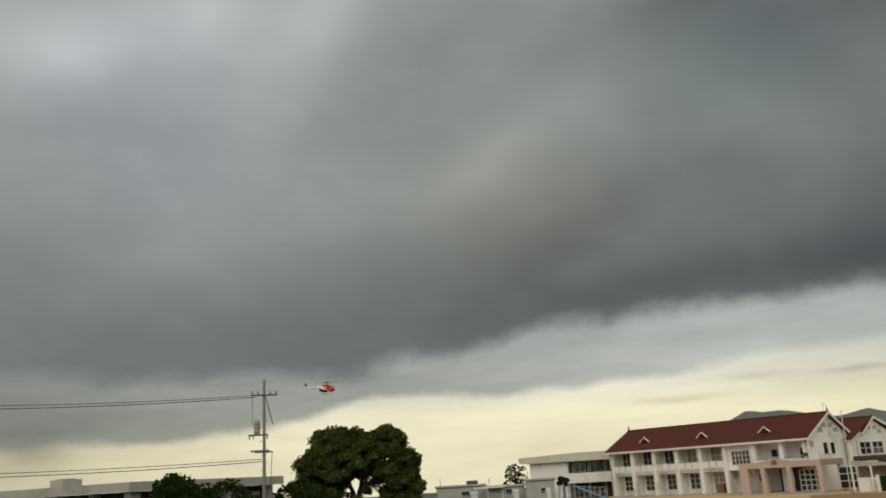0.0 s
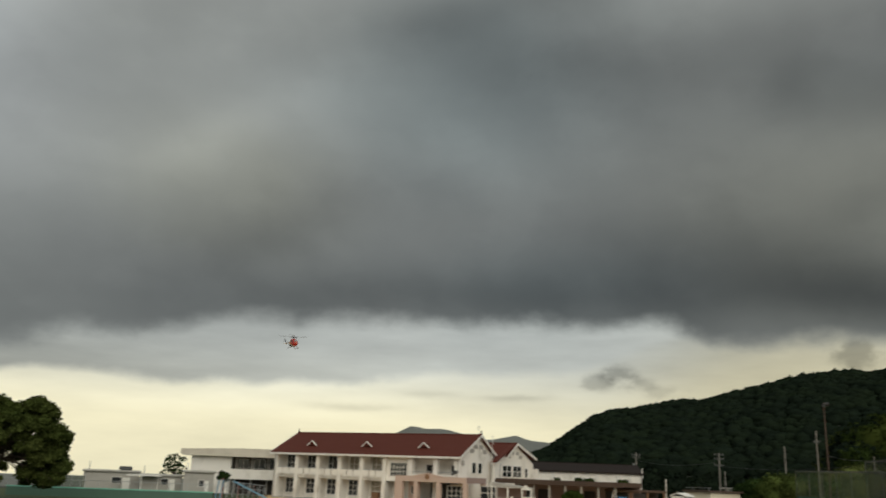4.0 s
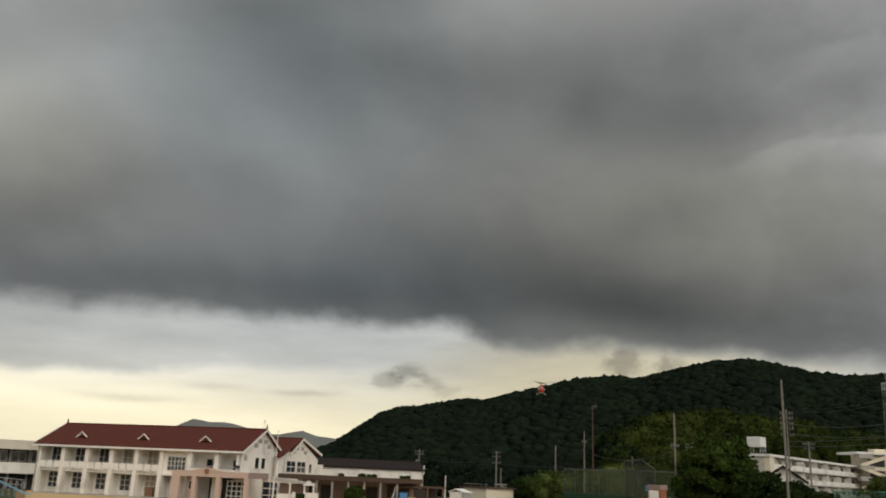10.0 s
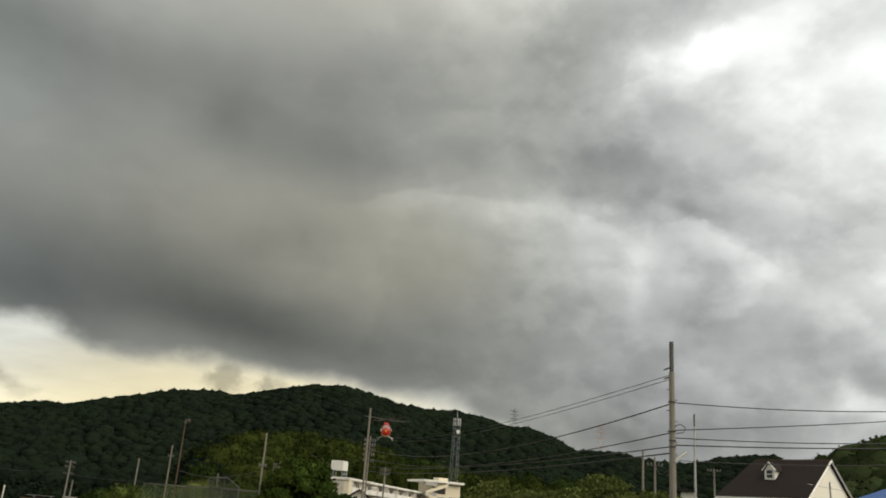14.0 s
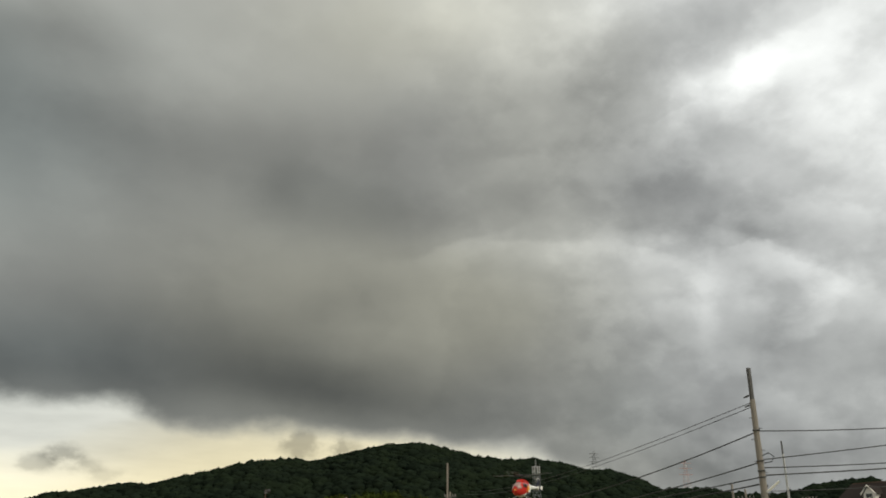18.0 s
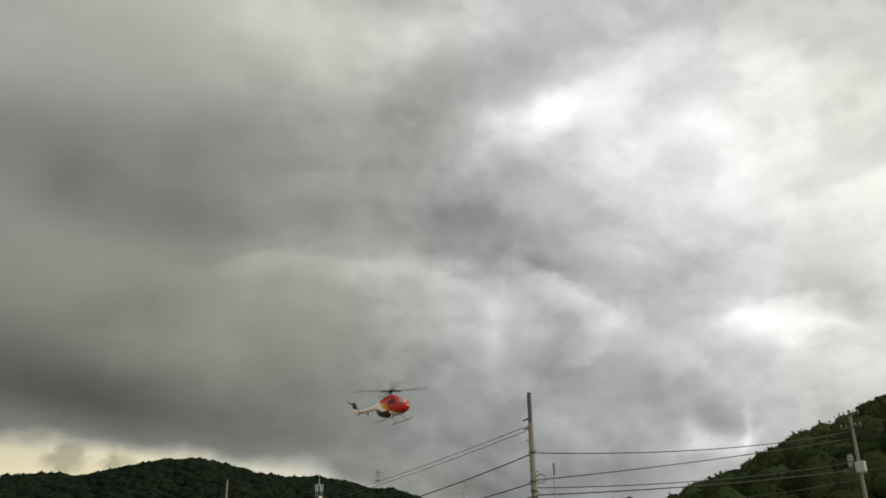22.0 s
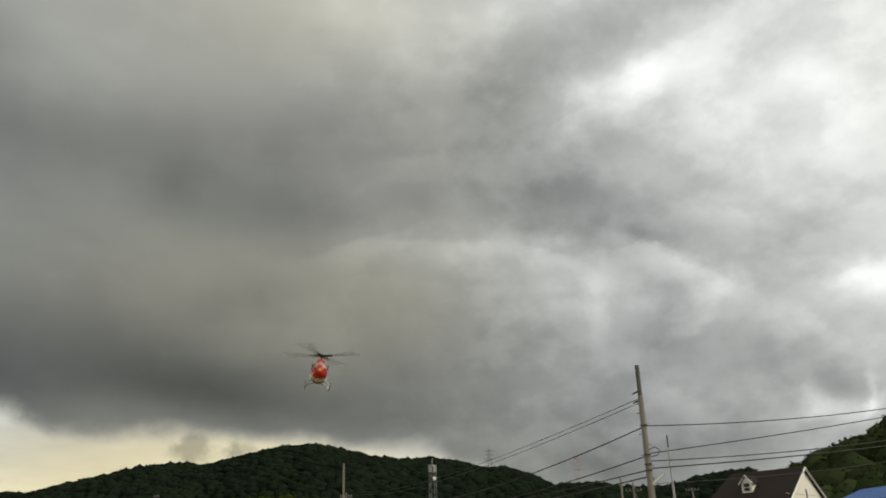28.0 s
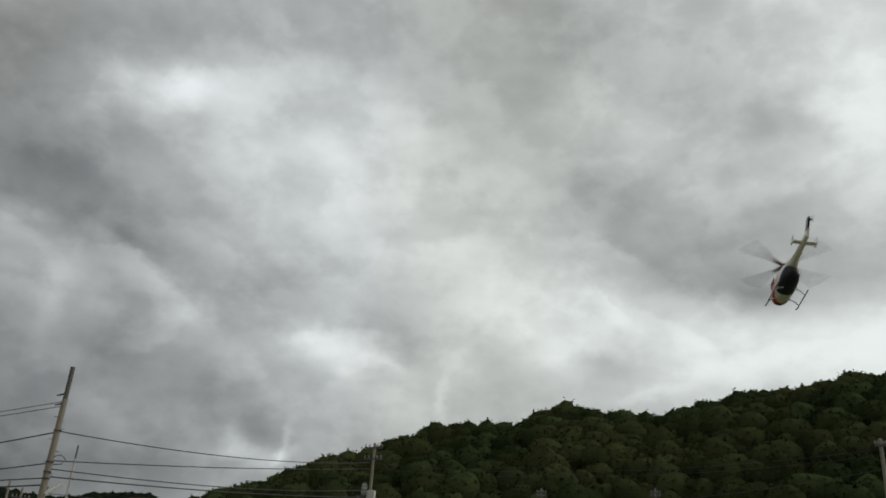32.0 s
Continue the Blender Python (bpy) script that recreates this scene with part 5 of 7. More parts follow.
def build_shed():
    p = at(32.85, 133)
    S = thing("garden_shed", oriented(p, at(33.9, 131.5)), "small white gabled metal shed", "shed")
    part("body", boxes((0, 2.1, 0, 2.2, 0, 2.25)), M_FRAME, S)
    part("roof", prism(bmesh.new(), [(-.15, 2.2), (1.05, 2.62), (2.55, 2.2), (2.55, 2.28), (1.05, 2.74), (-.15, 2.3)], -.15, 2.4, axis="y"), M_WHITE, S)
    part("door", boxes((.5, 1.6, -.03, 0, .1, 2.0)), M_WHITE, S)
    part("side", boxes((2.1, 2.5, .1, 2.0, 0, 2.1)), M_GREY, S)
    p, q = at(33.7, 142), at(35.25, 138)
    H = thing("club_house", oriented(p, q), "low cream-walled club house with a flat dark roof", "building")
    n = (q - p).length
    part("wall", boxes((0, n, 0, 6, 0, 2.9)), M_CREAM, H)
    part("roof", boxes((-.3, n + .3, -.4, 6.4, 2.9, 3.15)), M_RUST, H)
    part("roof_rail", boxes((0, n, .2, .25, 3.5, 3.55), (n * .3, n * .3 + .05, .2, .25, 3.15, 3.5), (n * .9, n * .9 + .05, .2, .25, 3.15, 3.5)), M_STEEL, H)
    p, q = at(36.2, 168), at(37.3, 165)
    G = thing("garage", oriented(p, q), "grey garage with an open dark bay", "garage")
    n = (q - p).length
    part("wall", boxes((0, n, 0, 6, 0, 3.4)), M_GREY, G)
    part("roof", boxes((-1.5, n + .3, -.3, 6.3, 3.4, 3.65)), M_GREY, G)
    # dark sheet on the wall in place of the shaded open bay
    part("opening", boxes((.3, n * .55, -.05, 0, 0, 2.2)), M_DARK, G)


build_shed()


def car(name, m, paint, label):
    """A small hatchback: body, glasshouse, lamps and wheels."""
    C = thing(name, m, label, "car")
    bm = prism(bmesh.new(), [(-1.85, .35), (1.85, .32), (1.9, .62), (1.75, .82), (.95, .95), (.35, 1.42), (-1.1, 1.5), (-1.75, 1.0), (-1.92, .7)], -.8, .8, axis="y")
    bmesh.ops.bevel(bm, geom=bm.edges[:], offset=.06, segments=2, affect="EDGES")
    part("body", bm, paint, C)
    part("side_window", prism(bmesh.new(), [(.72, .98), (.3, 1.34), (-1.05, 1.40), (-1.45, 1.0)], -.815, .815, axis="y"), M_GLASS, C)
    part("windscreen", prism(bmesh.new(), [(.94, .97), (.98, .98), (.42, 1.40), (.38, 1.38)], -.66, .66, axis="y"), M_GLASS, C)
    for x in (-1.2, 1.2):
        for y in (-.82, .64):
            w = part("wheel", tube(bmesh.new(), [(x, y, .31), (x, y + .18, .31)], .31, 16), M_TYRE, C)
            part("rim", tube(bmesh.new(), [(x, y - .01, .31), (x, y + .19, .31)], .19, 12), M_STEEL, w)
    for y in (-.62, .4):
        part("headlight", boxes((1.80, 1.92, y, y + .25, .62, .76)), M_FRAME, C)
        part("tail_light", boxes((-1.93, -1.80, y, y + .2, .75, .95)), M_RED, C)
    return C


car("hatchback", Matrix.Translation(at(34.95, 131)) @ pose(0, 0, 0, 0, 0, -28) @ Matrix.Scale(.86, 4), M_CARP, "dark blue-black hatchback parked by the club house")
car("hatchback", Matrix.Translation(at(37.5, 165)) @ pose(0, 0, 0, 0, 0, 10), M_WCAR, "white car parked far down the lane")


def build_cage():
    """The batting cage: green net walls on posts with a peaked end."""
    p, q = at(40.2, 122), at(44.9, 111)
    L = (q - p).length
    C = thing("batting_cage", oriented(p, q), "green net batting cage with a light green lower screen", "batting cage")
    part("lower_screen", boxes((0, L, 0, .06, 0, 1.45)), M_PAD, C, "light green canvas screen")
    part("dark_band", boxes((0, L, .01, .05, 1.45, 2.95)), M_NETB, C, "dark green net band")
    part("upper_net", boxes((0, L, .02, .04, 2.95, 6.1)), M_NETD, C, "fine grey-green net")
    part("rear_net", boxes((0, L, 7.0, 7.02, 0, 6.1)), M_NETD, C)
    for i in range(7):
        x = L * i / 6
        part("post", bar((x, 0.1, 0), (x, .1, 6.15), .06), M_DSTEEL, C)
        part("roof_bar", bar((x, .1, 6.1), (x, 7, 6.1), .045), M_DSTEEL, C)
    for z in (1.45, 2.95, 6.12):
        part("rail", bar((0, .1, z), (L, .1, z), .04), M_DSTEEL, C)
    m2 = oriented(at(44.1, 113), at(46.0, 105))
    E = thing("cage_hood", m2, "tall dark net hood at the cage's end", "net hood")
    n = (at(46.0, 105) - at(44.1, 113)).length
    part("net", prism(bmesh.new(), [(0, 0), (n, 0), (n, 6.2), (n * .6, 7.25), (0, 7.2)], 0, .03, axis="y"), net_material("hood_net", (.035, .05, .045), .26, 3.0), E)
    for a, b in (((0, 0), (0, 7.2)), ((n, 0), (n, 6.2)), ((n, 6.2), (n * .6, 7.25)), ((n * .6, 7.25), (0, 7.2))):
        part("frame_bar", bar((a[0], 0, a[1]), (b[0], 0, b[1]), .05), M_DSTEEL, E)
    part("blue_sign", boxes((n * .7, n * .8, -.05, 0, 3.6, 4.3)), M_BLUE, E)
    O = thing("tool_store", Matrix.Translation(at(46.5, 104)) @ Matrix.Scale(.92, 4), "rusty orange and grey tool store", "store")
    part("body", boxes((-.55, .5, 0, 2, 0, 4.2)), M_ORANGE, O)
    part("roof", boxes((-.65, .6, -.1, 2.1, 4.2, 4.8)), M_PINKD, O)
    part("white_panel", boxes((-2.2, -.6, .2, .4, 2.2, 4.1)), M_FRAME, O)
    B = thing("umpire_stand", Matrix.Translation(at(46.8, 90)) @ Matrix.Scale(1.35, 4), "white steel bleacher frame with blue posts", "stand")
    for i in range(6):
        x = -1.5 + .5 * i
        part("rail_post", bar((x, 0, 0), (x + .2, 0, 2.3), .04, sides=6), M_FRAME, B)
    for k in range(5):
        part("plank", boxes((-1.5 + .1 * k, 1.2 + .1 * k, .3 * k, .3 * k + .25, .5 + .35 * k, .56 + .35 * k)), M_FRAME, B)
    part("top_rail", bar((-2.6, 0, 1.9), (1.3, 0, 2.3), .05), M_FRAME, B)
    for x in (-.3, .2):
        part("blue_post", bar((x, -.3, 0), (x, -.3, 2.1), .09), M_BLUE, B)


build_cage()


def round_tree():
    rng = np.random.default_rng(61)
    T = thing("round_tree", Matrix.Translation(at(49.9, 92)), "broad dense round green tree", "tree")
    bm = bmesh.new()
    tube(bm, [(0, 0, -.3), (0, 0, 1.5), (0, 0, 4)], [.4, .32, .2], 9)
    ch = []
    for i in range(85):
        u, a = (i * .618034) % 1, rng.uniform(0, 6.283)
        zc = .9 + 7.6 * u
        ring = 4.0 * math.sqrt(max(.03, 1 - ((zc - 2.8) / 6.2) ** 2)) * (rng.uniform(.8, 1) if i % 4 else rng.uniform(.2, .7))
        c = Vector((ring * math.cos(a), ring * math.sin(a), zc))
        ch += crown_chunks(rng, np.array(c), rng.uniform(.9, 1.3), 520, .135, .85)
        if i % 4 == 0:
            tube(bm, [(0, 0, 2), Vector((c.x * .5, c.y * .5, zc * .7 + .5)), c], [.14, .1, .03], 5)
    part("trunk", bm, M_BARK, T)
    o = new("crown", leaf_mesh("crown", ch, M_LEAFB))
    o.parent = T


round_tree()
for az, d, h, w, s in ((38.2, 150, 6.0, 7, 1), (39.4, 141, 6.6, 8, 2), (40.8, 150, 6.8, 8, 3), (37.4, 158, 5.0, 6, 4), (43.6, 140, 8.2, 9, 5), (42.4, 138, 6.2, 8, 6),
                       (52.6, 86, 4.4, 4.4, 7), (54.2, 84, 3.2, 4.2, 8), (55.6, 82, 2.6, 4.2, 9), (49.0, 84, 3.6, 5, 10), (57.0, 84, 2.1, 3.6, 11)):
    p = at(az, d)
    if az > 51:
        h = max(1.4, EYE[2] + d * math.tan(radians(1.6 - .38 * (az - 52.6))) - height(p.x, p.y))
    # tree 5, behind the cage, takes the leaf colour with light painted in
    tree("shrub_tree", Matrix.Translation((p.x, p.y, height(p.x, p.y))), h, w, h * .3, 70 + s, M_LEAFL if s == 5 else M_LEAF if s == 2 else M_LEAFD, "dense dark green tree at the field's edge",
         lobes=14, leaves=280, size=.16, group="trees round the field", trunk_r=.15, base=.1)
# the belt of trees behind the fence
rng = random.Random(9)
BELT = [(59.6, 1.9), (60.9, 2.85), (62.2, 3.75), (64.2, 3.35), (66.0, 3.55), (67.6, 3.5), (69.4, 3.9), (71.2, 3.7), (72.9, 3.65), (74.4, 2.6), (61.8, 3.1), (65.2, 3.0), (68.6, 3.0), (70.6, 3.1)]
for i, (az, e) in enumerate(BELT):
    d = 72 + rng.uniform(-2, 5) - .3 * (az - 60)
    p = at(az, d)
    g = height(p.x, p.y)
    h = EYE[2] + d * math.tan(radians(e - (.55 if i % 3 == 1 else 0) + rng.uniform(-.7, .3))) - g + .2
    tree("belt_tree", Matrix.Translation((p.x, p.y, g)), h, 5.2 + rng.uniform(-1.2, 1.2), 1.4, 90 + i, M_BELT, "leafy dark green tree behind the green fence",
         lobes=32, leaves=150, size=.11, group="tree belt", trunk_r=.13, base=.6, squash=.36, core=0, lobe=(0.12, 0.22))
tree("yellowing_tree", Matrix.Translation(at(76.2, 62, 2.8)), 4.0, 3.6, 1.2, 120, M_LEAFY, "small tree with yellowing leaves beside the house", lobes=10, leaves=260, size=.14, trunk_r=.1)


def build_flats():
    p, q = at(52.6, 200), at(57.7, 262)
    L = (q - p).length
    z = 2.0
    B = thing("apartment_block", Matrix.Translation((0, 0, 0)) @ oriented(p, q), "long white three-storey apartment block with railed balconies", "apartment building")
    TOP = 12.3
    # wall behind the balconies: their shade is put into its darker colour
    part("wall", boxes((0, L, 0, 9, 0, TOP - .5)), M_PALE, B)
    part("roof", boxes((-.4, L + .4, -1.3, 9.4, TOP - .5, TOP)), M_WHITE, B)
    part("end_wall", boxes((-.02, 2.2, -1.2, 0, 0, TOP - .5)), M_CREAM, B)
    n = 14
    for f in range(4):
        zz = TOP - 3.0 - 2.85 * f
        if zz < 0:
            continue
        part("balcony", boxes((2.2, L, -1.3, -1.15, zz, zz + 1.05), (2.2, L, -1.2, 0, zz - .15, zz)), M_WHITE, B)
        for i in range(n):
            x = 3.4 + (L - 4) * i / n
            window(B, x, x + 2.4, zz + .1, zz + 2.1, -.02, 2, 1)
            if i % 2 == 0:
                part("divider", boxes((x - .6, x - .45, -1.2, 0, zz, zz + 2.5)), M_WHITE, B)
    T = thing("roof_water_tank", Matrix.Translation((0, 0, 0)) @ oriented(p, q), "white box water tank on a steel stand", "water tank")
    part("tank", boxes((.9, 4.2, 1, 4, TOP + 1.6, TOP + 3.7), bevel=.08), M_FRAME, T)
    for x in (1.0, 2.5, 4.0):
        for y in (1.1, 3.8):
            part("leg", bar((x, y, TOP), (x, y, TOP + 1.6), .09, sides=6), M_STEEL, T)
    part("brace", boxes((1, 4, 1.1, 1.2, TOP + .8, TOP + .92)), M_STEEL, T)
    p, q = at(57.75, 255), at(60.2, 262)
    n = (q - p).length
    S = thing("stair_tower", oriented(p, q), "cream apartment stair tower with zigzag flights", "apartment building")
    part("wall", boxes((n * .25, n, 0, 8, 0, 15.2)), M_CREAM, S)
    part("roof", boxes((-.6, n + .4, -1.6, 8.4, 15.2, 15.8)), M_WHITE, S)
    part("roof_box", boxes((n * .45, n * .7, 1, 4, 15.8, 16.8)), M_CREAM, S)
    for f in range(4):
        a, b = (0.2, n * .6) if f % 2 else (n * .6, 0.2)
        zz = 3.0 + 2.9 * f
        part("stair_flight", prism(bmesh.new(), [(a, zz), (b, zz + 2.6), (b, zz + 3.5), (a, zz + .9)], -1.5, -1.3, axis="y"), M_CREAM, S)
        part("landing", boxes((0, n * .3, -1.5, 0, zz + 2.5, zz + 3.5)), M_GREY, S)
        # dark panels paint the shade of the recesses behind the flights
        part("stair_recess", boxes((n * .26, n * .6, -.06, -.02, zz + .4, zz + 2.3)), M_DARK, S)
    for i in range(3):
        window(S, n * .7, n * .9, 4 + 2.9 * i, 5.6 + 2.9 * i, -.02, 2, 1)
    p, q = at(58.0, 82), at(58.9, 82)
    H = thing("pump_shed", oriented(Vector((p.x, p.y, 2.0)), q), "small white flat-roofed shed by the fence", "shed")
    part("body", boxes((0, 1.2, 0, 1.2, 0, 2.0)), M_WHITE, H)
    part("roof", boxes((-.3, 1.5, -.2, 1.4, 2.0, 2.15)), M_FRAME, H)


build_flats()


def gabled_house():
    p, q = at(52.35, 150), at(54.95, 150)
    n = (q - p).length
    g = height(*at(53.6, 150).xy)
    top, eave = EYE[2] + 150 * math.tan(radians(1.75)) - g, EYE[2] + 150 * math.tan(radians(.75)) - g
    B = thing("gabled_house", oriented(Vector((p.x, p.y, g)), q), "white house with a dark gable roof before the apartments", "house")
    part("wall", prism(bmesh.new(), [(.3, 0), (n - .3, 0), (n - .3, eave), (n / 2, top - .3), (.3, eave)], 0, 8, axis="y"), M_WHITE, B)
    part("roof", prism(bmesh.new(), [(-.3, eave - .1), (n / 2, top - .25), (n + .3, eave - .1), (n + .3, eave + .15), (n / 2, top), (-.3, eave + .15)], -.7, 8.5, axis="y"), M_ROOFD, B)
    window(B, n * .2, n * .42, eave - 1.9, eave - .6, -.01, 2, 1)
    window(B, n * .58, n * .8, eave - 1.9, eave - .6, -.01, 2, 1)
    part("balcony", boxes((n * .15, n * .85, -.9, -.02, eave - 2.9, eave - 2.0)), M_FRAME, B)


gabled_house()


def low_house():
    p, q = at(61.5, 97), at(71.5, 92)
    n = (q - p).length
    B = thing("low_house", oriented(Vector((p.x, p.y, 2.2)), q), "long low white house glimpsed through the tree belt", "house")
    part("wall", boxes((0, n, 0, 6, 0, 2.3)), M_WHITE, B)
    part("roof", prism(bmesh.new(), [(-.5, 2.25), (3, 3.2), (6.5, 2.25), (6.5, 2.4), (3, 3.35), (-.5, 2.4)], -.4, n + .4), M_GREY, B)
    for i in range(5):
        window(B, 1 + 3 * i, 2.6 + 3 * i, .8, 1.9, -.01, 2, 1, M_GLASSB)


low_house()

# ---- poles, wires, fence and house ----
def utility_pole(az, d, top_el, label, r=.15, foot=None, cross=(), extension=0.0, lamp=0.0, boxes_at=(), group="utility poles", name="utility_pole", mat=None, steps=False, turn=0.0, arm_len=.8):
    """A round concrete pole; cross: heights below the top with cross-arms."""
    p = at(az, d)
    g = height(p.x, p.y) if foot is None else foot
    H = EYE[2] + d * math.tan(radians(top_el)) - g
    U = thing(name, Matrix.Translation((p.x, p.y, g)) @ pose(0, 0, 0, 0, 0, -az + turn), label, "utility pole", group)
    top = H - extension
    part("shaft", bar((0, 0, -.3), (0, 0, top), r, r * .64, 12), mat or M_POLE, U)
    if extension:
        part("extension", bar((0, 0, top - .4), (0, 0, H), r * .56, r * .56, 10), M_DSTEEL, U, "dark steel pole extension")
    for k in cross:
        a = part("cross_arm", boxes((-arm_len, arm_len, -.16, -.08, H - k - .05, H - k + .05)), M_DSTEEL, U)
        for x in (-.9 * arm_len, -.45 * arm_len, .45 * arm_len, .9 * arm_len):
            part("insulator", tube(bmesh.new(), [(x, -.12, H - k + .05), (x, -.12, H - k + .12), (x, -.12, H - k + .26)], [.03, .06, .04], 8), M_INSUL, a)
    for k in boxes_at:
        t = part("transformer", tube(bmesh.new(), [(-.45, -.1, H - k - .38), (-.45, -.1, H - k + .3), (-.45, -.1, H - k + .36)], [.2, .2, .15], 14), M_TRANS, U, "grey can transformer")
        for z in (-.3, 0.0, .24):
            part("band", tube(bmesh.new(), [(-.45, -.1, H - k + z - .02), (-.45, -.1, H - k + z + .02)], .213, 14), M_DSTEEL, t)
        for x in (-.56, -.45, -.34):
            part("bushing", tube(bmesh.new(), [(x, -.1, H - k + .34), (x, -.1, H - k + .42), (x, -.1, H - k + .5)], [.03, .045, .02], 7), M_INSUL, t)
        part("bracket", boxes((-1.0, .25, -.16, -.06, H - k - .5, H - k - .4)), M_DSTEEL, t)
        for x in (-.92, -.7, .2):
            part("drop_insulator", tube(bmesh.new(), [(x, -.11, H - k - .5), (x, -.11, H - k - .6), (x, -.11, H - k - .72)], [.03, .05, .03], 7), M_INSUL, t)
    if lamp:
        l = part("lamp_arm", bar((.1, 0, lamp), (1.0, -.1, lamp + .35), .03, sides=6), M_STEEL, U)
        part("lamp_head", boxes((.75, 1.35, -.18, -.02, lamp + .3, lamp + .42), bevel=.03), M_FRAME, l, "white street-lamp head")
    if steps:
        for i in range(16):
            z = 2.0 + .45 * i
            if z < top - .5:
                part("step_bolt", bar((-.24 if i % 2 else .06, 0, z), (-.06 if i % 2 else .24, 0, z), .014, sides=5), M_DSTEEL, U)
    return U


# left pole with transformer
LP = utility_pole(-15.17, 57, 7.0, "concrete utility pole with cross-arms and a grey transformer", cross=(1.0,), boxes_at=(3.1,), extension=.0, arm_len=.85, steps=True, r=.125)
H_LP = EYE[2] + 57 * math.tan(radians(7.0))
part("top_spike", bar((0, 0, H_LP - .1), (0, 0, H_LP + .05), .03), M_DSTEEL, LP)
part("cross_arm", boxes((-.85, .35, -.18, -.1, H_LP - 4.6, H_LP - 4.5)), M_DSTEEL, LP)
part("lower_arm", boxes((-.6, .55, -.18, -.1, H_LP - 4.68, H_LP - 4.6)), M_DSTEEL, LP)
part("stay_strut", bar((.1, -.05, H_LP - 1.1), (.55, -.05, H_LP - 2.9), .03, sides=6), M_DSTEEL, LP)
part("down_cable", bar((-.75, -.1, H_LP - 1.1), (-.75, -.1, H_LP - 3.0), .015, sides=5), M_WIRE, LP)
part("hanging_cable", bar((.5, -.12, H_LP - 4.6), (.42, -.12, H_LP - 6.6), .02, sides=5), M_WIRE, LP)

# near pole on the right
NP = utility_pole(73.75, 38, 12.42, "weathered concrete utility pole with a dark steel top", r=.172, extension=1.35, steps=True)
H_NP = EYE[2] + 38 * math.tan(radians(12.42)) - height(*at(73.75, 38).xy)
for k in (1.15, 1.55):
    part("strain_insulator", tube(bmesh.new(), [(-.06, 0, H_NP - k), (-.16, 0, H_NP - k - .04), (-.34, 0, H_NP - k - .11)], [.03, .042, .025], 8), M_DSTEEL, NP)
part("street_lamp", bar((.1, -.12, H_NP - 5.15), (.62, -.2, H_NP - 4.75), .05, sides=8), M_FRAME, NP, "short white tube lamp")
for k in (2.65, 3.9, 4.3, 4.55):
    part("cable_clamp", boxes((-.15, .15, -.17, .16, H_NP - k - .025, H_NP - k + .025), bevel=.01), M_DSTEEL, NP)
part("cable_loop", tube(bmesh.new(), [(.1, -.1, H_NP - 3.7), (.35, -.1, H_NP - 3.6), (.55, -.1, H_NP - 3.75), (.45, -.1, H_NP - 3.95), (.15, -.1, H_NP - 4.0)], .02, 5), M_WIRE, NP)
utility_pole(75.12, 58, 7.84, "slim grey steel pole behind the fence", r=0.094, cross=(), extension=.8, mat=M_STEEL)
for az, d, e, lab, r, cr in ((71.9, 95, 5.38, "plain concrete pole above the trees", .16, ()), (72.65, 92, 5.06, "concrete pole with a street lamp above the trees", .15, (.9,)),
                             (76.26, 110, 4.52, "grey pole beside the house", .14, (.3,))):
    utility_pole(az, d, e, lab, r, cross=cr, lamp=4.5 if az == 72.65 else 0)
utility_pole(53.86, 78, 6.95, "tall slim concrete floodlight pole at the field's edge", r=0.118, extension=0, lamp=5.2)
utility_pole(54.03, 92, 5.14, "utility pole carrying many cross-arms", r=0.108, cross=(.5, 1.0, 1.5, 2.0, 2.6), arm_len=.6)
utility_pole(47.28, 92, 4.77, "tall slim concrete pole behind the cage", r=0.122, cross=(3.4,), arm_len=.4, lamp=4.0)
utility_pole(42.1, 128, 5.15, "rusty steel pole with a horn loudspeaker on top", r=0.115, mat=M_RUST, cross=())
utility_pole(41.55, 131, 3.46, "white concrete pole with a small box", r=0.115, cross=(1.6,), arm_len=.4)
utility_pole(44.6, 128, 2.0, "short white pole behind the cage", r=0.108)
utility_pole(39.7, 150, 2.5, "short grey pole in the trees", r=.15)
utility_pole(30.75, 165, 1.9, "utility pole with a transformer behind the hall", cross=(.5, 1.0), boxes_at=(2.4,))
utility_pole(35.84, 160, 2.01, "utility pole with cross-arms behind the club house", cross=(.4, 1.1, 2.2))
utility_pole(36.15, 158, .9, "short concrete pole behind the club house", r=.13)
utility_pole(32.55, 128, .3, "white lamp pole by the garden shed", r=.1, mat=M_FRAME)
utility_pole(55.2, 120, 3.2, "utility pole before the apartment block", cross=(.4, .9), arm_len=.7)
utility_pole(48.33, 150, 2.98, "utility pole with cross-arms against the wood", cross=(.4, .9, 1.4), arm_len=1.0)
# poles below the near hill
RP = utility_pole(93.56, 62, 9.94, "concrete pole with a top bracket and white transformer boxes", cross=(.35, 1.15), boxes_at=(3.3,), arm_len=.7, r=.15, turn=-25)
part("white_box", boxes((-.1, .5, -.4, -.1, 62 * math.tan(radians(6.54)) + .6, 62 * math.tan(radians(6.54)) + 1.3), bevel=.03), M_BOXW, RP)
for az, d, e, r in ((97.13, 80, 6.3, .12), (104.76, 85, 7.78, .13), (112.02, 85, 8.08, .13)):
    utility_pole(az, d, e, "concrete pole with small cross-arms under the hill", r, cross=() if az < 100 else (.45, .8), arm_len=.45)
utility_pole(125.4, 52, 11.15, "pale concrete pole under the hill", r=.15, cross=(.4,), arm_len=.3)

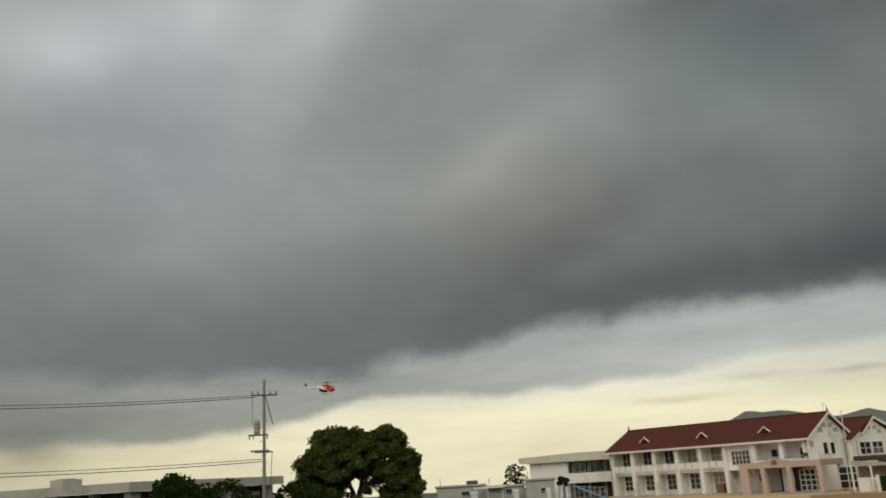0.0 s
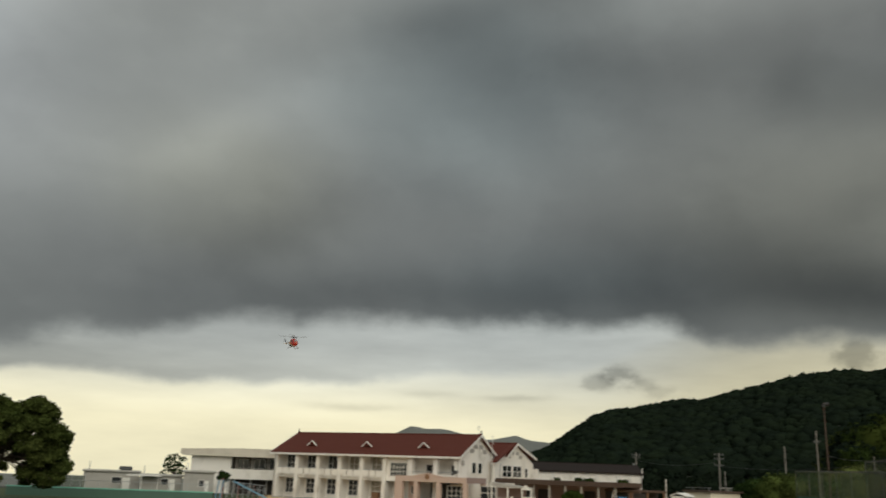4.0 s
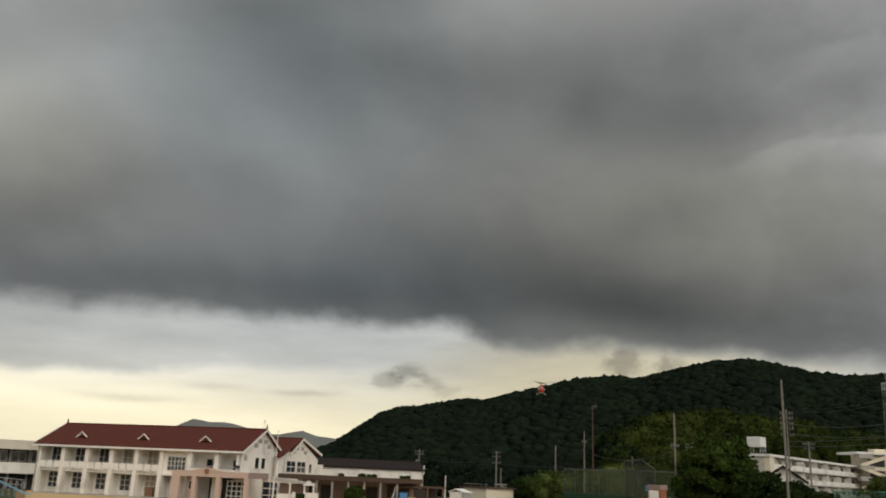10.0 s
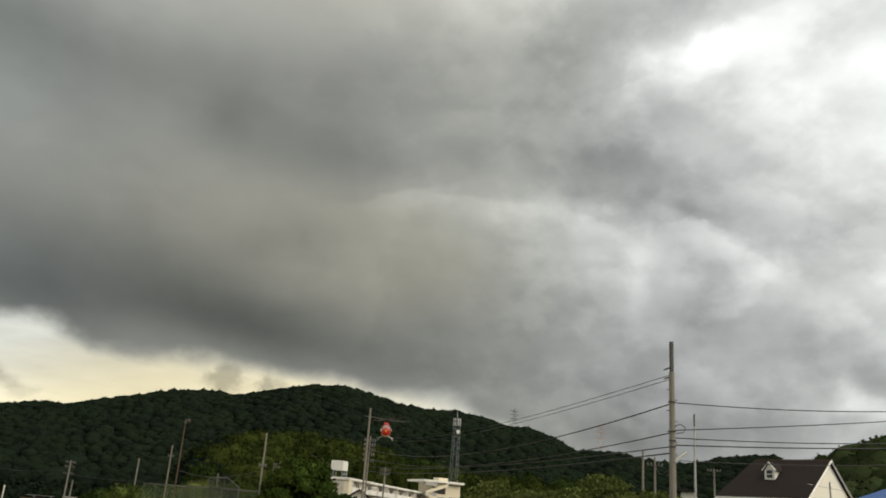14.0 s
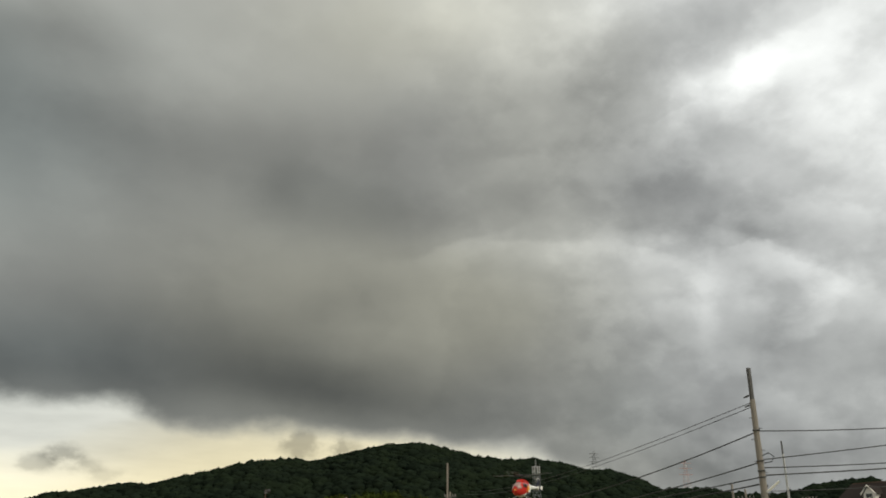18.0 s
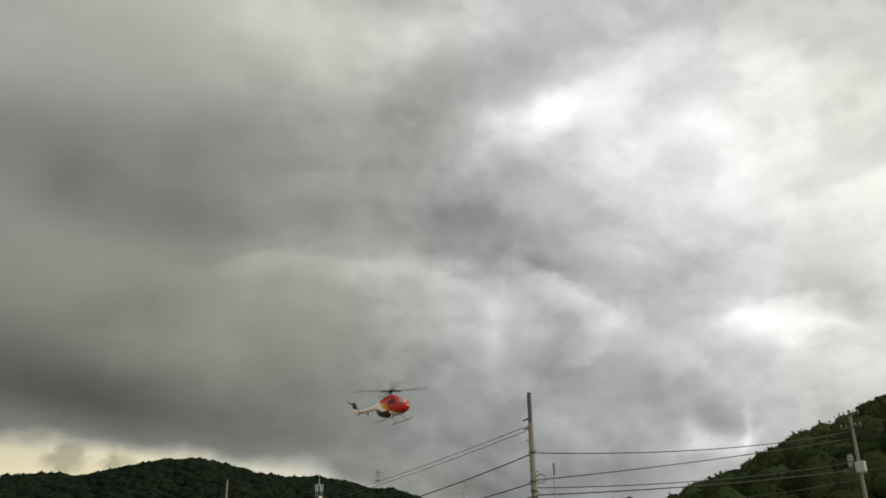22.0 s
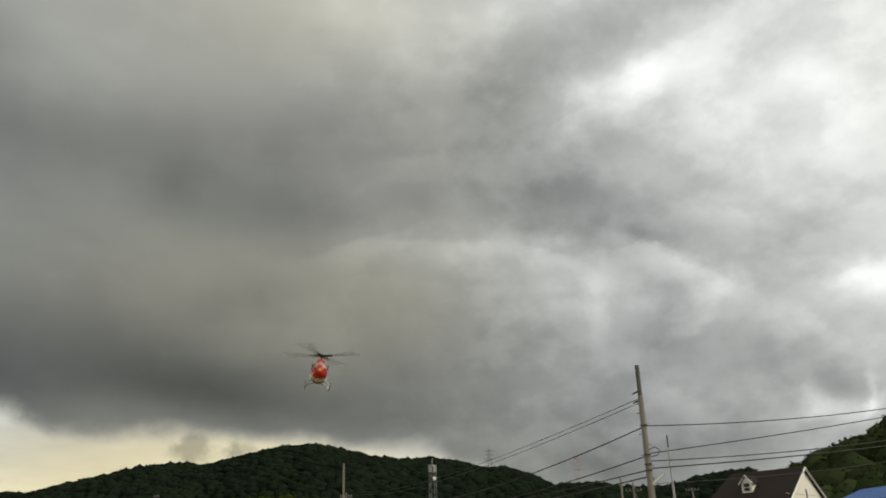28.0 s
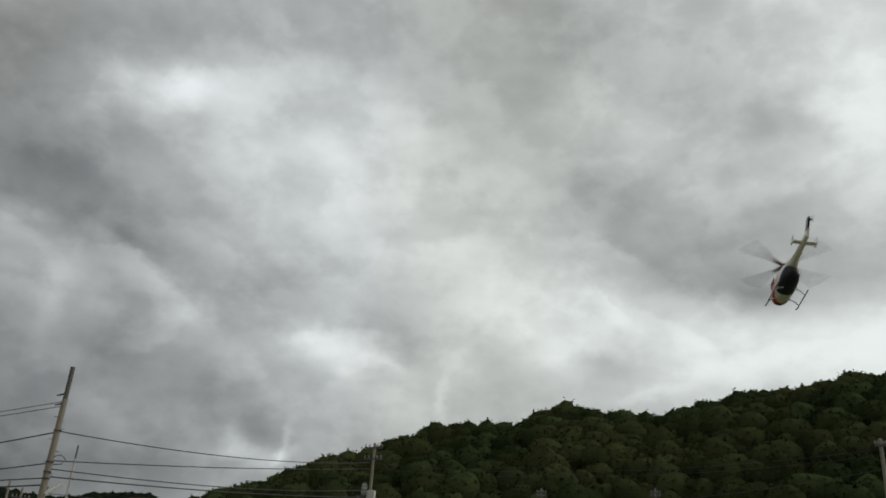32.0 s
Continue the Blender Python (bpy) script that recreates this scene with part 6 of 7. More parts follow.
# speaker on the rusty pole
S = thing("horn_speaker", Matrix.Translation(at(42.12, 128, EYE[2] + 128 * math.tan(radians(5.05)))), "black horn loudspeaker on a pole", "loudspeaker")
part("horn", tube(bmesh.new(), [(-.3, 0, 0), (.1, 0, 0), (.6, 0, .05)], [.10, .13, .30], 10), M_WIRE, S)
part("strap", boxes((-.25, .05, -.12, .12, -.35, -.1)), M_DSTEEL, S)


def wire(p, q, drop, r=.016, label="thin black overhead cable strung between poles"):
    w = single("overhead_cable", tube(bmesh.new(), sag(p, q, drop, 20), 1.3 * r, 5), M_WIRE, Matrix.Identity(4), label, "cable", "overhead cables")
    return w


def sky_at(az, d, e):
    return at(az, d, EYE[2] + d * math.tan(radians(e)))


NPd = 38
for e0, a1, d1, e1, s, r in ((10.30, 55.0, 150, 5.2, 1.2, .012), (10.02, 55.0, 150, 5.0, 1.2, .012), (8.45, 54.03, 92, 4.3, 1.4, .022), (6.62, 54.03, 92, 3.7, 1.1, .020),
                             (5.75, 54.03, 92, 3.2, .5, .02), (5.35, 54.03, 92, 2.9, .5, .024)):
    wire(sky_at(73.7, NPd, e0), sky_at(a1, d1, e1), s, r)
for e0, e1, s, r in ((8.52, 8.69, .45, .018), (6.78, 8.29, .15, .018), (6.3, 6.94, .35, .018), (5.85, 6.49, .2, .022), (4.9, 5.94, .4, .012)):
    wire(sky_at(73.85, NPd, e0), sky_at(93.4, 62, e1), s, r)
for e0, a1, d1, e1, s in ((8.64, 125.41, 52, 10.55, .9), (6.44, 104.77, 85, 7.03, .5), (8.34, 125.42, 52, 10.2, .9)):
    wire(sky_at(93.55, 62, e0), sky_at(a1, d1, e1), s, .013)
wire(sky_at(104.77, 85, 7.03), sky_at(125.43, 52, 9.4), .8, .013)
wire(sky_at(74.0, NPd, 5.25), sky_at(72.65, 92, 4.6), .9, .02)
# wires to the left pole
for e0, e1, s, r in ((6.02, 6.0, .5, .016), (5.9, 5.75, .5, .02), (1.95, 2.2, .35, .016), (1.8, 2.05, .4, .02)):
    wire(sky_at(-15.75 if e0 > 4 else -15.3, 57, e0), sky_at(-45, 66, e1), s, r)
wire(sky_at(35.84, 160, 1.5), sky_at(30.75, 165, 1.4), .8, .02)
wire(sky_at(35.84, 160, 1.2), sky_at(48.33, 150, 2.4), 1.5, .02)
wire(sky_at(47.28, 92, 2.4), sky_at(42.1, 128, 2.0), .8, .02)


def build_fence():
    u = Vector((-.4983, -.8670, 0))
    p0 = Vector((55.61, 27.22, 0))
    a, b = p0 - u * 18, p0 + u * 34
    L = (b - a).length
    F = thing("mesh_fence", oriented(Vector((a.x, a.y, 2.3)), Vector((b.x, b.y, 2.3))), "long green mesh fence on pale green posts", "fence")
    n = 26
    h = 2.1
    for i in range(n + 1):
        x = L * i / n
        part("post", bar((x, 0, 0), (x, 0, h + .03), .035, sides=8), M_FENCE, F)
    for z in (.08, h * .5, h):
        part("rail", bar((0, 0, z), (L, 0, z), .024, sides=6), M_FENCE, F)
    for i in range(n):
        x0, x1 = L * i / n, L * (i + 1) / n
        part("mesh_panel", boxes((x0 + .04, x1 - .04, -.006, .006, .06, h - .02)), M_NETG, F)


build_fence()


def build_house():
    # front eave runs from the left corner to the right corner
    p, q = at(76.75, 95, 0), at(81.45, 91.3, 0)
    L = (q - p).length
    g = 2.6
    H = thing("house", oriented(Vector((p.x, p.y, g)), q), "cream two-storey house with a steep dark roof and a small dormer", "house")
    d = 11.0
    E = EYE[2] + 93 * math.tan(radians(2.95)) - g
    R = EYE[2] + 95 * math.tan(radians(5.3)) - g
    part("wall", boxes((0, L, 0, d, 0, E)), M_HOUSE, H)
    part("gable_wall", prism(bmesh.new(), [(-.1, 0), (d + .1, 0), (d + .1, E), (d * .5, R), (-.1, E)], L, L + .2), M_HOUSE, H)
    x0 = 1.0
    bm = bmesh.new()
    o = .55
    s = (R - E) / (d * .5)
    A = [bm.verts.new(v) for v in ((-o, -o, E - o * s * .6), (L + .5, -o, E - o * s * .6), (L + .5, d * .5, R), (x0, d * .5, R), (-o, d + o, E - o * s * .6), (L + .5, d + o, E - o * s * .6))]
    bm.faces.new((A[0], A[1], A[2], A[3]))
    bm.faces.new((A[3], A[2], A[5], A[4]))
    bm.faces.new((A[0], A[3], A[4]))
    bmesh.ops.recalc_face_normals(bm, faces=bm.faces[:])
    bmesh.ops.solidify(bm, geom=bm.faces[:], thickness=-.16)
    roof = part("roof", bm, M_ROOFD, H, "steep dark brown shingled roof")
    part("eave_board", boxes((-o, L + .5, -o - .08, -o, E - o * s * .6 - .1, E - o * s * .6 + .2)), M_FRAME, roof)
    bm = bmesh.new()
    tube(bm, [(L + .52, -o, E - o * s * .6 + .05), (L + .52, d * .5, R + .05), (L + .52, d + o, E - o * s * .6 + .05)], .12, 4)
    part("barge_board", bm, M_FRAME, roof)
    part("ridge_cap", boxes((x0, L + .5, d * .5 - .12, d * .5 + .12, R + .08, R + .22)), M_RUST, roof)
    # dormer on the front slope
    dx, w = L * .475, .55
    zb = E + (R - E) * .47
    yf = (zb - E) / s - .35
    D = part("dormer", prism(bmesh.new(), [(dx - w, zb), (dx + w, zb), (dx + w, zb + .95), (dx, zb + 1.65), (dx - w, zb + .95)], yf, yf + 2.2, axis="y"), M_FRAME, roof, "white gabled dormer")
    part("dormer_roof", prism(bmesh.new(), [(dx - w - .2, zb + .85), (dx, zb + 1.68), (dx + w + .2, zb + .85), (dx + w + .2, zb + .97), (dx, zb + 1.8), (dx - w - .2, zb + .97)], yf - .15, yf + 2.3, axis="y"), M_ROOFD, D)
    part("dormer_trim", tube(bmesh.new(), [(dx - w - .2, yf - .18, zb + .88), (dx, yf - .18, zb + 1.74), (dx + w + .2, yf - .18, zb + .88)], .07, 4), M_FRAME, D)
    part("dormer_window", boxes((dx - .3, dx + .3, yf - .04, yf - .01, zb + .2, zb + .95)), M_GLASS, D)
    part("dormer_bar", boxes((dx - .3, dx + .3, yf - .06, yf - .04, zb + .52, zb + .58)), M_FRAME, D)
    for x, ww in ((L * .12, 1.6), (L * .51, 1.65), (L * .86, .8)):
        window(H, x, x + ww, E - 1.55, E - .3, -.01, 2, 1, M_GLASSB)
        part("sill", boxes((x - .2, x + ww + .2, -.35, 0, E - 1.85, E - 1.65)), M_FRAME, H)
    part("slit_window", boxes((L * .43, L * .43 + .25, -.05, -.01, E - 1.4, E - .3)), M_GLASS, H)
    part("gable_slit", boxes((L + .2, L + .24, d * .5 - .12, d * .5 + .12, E + .3, E + 2.0)), M_RUST, H)
    for z in (E + .1, E + 1.4):
        part("wall_joint", boxes((L + .2, L + .215, .5, d - .5, z, z + .04)), M_GREY, H)
    window(H, L * .2, L * .45, .6, 2.2, -.01, 2, 1, M_GLASSB)
    part("door", boxes((L * .6, L * .72, -.05, -.01, .1, 2.1)), M_WOOD, H)


build_house()
p, q = at(84.5, 98), at(90.2, 88)
B = thing("blue_roofed_house", oriented(Vector((p.x, p.y, 3.55)), q), "low house with a bright blue sheet-metal roof", "house")
L = (q - p).length
part("wall", boxes((0, L, 0, 7, 0, 5.6)), M_CREAM, B)
bm = prism(bmesh.new(), [(-.6, 5.5), (3.5, 6.9), (7.6, 5.5), (7.6, 5.65), (3.5, 7.05), (-.6, 5.65)], -.5, L + .5)
part("roof", bm, M_ROOFB, B)
for i in range(int(L / .9)):
    part("roof_rib", prism(bmesh.new(), [(-.6, 5.65), (3.5, 7.05), (3.5, 7.11), (-.6, 5.71)], i * .9, i * .9 + .06), M_ROOFB, B)
for i in range(4):
    window(B, 1.5 + 3 * i, 3.3 + 3 * i, 3.4, 4.8, -.01, 2, 1)
p = at(74.55, 105, 3.0)
B = thing("small_house", Matrix.Translation(p) @ pose(0, 0, 0, 0, 0, -75), "small white house half hidden by poles", "house")
part("wall", boxes((-.6, 1.1, 0, 4, 0, 6.4)), M_WHITE, B)
part("roof", boxes((-1.4, 1.4, -.5, 4.4, 6.4, 6.7)), M_ROOFD, B)


def lattice_mast(name, az, d, e0, e1, w0, w1, label, mats, bays, head=False):
    p = at(az, d)
    g = height(p.x, p.y) - .5 if e0 is None else EYE[2] + d * math.tan(radians(e0))
    H = EYE[2] + d * math.tan(radians(e1)) - g
    T = thing(name, Matrix.Translation((p.x, p.y, g)) @ pose(0, 0, 0, 0, 0, -az + 20), label, "tower")
    r = .012 * w0 + .06
    for sx, sy in ((-1, -1), (1, -1), (1, 1), (-1, 1)):
        part("leg", bar((sx * w0, sy * w0, 0), (sx * w1, sy * w1, H), r, r * .8, 6), mats[0], T)
    for i in range(bays):
        z0, z1 = H * i / bays, H * (i + 1) / bays
        a0, a1 = w0 + (w1 - w0) * i / bays, w0 + (w1 - w0) * (i + 1) / bays
        bm = bmesh.new()
        for s0, s1 in (((-1, -1), (1, -1)), ((1, -1), (1, 1)), ((1, 1), (-1, 1)), ((-1, 1), (-1, -1))):
            tube(bm, [(s0[0] * a0, s0[1] * a0, z0), (s1[0] * a1, s1[1] * a1, z1)], r * .45, 4)
            tube(bm, [(s0[0] * a1, s0[1] * a1, z1), (s1[0] * a1, s1[1] * a1, z1)], r * .45, 4)
        part("brace", bm, mats[i % len(mats)], T)
    return T, H


M_MAST = material("mast_steel", (0.24, 0.26, 0.28), 0.6, 0.1, 0.5, 0.05, 0, metal=0.3)
T, H = lattice_mast("radio_mast", 59.7, 300, None, 6.65, 1.2, .95, "grey steel lattice radio mast with aerials", [M_MAST], 9)
part("spire", bar((0, 0, H), (0, 0, H + 3.4), .12, .05), M_STEEL, T)
for z in (H - .3, H - 3.6):
    part("platform", boxes((-1.2, 1.2, -1.2, 1.2, z - .12, z + .05)), M_DSTEEL, T)
for i in range(8):
    a = math.pi * i / 4
    part("panel_aerial", boxes((1.25 * math.cos(a) - .14, 1.25 * math.cos(a) + .14, 1.25 * math.sin(a) - .14, 1.25 * math.sin(a) + .14, H - 2.0, H + .4)), M_STEEL, T)
part("dish", tube(bmesh.new(), [(0, -1.5, H - 4.4), (0, -1.9, H - 4.4)], [.7, .6], 14), M_FRAME, T)
# red paint, greyed and paled to hold the distance haze
M_PYR = material("hazy_red_pylon_paint", (.40, .22, .19), .6, .1, .3, .05, 0)
for az, d, e0, e1, mats, lab in ((63.5, 830, 5.9, 7.6, [M_DSTEEL], "grey power-line pylon on the ridge"), (69.2, 1100, 4.6, 6.92, [M_PYR, M_FRAME], "red and white power-line pylon behind the ridge")):
    T, H = lattice_mast("pylon", az, d, e0, e1, 2.6 if az < 65 else 4.6, .6, lab, mats, 7)
    span = 4.5 if az < 65 else 8.0
    for k in (.62, .78, .92):
        part("pylon_arm", boxes((-span * (1.25 - .3 * k), span * (1.25 - .3 * k), -.25, .25, H * k - .2, H * k + .2)), mats[0], T)

# ---- the model helicopter ----
M_HRED = material("gloss_red_paint", (.52, .028, .022), .25, .06, 3.0, .02, 0)
M_HWHITE = material("gloss_white_paint", (.84, .83, .82), .3, .04, 3.0, .02, 0)
M_HNAVY = material("gloss_navy_paint", (.012, .014, .035), .3, .06, 3.0, .02, 0)
M_HYEL = material("gloss_orange_paint", (.75, .33, .03), .3, .06, 3.0, .02, 0)
# pinkish glass, made paler to hold a painted sky reflection
M_HGLASS = glass_material("canopy_sky_glass", (.36, .22, .20), .12)
M_HBLK = material("carbon_black", (.018, .018, .02), .45, .1, 8.0, .05, 0)
M_BLADE = material("blade_grey", (.15, .15, .16), .5, .1, 4.0, .05, 0)


def loft(bm, rings, mat_of):
    rows = [[bm.verts.new(p) for p in r] for r in rings]
    n = len(rows[0])
    for i in range(len(rows) - 1):
        for j in range(n):
            f = bm.faces.new((rows[i][j], rows[i][(j + 1) % n], rows[i + 1][(j + 1) % n], rows[i + 1][j]))
            f.material_index = mat_of(f.calc_center_median())
    for r, flip in ((rows[0], 1), (rows[-1], 0)):
        f = bm.faces.new(r[::-1] if flip else r)
        f.material_index = mat_of(f.calc_center_median())
    bmesh.ops.recalc_face_normals(bm, faces=bm.faces[:])


def build_heli():
    """Nose along +y. Body 0.95 m, whole length 1.75 m, four blades of 0.8 m."""
    H = thing("model_helicopter", Matrix.Identity(4), "radio-controlled helicopter in red, white, orange and navy on white skids", "helicopter")
    rings = []
    #           y     half width, z low, z high
    STATIONS = ((.50, .012, -.05, .0), (.485, .062, -.105, .05), (.44, .105, -.150, .09), (.36, .140, -.178, .14), (.25, .160, -.190, .185), (.10, .166, -.194, .205),
                (-.08, .166, -.192, .21), (-.22, .158, -.180, .205), (-.33, .138, -.150, .195), (-.41, .105, -.105, .18), (-.46, .055, -.04, .155), (-.475, .02, .03, .115))
    for i in range(len(STATIONS) - 1):
        steps = 6 if 0 < i < 8 else 3
        for j in range(steps + (i == len(STATIONS) - 2)):
            y, w, lo, hi = (STATIONS[i][n] + (STATIONS[i + 1][n] - STATIONS[i][n]) * j / steps for n in range(4))
            c, h = (lo + hi) / 2, (hi - lo) / 2
            ring = []
            for k in range(56):
                t = 2 * math.pi * k / 56
                cx, sz = math.cos(t), math.sin(t)
                e = .85
                ring.append((w * math.copysign(abs(cx) ** e, cx), y, c + h * math.copysign(abs(sz) ** e, sz)))
            rings.append(ring)

    def livery(p):
        s, h = (p.y + .475) / .975, (p.z + .194) / .404
        if h < .30 and s < .52 or (s < .34 and h < .30 + (.34 - s) * 1.25):
            return 2                      # navy belly and rear lobe
        edge = .18 + (1 - h) * .36
        if s < edge:
            return 1                      # white sweep from the boom
        if h < .30 * (1 - (s - .5) / .32) and s < .82:
            return 1                      # white wedge along the belly
        if s < edge + .14 + .05 * math.sin(40 * h) and .34 < h < .80:
            return 3                      # orange flash
        return 0

    bm = bmesh.new()
    loft(bm, rings, livery)
    body = part("body", bm, [M_HRED, M_HWHITE, M_HNAVY, M_HYEL], H, smooth=True)
    # glazing: nose bubble and side windows
    g = bmesh.new()
    sel = []
    for y, w, lo, hi in ((.482, .066, -.02, .058), (.44, .106, -.015, .098), (.36, .136, -.005, .148), (.25, .140, .04, .192)):
        sel.append([(w * math.cos(t) * 1.02, y + .006, lo + (hi - lo) * math.sin(t) * 1.02) for t in (math.pi * k / 10 for k in range(11))])
    rows = [[g.verts.new(p) for p in r] for r in sel]
    for a, b in zip(rows, rows[1:]):
        for j in range(10):
            g.faces.new((a[j], a[j + 1], b[j + 1], b[j]))
    bmesh.ops.recalc_face_normals(g, faces=g.faces[:])
    bmesh.ops.solidify(g, geom=g.faces[:], thickness=.004)
    part("windscreen", g, M_HGLASS, H, smooth=True)
    for sx in (-1, 1):
        for y0, y1 in ((.18, .27), (.06, .145)):
            x = sx * (.153 if y0 > .1 else .159)
            part("side_window", boxes((min(x, x + sx * .012), max(x, x + sx * .012), y0, y1, .04, .14), bevel=.004), M_HBLK, H)
    part("engine_deck", prism(bmesh.new(), [(.22, .18), (.12, .262), (-.16, .262), (-.36, .18), (-.2, .15)], -.08, .08), M_HRED, H)
    part("nose_badge", boxes((-.03, .03, .488, .502, -.06, -.02)), M_HYEL, H)
    # tail
    boom = part("tail_boom", tube(bmesh.new(), [(0, -.36, .105), (0, -.46, .11), (0, -.60, .118), (0, -.80, .124), (0, -1.18, .14)], [.115, .078, .06, .050, .038], 16), M_HWHITE, H, smooth=True)
    fin = part("fin", prism(bmesh.new(), [(-1.08, .12), (-1.20, .11), (-1.34, .36), (-1.34, .40), (-1.25, .40), (-1.14, .20)], -.016, .016), M_HNAVY, H, "navy swept tail fin")
    part("fin_root", prism(bmesh.new(), [(-1.02, .12), (-1.21, .09), (-1.27, .20), (-1.17, .20), (-1.08, .16)], -.019, .019), M_HWHITE, fin)
    stab = part("stabiliser", boxes((-.18, .18, -1.05, -.96, .12, .134), bevel=.004), M_HWHITE, H)
    for sx in (-1, 1):
        part("end_plate", prism(bmesh.new(), [(-1.09, .08), (-.96, .08), (-.98, .17), (-1.10, .19)], sx * .18 - .006, sx * .18 + .006), M_HWHITE, stab)
    # skids
    for sx in (-1, 1):
        part("skid", tube(bmesh.new(), [(sx * .25, -.32, -.285), (sx * .25, .24, -.285), (sx * .25, .31, -.27), (sx * .25, .35, -.24)], .010, 7), M_STEEL, H, "slim skid tube")
        for y in (-.16, .17):
            part("skid_leg", tube(bmesh.new(), [(sx * .08, y, -.18), (sx * .18, y, -.21), (sx * .25, y, -.285)], .010, 6), M_STEEL, H)
    part("mast", bar((0, 0, .25), (0, 0, .37), .016, sides=8), M_HBLK, H)
    # main rotor: hub and four blades turn together
    R = part("main_rotor", tube(bmesh.new(), [(0, 0, -.03), (0, 0, .0), (0, 0, .03)], [.04, .06, .03], 12), M_HBLK, H, "black rotor head")
    R.location = (0, 0, .375)
    for i in range(4):
        a = math.pi / 2 * i
        bm = bmesh.new()
        box(bm, .03, .24, -.026, .026, -.016, .016)
        bm.transform(Matrix.Rotation(a, 4, "Z"))
        part("blade_grip", bm, M_HBLK, R)
        bm = bmesh.new()
        box(bm, .17, .84, -.027, .027, -.004, .004)
        bm.transform(Matrix.Rotation(a, 4, "Z") @ Matrix.Rotation(radians(-2), 4, "Y"))
        part("blade", bm, M_BLADE, R)
    Tl = part("tail_rotor", tube(bmesh.new(), [(-.02, 0, 0), (.02, 0, 0)], .018, 8), M_HBLK, H, "black tail rotor hub")
    Tl.location = (.035, -1.30, .37)
    for a in (0, math.pi):
        bm = bmesh.new()
        box(bm, -.004, .004, -.012, .012, .01, .15)
        bm.transform(Matrix.Rotation(a, 4, "X"))
        part("tail_blade", bm, M_BLADE, Tl)
    return H, R, Tl


HELI, ROTOR, TAIL = build_heli()

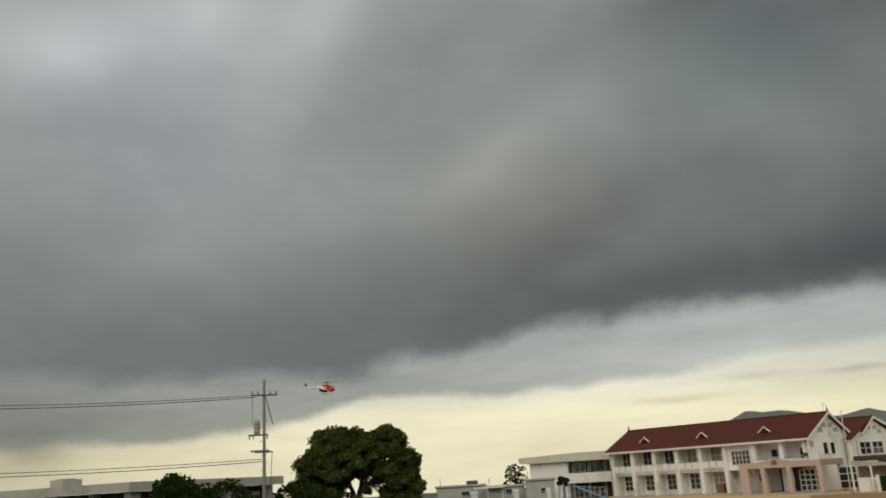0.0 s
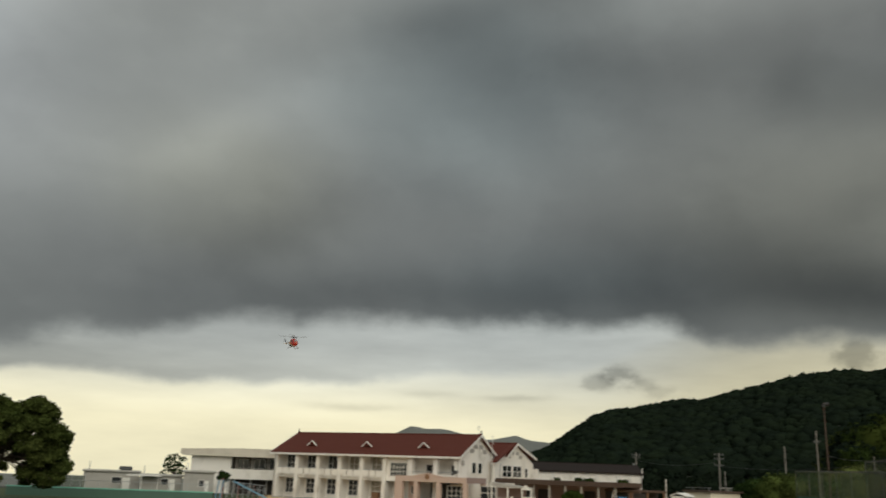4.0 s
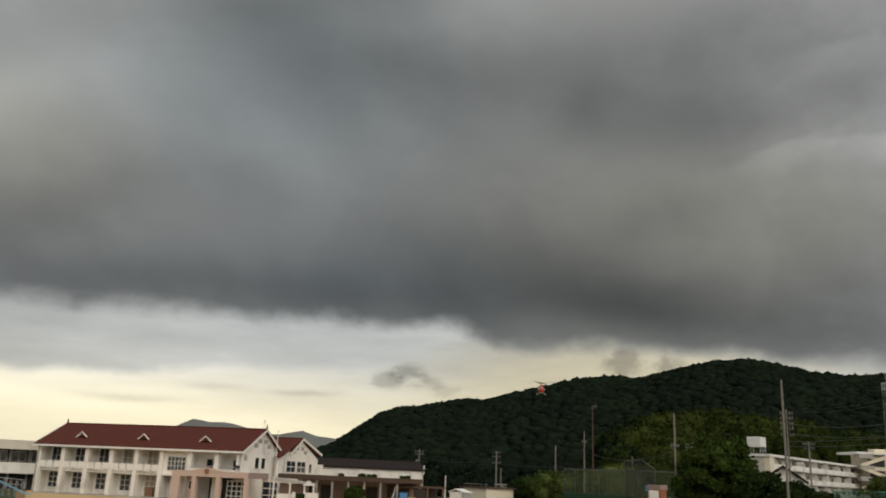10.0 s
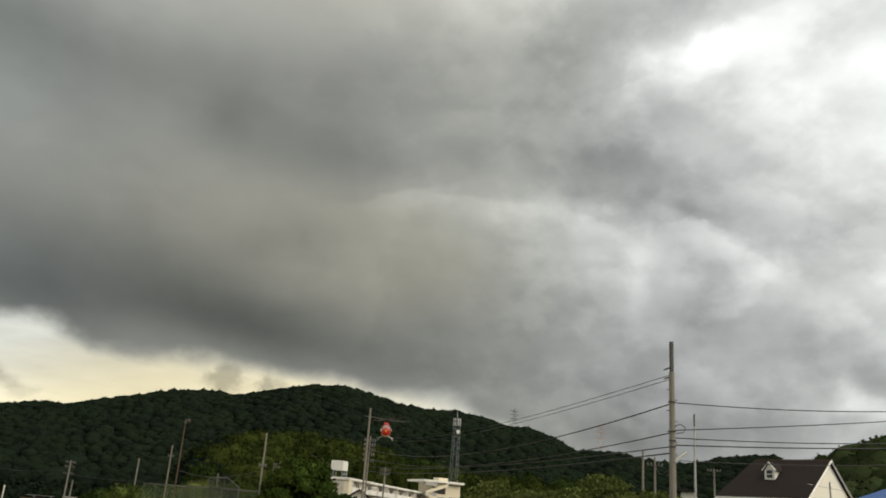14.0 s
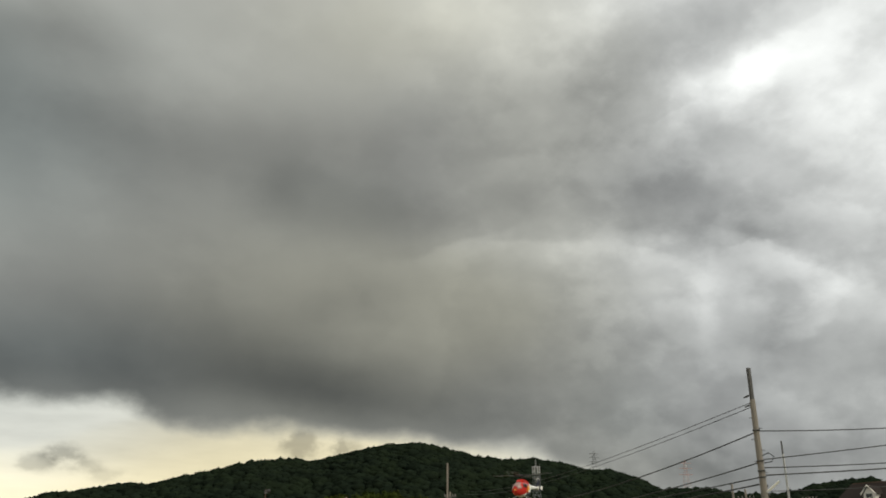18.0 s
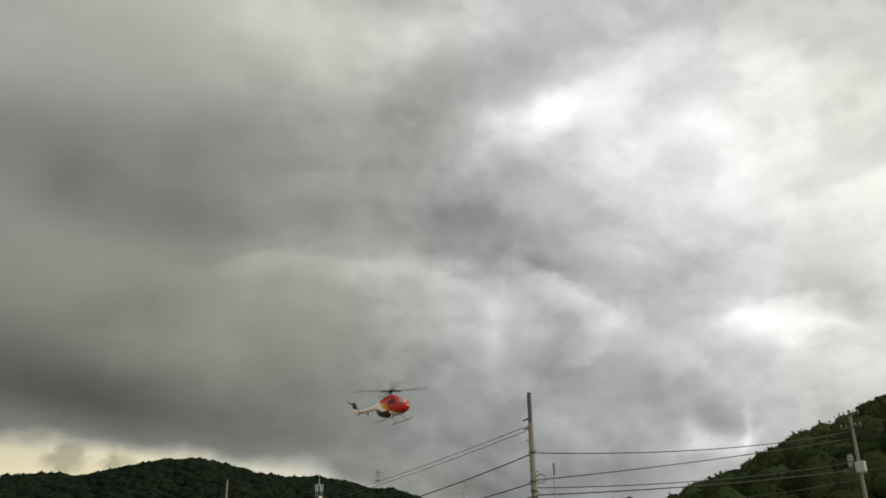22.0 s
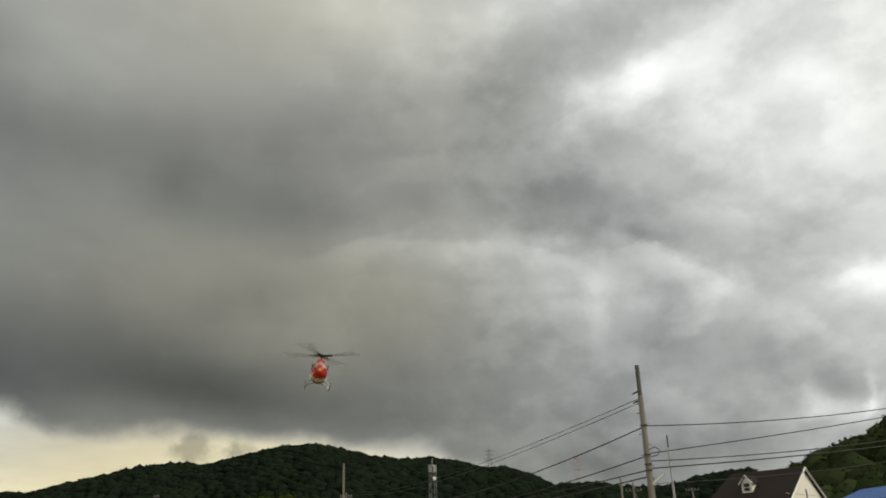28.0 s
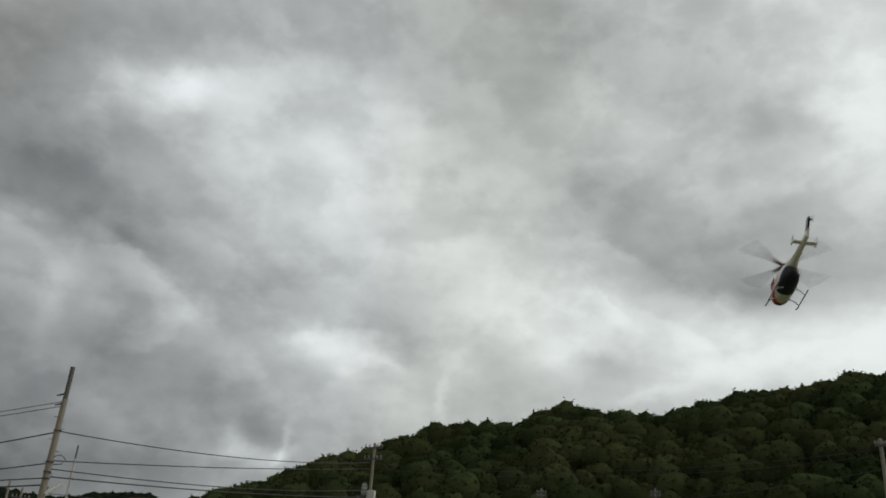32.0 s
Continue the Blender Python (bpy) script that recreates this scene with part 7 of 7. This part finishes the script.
# ---- flight ----
FLIGHT = [  # seconds, bearing, height angle, distance, heading, nose up, bank right
    (0, -11.08, 6.26, 51.6904, 88.9, 0, 0),
    (0.5, -7.76, 6.64, 52.6446, 122.2, 0, 0),
    (1, -5.06, 6.82, 54.6108, 159.9, 0, 0),
    (1.5, -2.64, 6.79, 54.6143, 169.4, 0, 0),
    (2, -0.46, 6.89, 53.6104, 174.5, 0, 0),
    (2.5, 1.40, 7.05, 52.5995, 169.4, 0, 0),
    (3, 3.60, 7.31, 51.5774, 164.6, 0, 0),
    (3.5, 5.76, 7.75, 51.5256, 163.8, 0, 0),
    (4, 7.84, 8.15, 50.4849, 165.8, 0, 0),
    (4.5, 10.17, 8.64, 50.4213, 167.2, 0, 0),
    (6.5, 22.73, 8.84, 45.4531, 174.7, 0, 0),
    (7, 26.61, 8.55, 45.4889, 181.6, 0, 0),
    (7.5, 29.79, 8.44, 47.4798, 191.8, 0, 0),
    (8, 32.38, 7.82, 48.5447, 202.4, 0, 0),
    (8.5, 34.25, 7.28, 49.5974, 209.2, 0, 0),
    (9, 35.92, 6.53, 49, 215.9, 0, 0),
    (9.5, 37.39, 6.10, 49.3, 217.4, 0, 0),
    (10, 38.72, 6.08, 48.5, 218.7, 0, 0),
    (10.5, 39.92, 6.08, 46.5, 219.9, 0, 0),
    (11, 41.44, 6.17, 42.5, 221.4, 0, 0),
    (11.5, 42.84, 6.33, 38.3, 222.8, 0, 0),
    (12, 44.74, 6.72, 34.5, 222.7, 0, 0),
    (12.5, 46.91, 7.12, 33, 226.9, 0, 0),
    (13, 49.42, 6.86, 32, 229.4, 0, 0),
    (13.5, 52.12, 6.28, 31, 232.1, 0, 0),
    (14, 55.01, 5.56, 29, 235.0, 0, 0),
    (14.5, 57.93, 4.78, 27.5, 241.9, 0, 0),
    (16.5, 61.78, 3.89, 24.6, 267.8, 0, 0),
    (17, 61.00, 4.59, 24.2, 268.0, 0, 0),
    (17.5, 59.90, 4.95, 24.1, 264.9, 0, 0),
    (18, 58.74, 5.26, 24, 260.7, 0, 0),
    (18.5, 58.09, 5.57, 24, 260.1, 0, 0),
    (19, 57.45, 5.91, 24, 257.4, 0, 0),
    (19.5, 57.31, 7.06, 21.8, 249.3, 2, 0),
    (20, 57.94, 8.24, 18.705, 238.9, 1, 0),
    (20.5, 58.86, 9.26, 18.5551, 238.9, 2, 2),
    (21, 60.59, 10.47, 18.2906, 238.6, 4, 4),
    (21.5, 62.50, 11.41, 18.6244, 224.5, 3, 4),
    (22, 64.42, 11.62, 18.6104, 202.4, 4, 3),
    (22.5, 65.73, 11.42, 18.8199, 176.7, 5, 2),
    (23, 66.48, 11.12, 19.4283, 159.5, 2, 1),
    (23.5, 65.70, 10.48, 19.8628, 149.7, -2, 0),
    (24, 65.70, 9.61, 20.4096, 139.7, -3, 0),
    (24.5, 66.43, 9.44, 20.7158, 111.4, -2, 1),
    (25, 67.40, 9.42, 20.2238, 75.4, 7, 3),
    (25.5, 67.37, 10.02, 20.1876, 40.4, 1, -4),
    (26.2, 65.02, 10.70, 21.6178, -15.0, -8, -8),
    (26.9, 59.98, 11.42, 21.5644, -58.0, -4, -6),
    (27.5, 54.84, 11.43, 19.6033, -95.2, 0, -4),
    (28, 52.14, 12.82, 17.4541, -129.9, 0, -7),
    (28.5, 52.28, 16.22, 14.9789, -164.7, 0, -10),
    (28.8, 54.44, 18.43, 14.1359, -185.6, 0, -8),
    (29, 57.00, 20.43, 13.5879, -195.0, -5, -6),
    (29.2, 60.04, 22.21, 12.8688, -202.0, -8, -6),
    (29.4, 64.24, 24.91, 11.9718, -205.8, -11, -6),
    (29.6, 68.91, 27.85, 11.2287, -208.1, -9, -6),
    (29.8, 74.28, 29.95, 10.8308, -211.7, -9, -6),
    (30, 82.71, 32.00, 10.3462, -217.3, -9, -5),
    (30.2, 89.50, 33.71, 9.89884, -226.5, -9, -4),
    (30.5, 100.11, 33.93, 9.62507, -233.9, -9, -2),
    (30.8, 108.69, 32.57, 10.0289, -238.3, -9, 0),
    (31, 113.67, 30.46, 10.7749, -240.3, -9, 0),
    (31.3, 118.92, 27.22, 11.3822, -243.1, -10, 2),
    (31.5, 121.28, 25.10, 11.9532, -246.7, -11, 4),
    (31.8, 121.33, 22.38, 12.9458, -253.7, -12, 6),
    (32, 121.00, 20.75, 14.2139, -258.0, -12, 6),
]


def flight_rows():
    rows = []
    for t, az, e, d, hd, up, bank in FLIGHT:
        p = sky_at(az, d, e)
        rows.append((t, Matrix.Translation(p) @ pose(0, 0, 0, 0, 0, -hd) @ pose(0, 0, 0, up, 0, 0) @ pose(0, 0, 0, 0, bank, 0)))
    return rows


def motions():
    walk(HELI, flight_rows())
    n = 32 * FPS
    walk(ROTOR, [(k / FPS, pose(0, 0, .375, 0, 0, 83.0 * k)) for k in range(n + 1)])
    walk(TAIL, [(k / FPS, pose(.035, -1.30, .37, 77.0 * k, 0, 0)) for k in range(n + 1)])


motions()
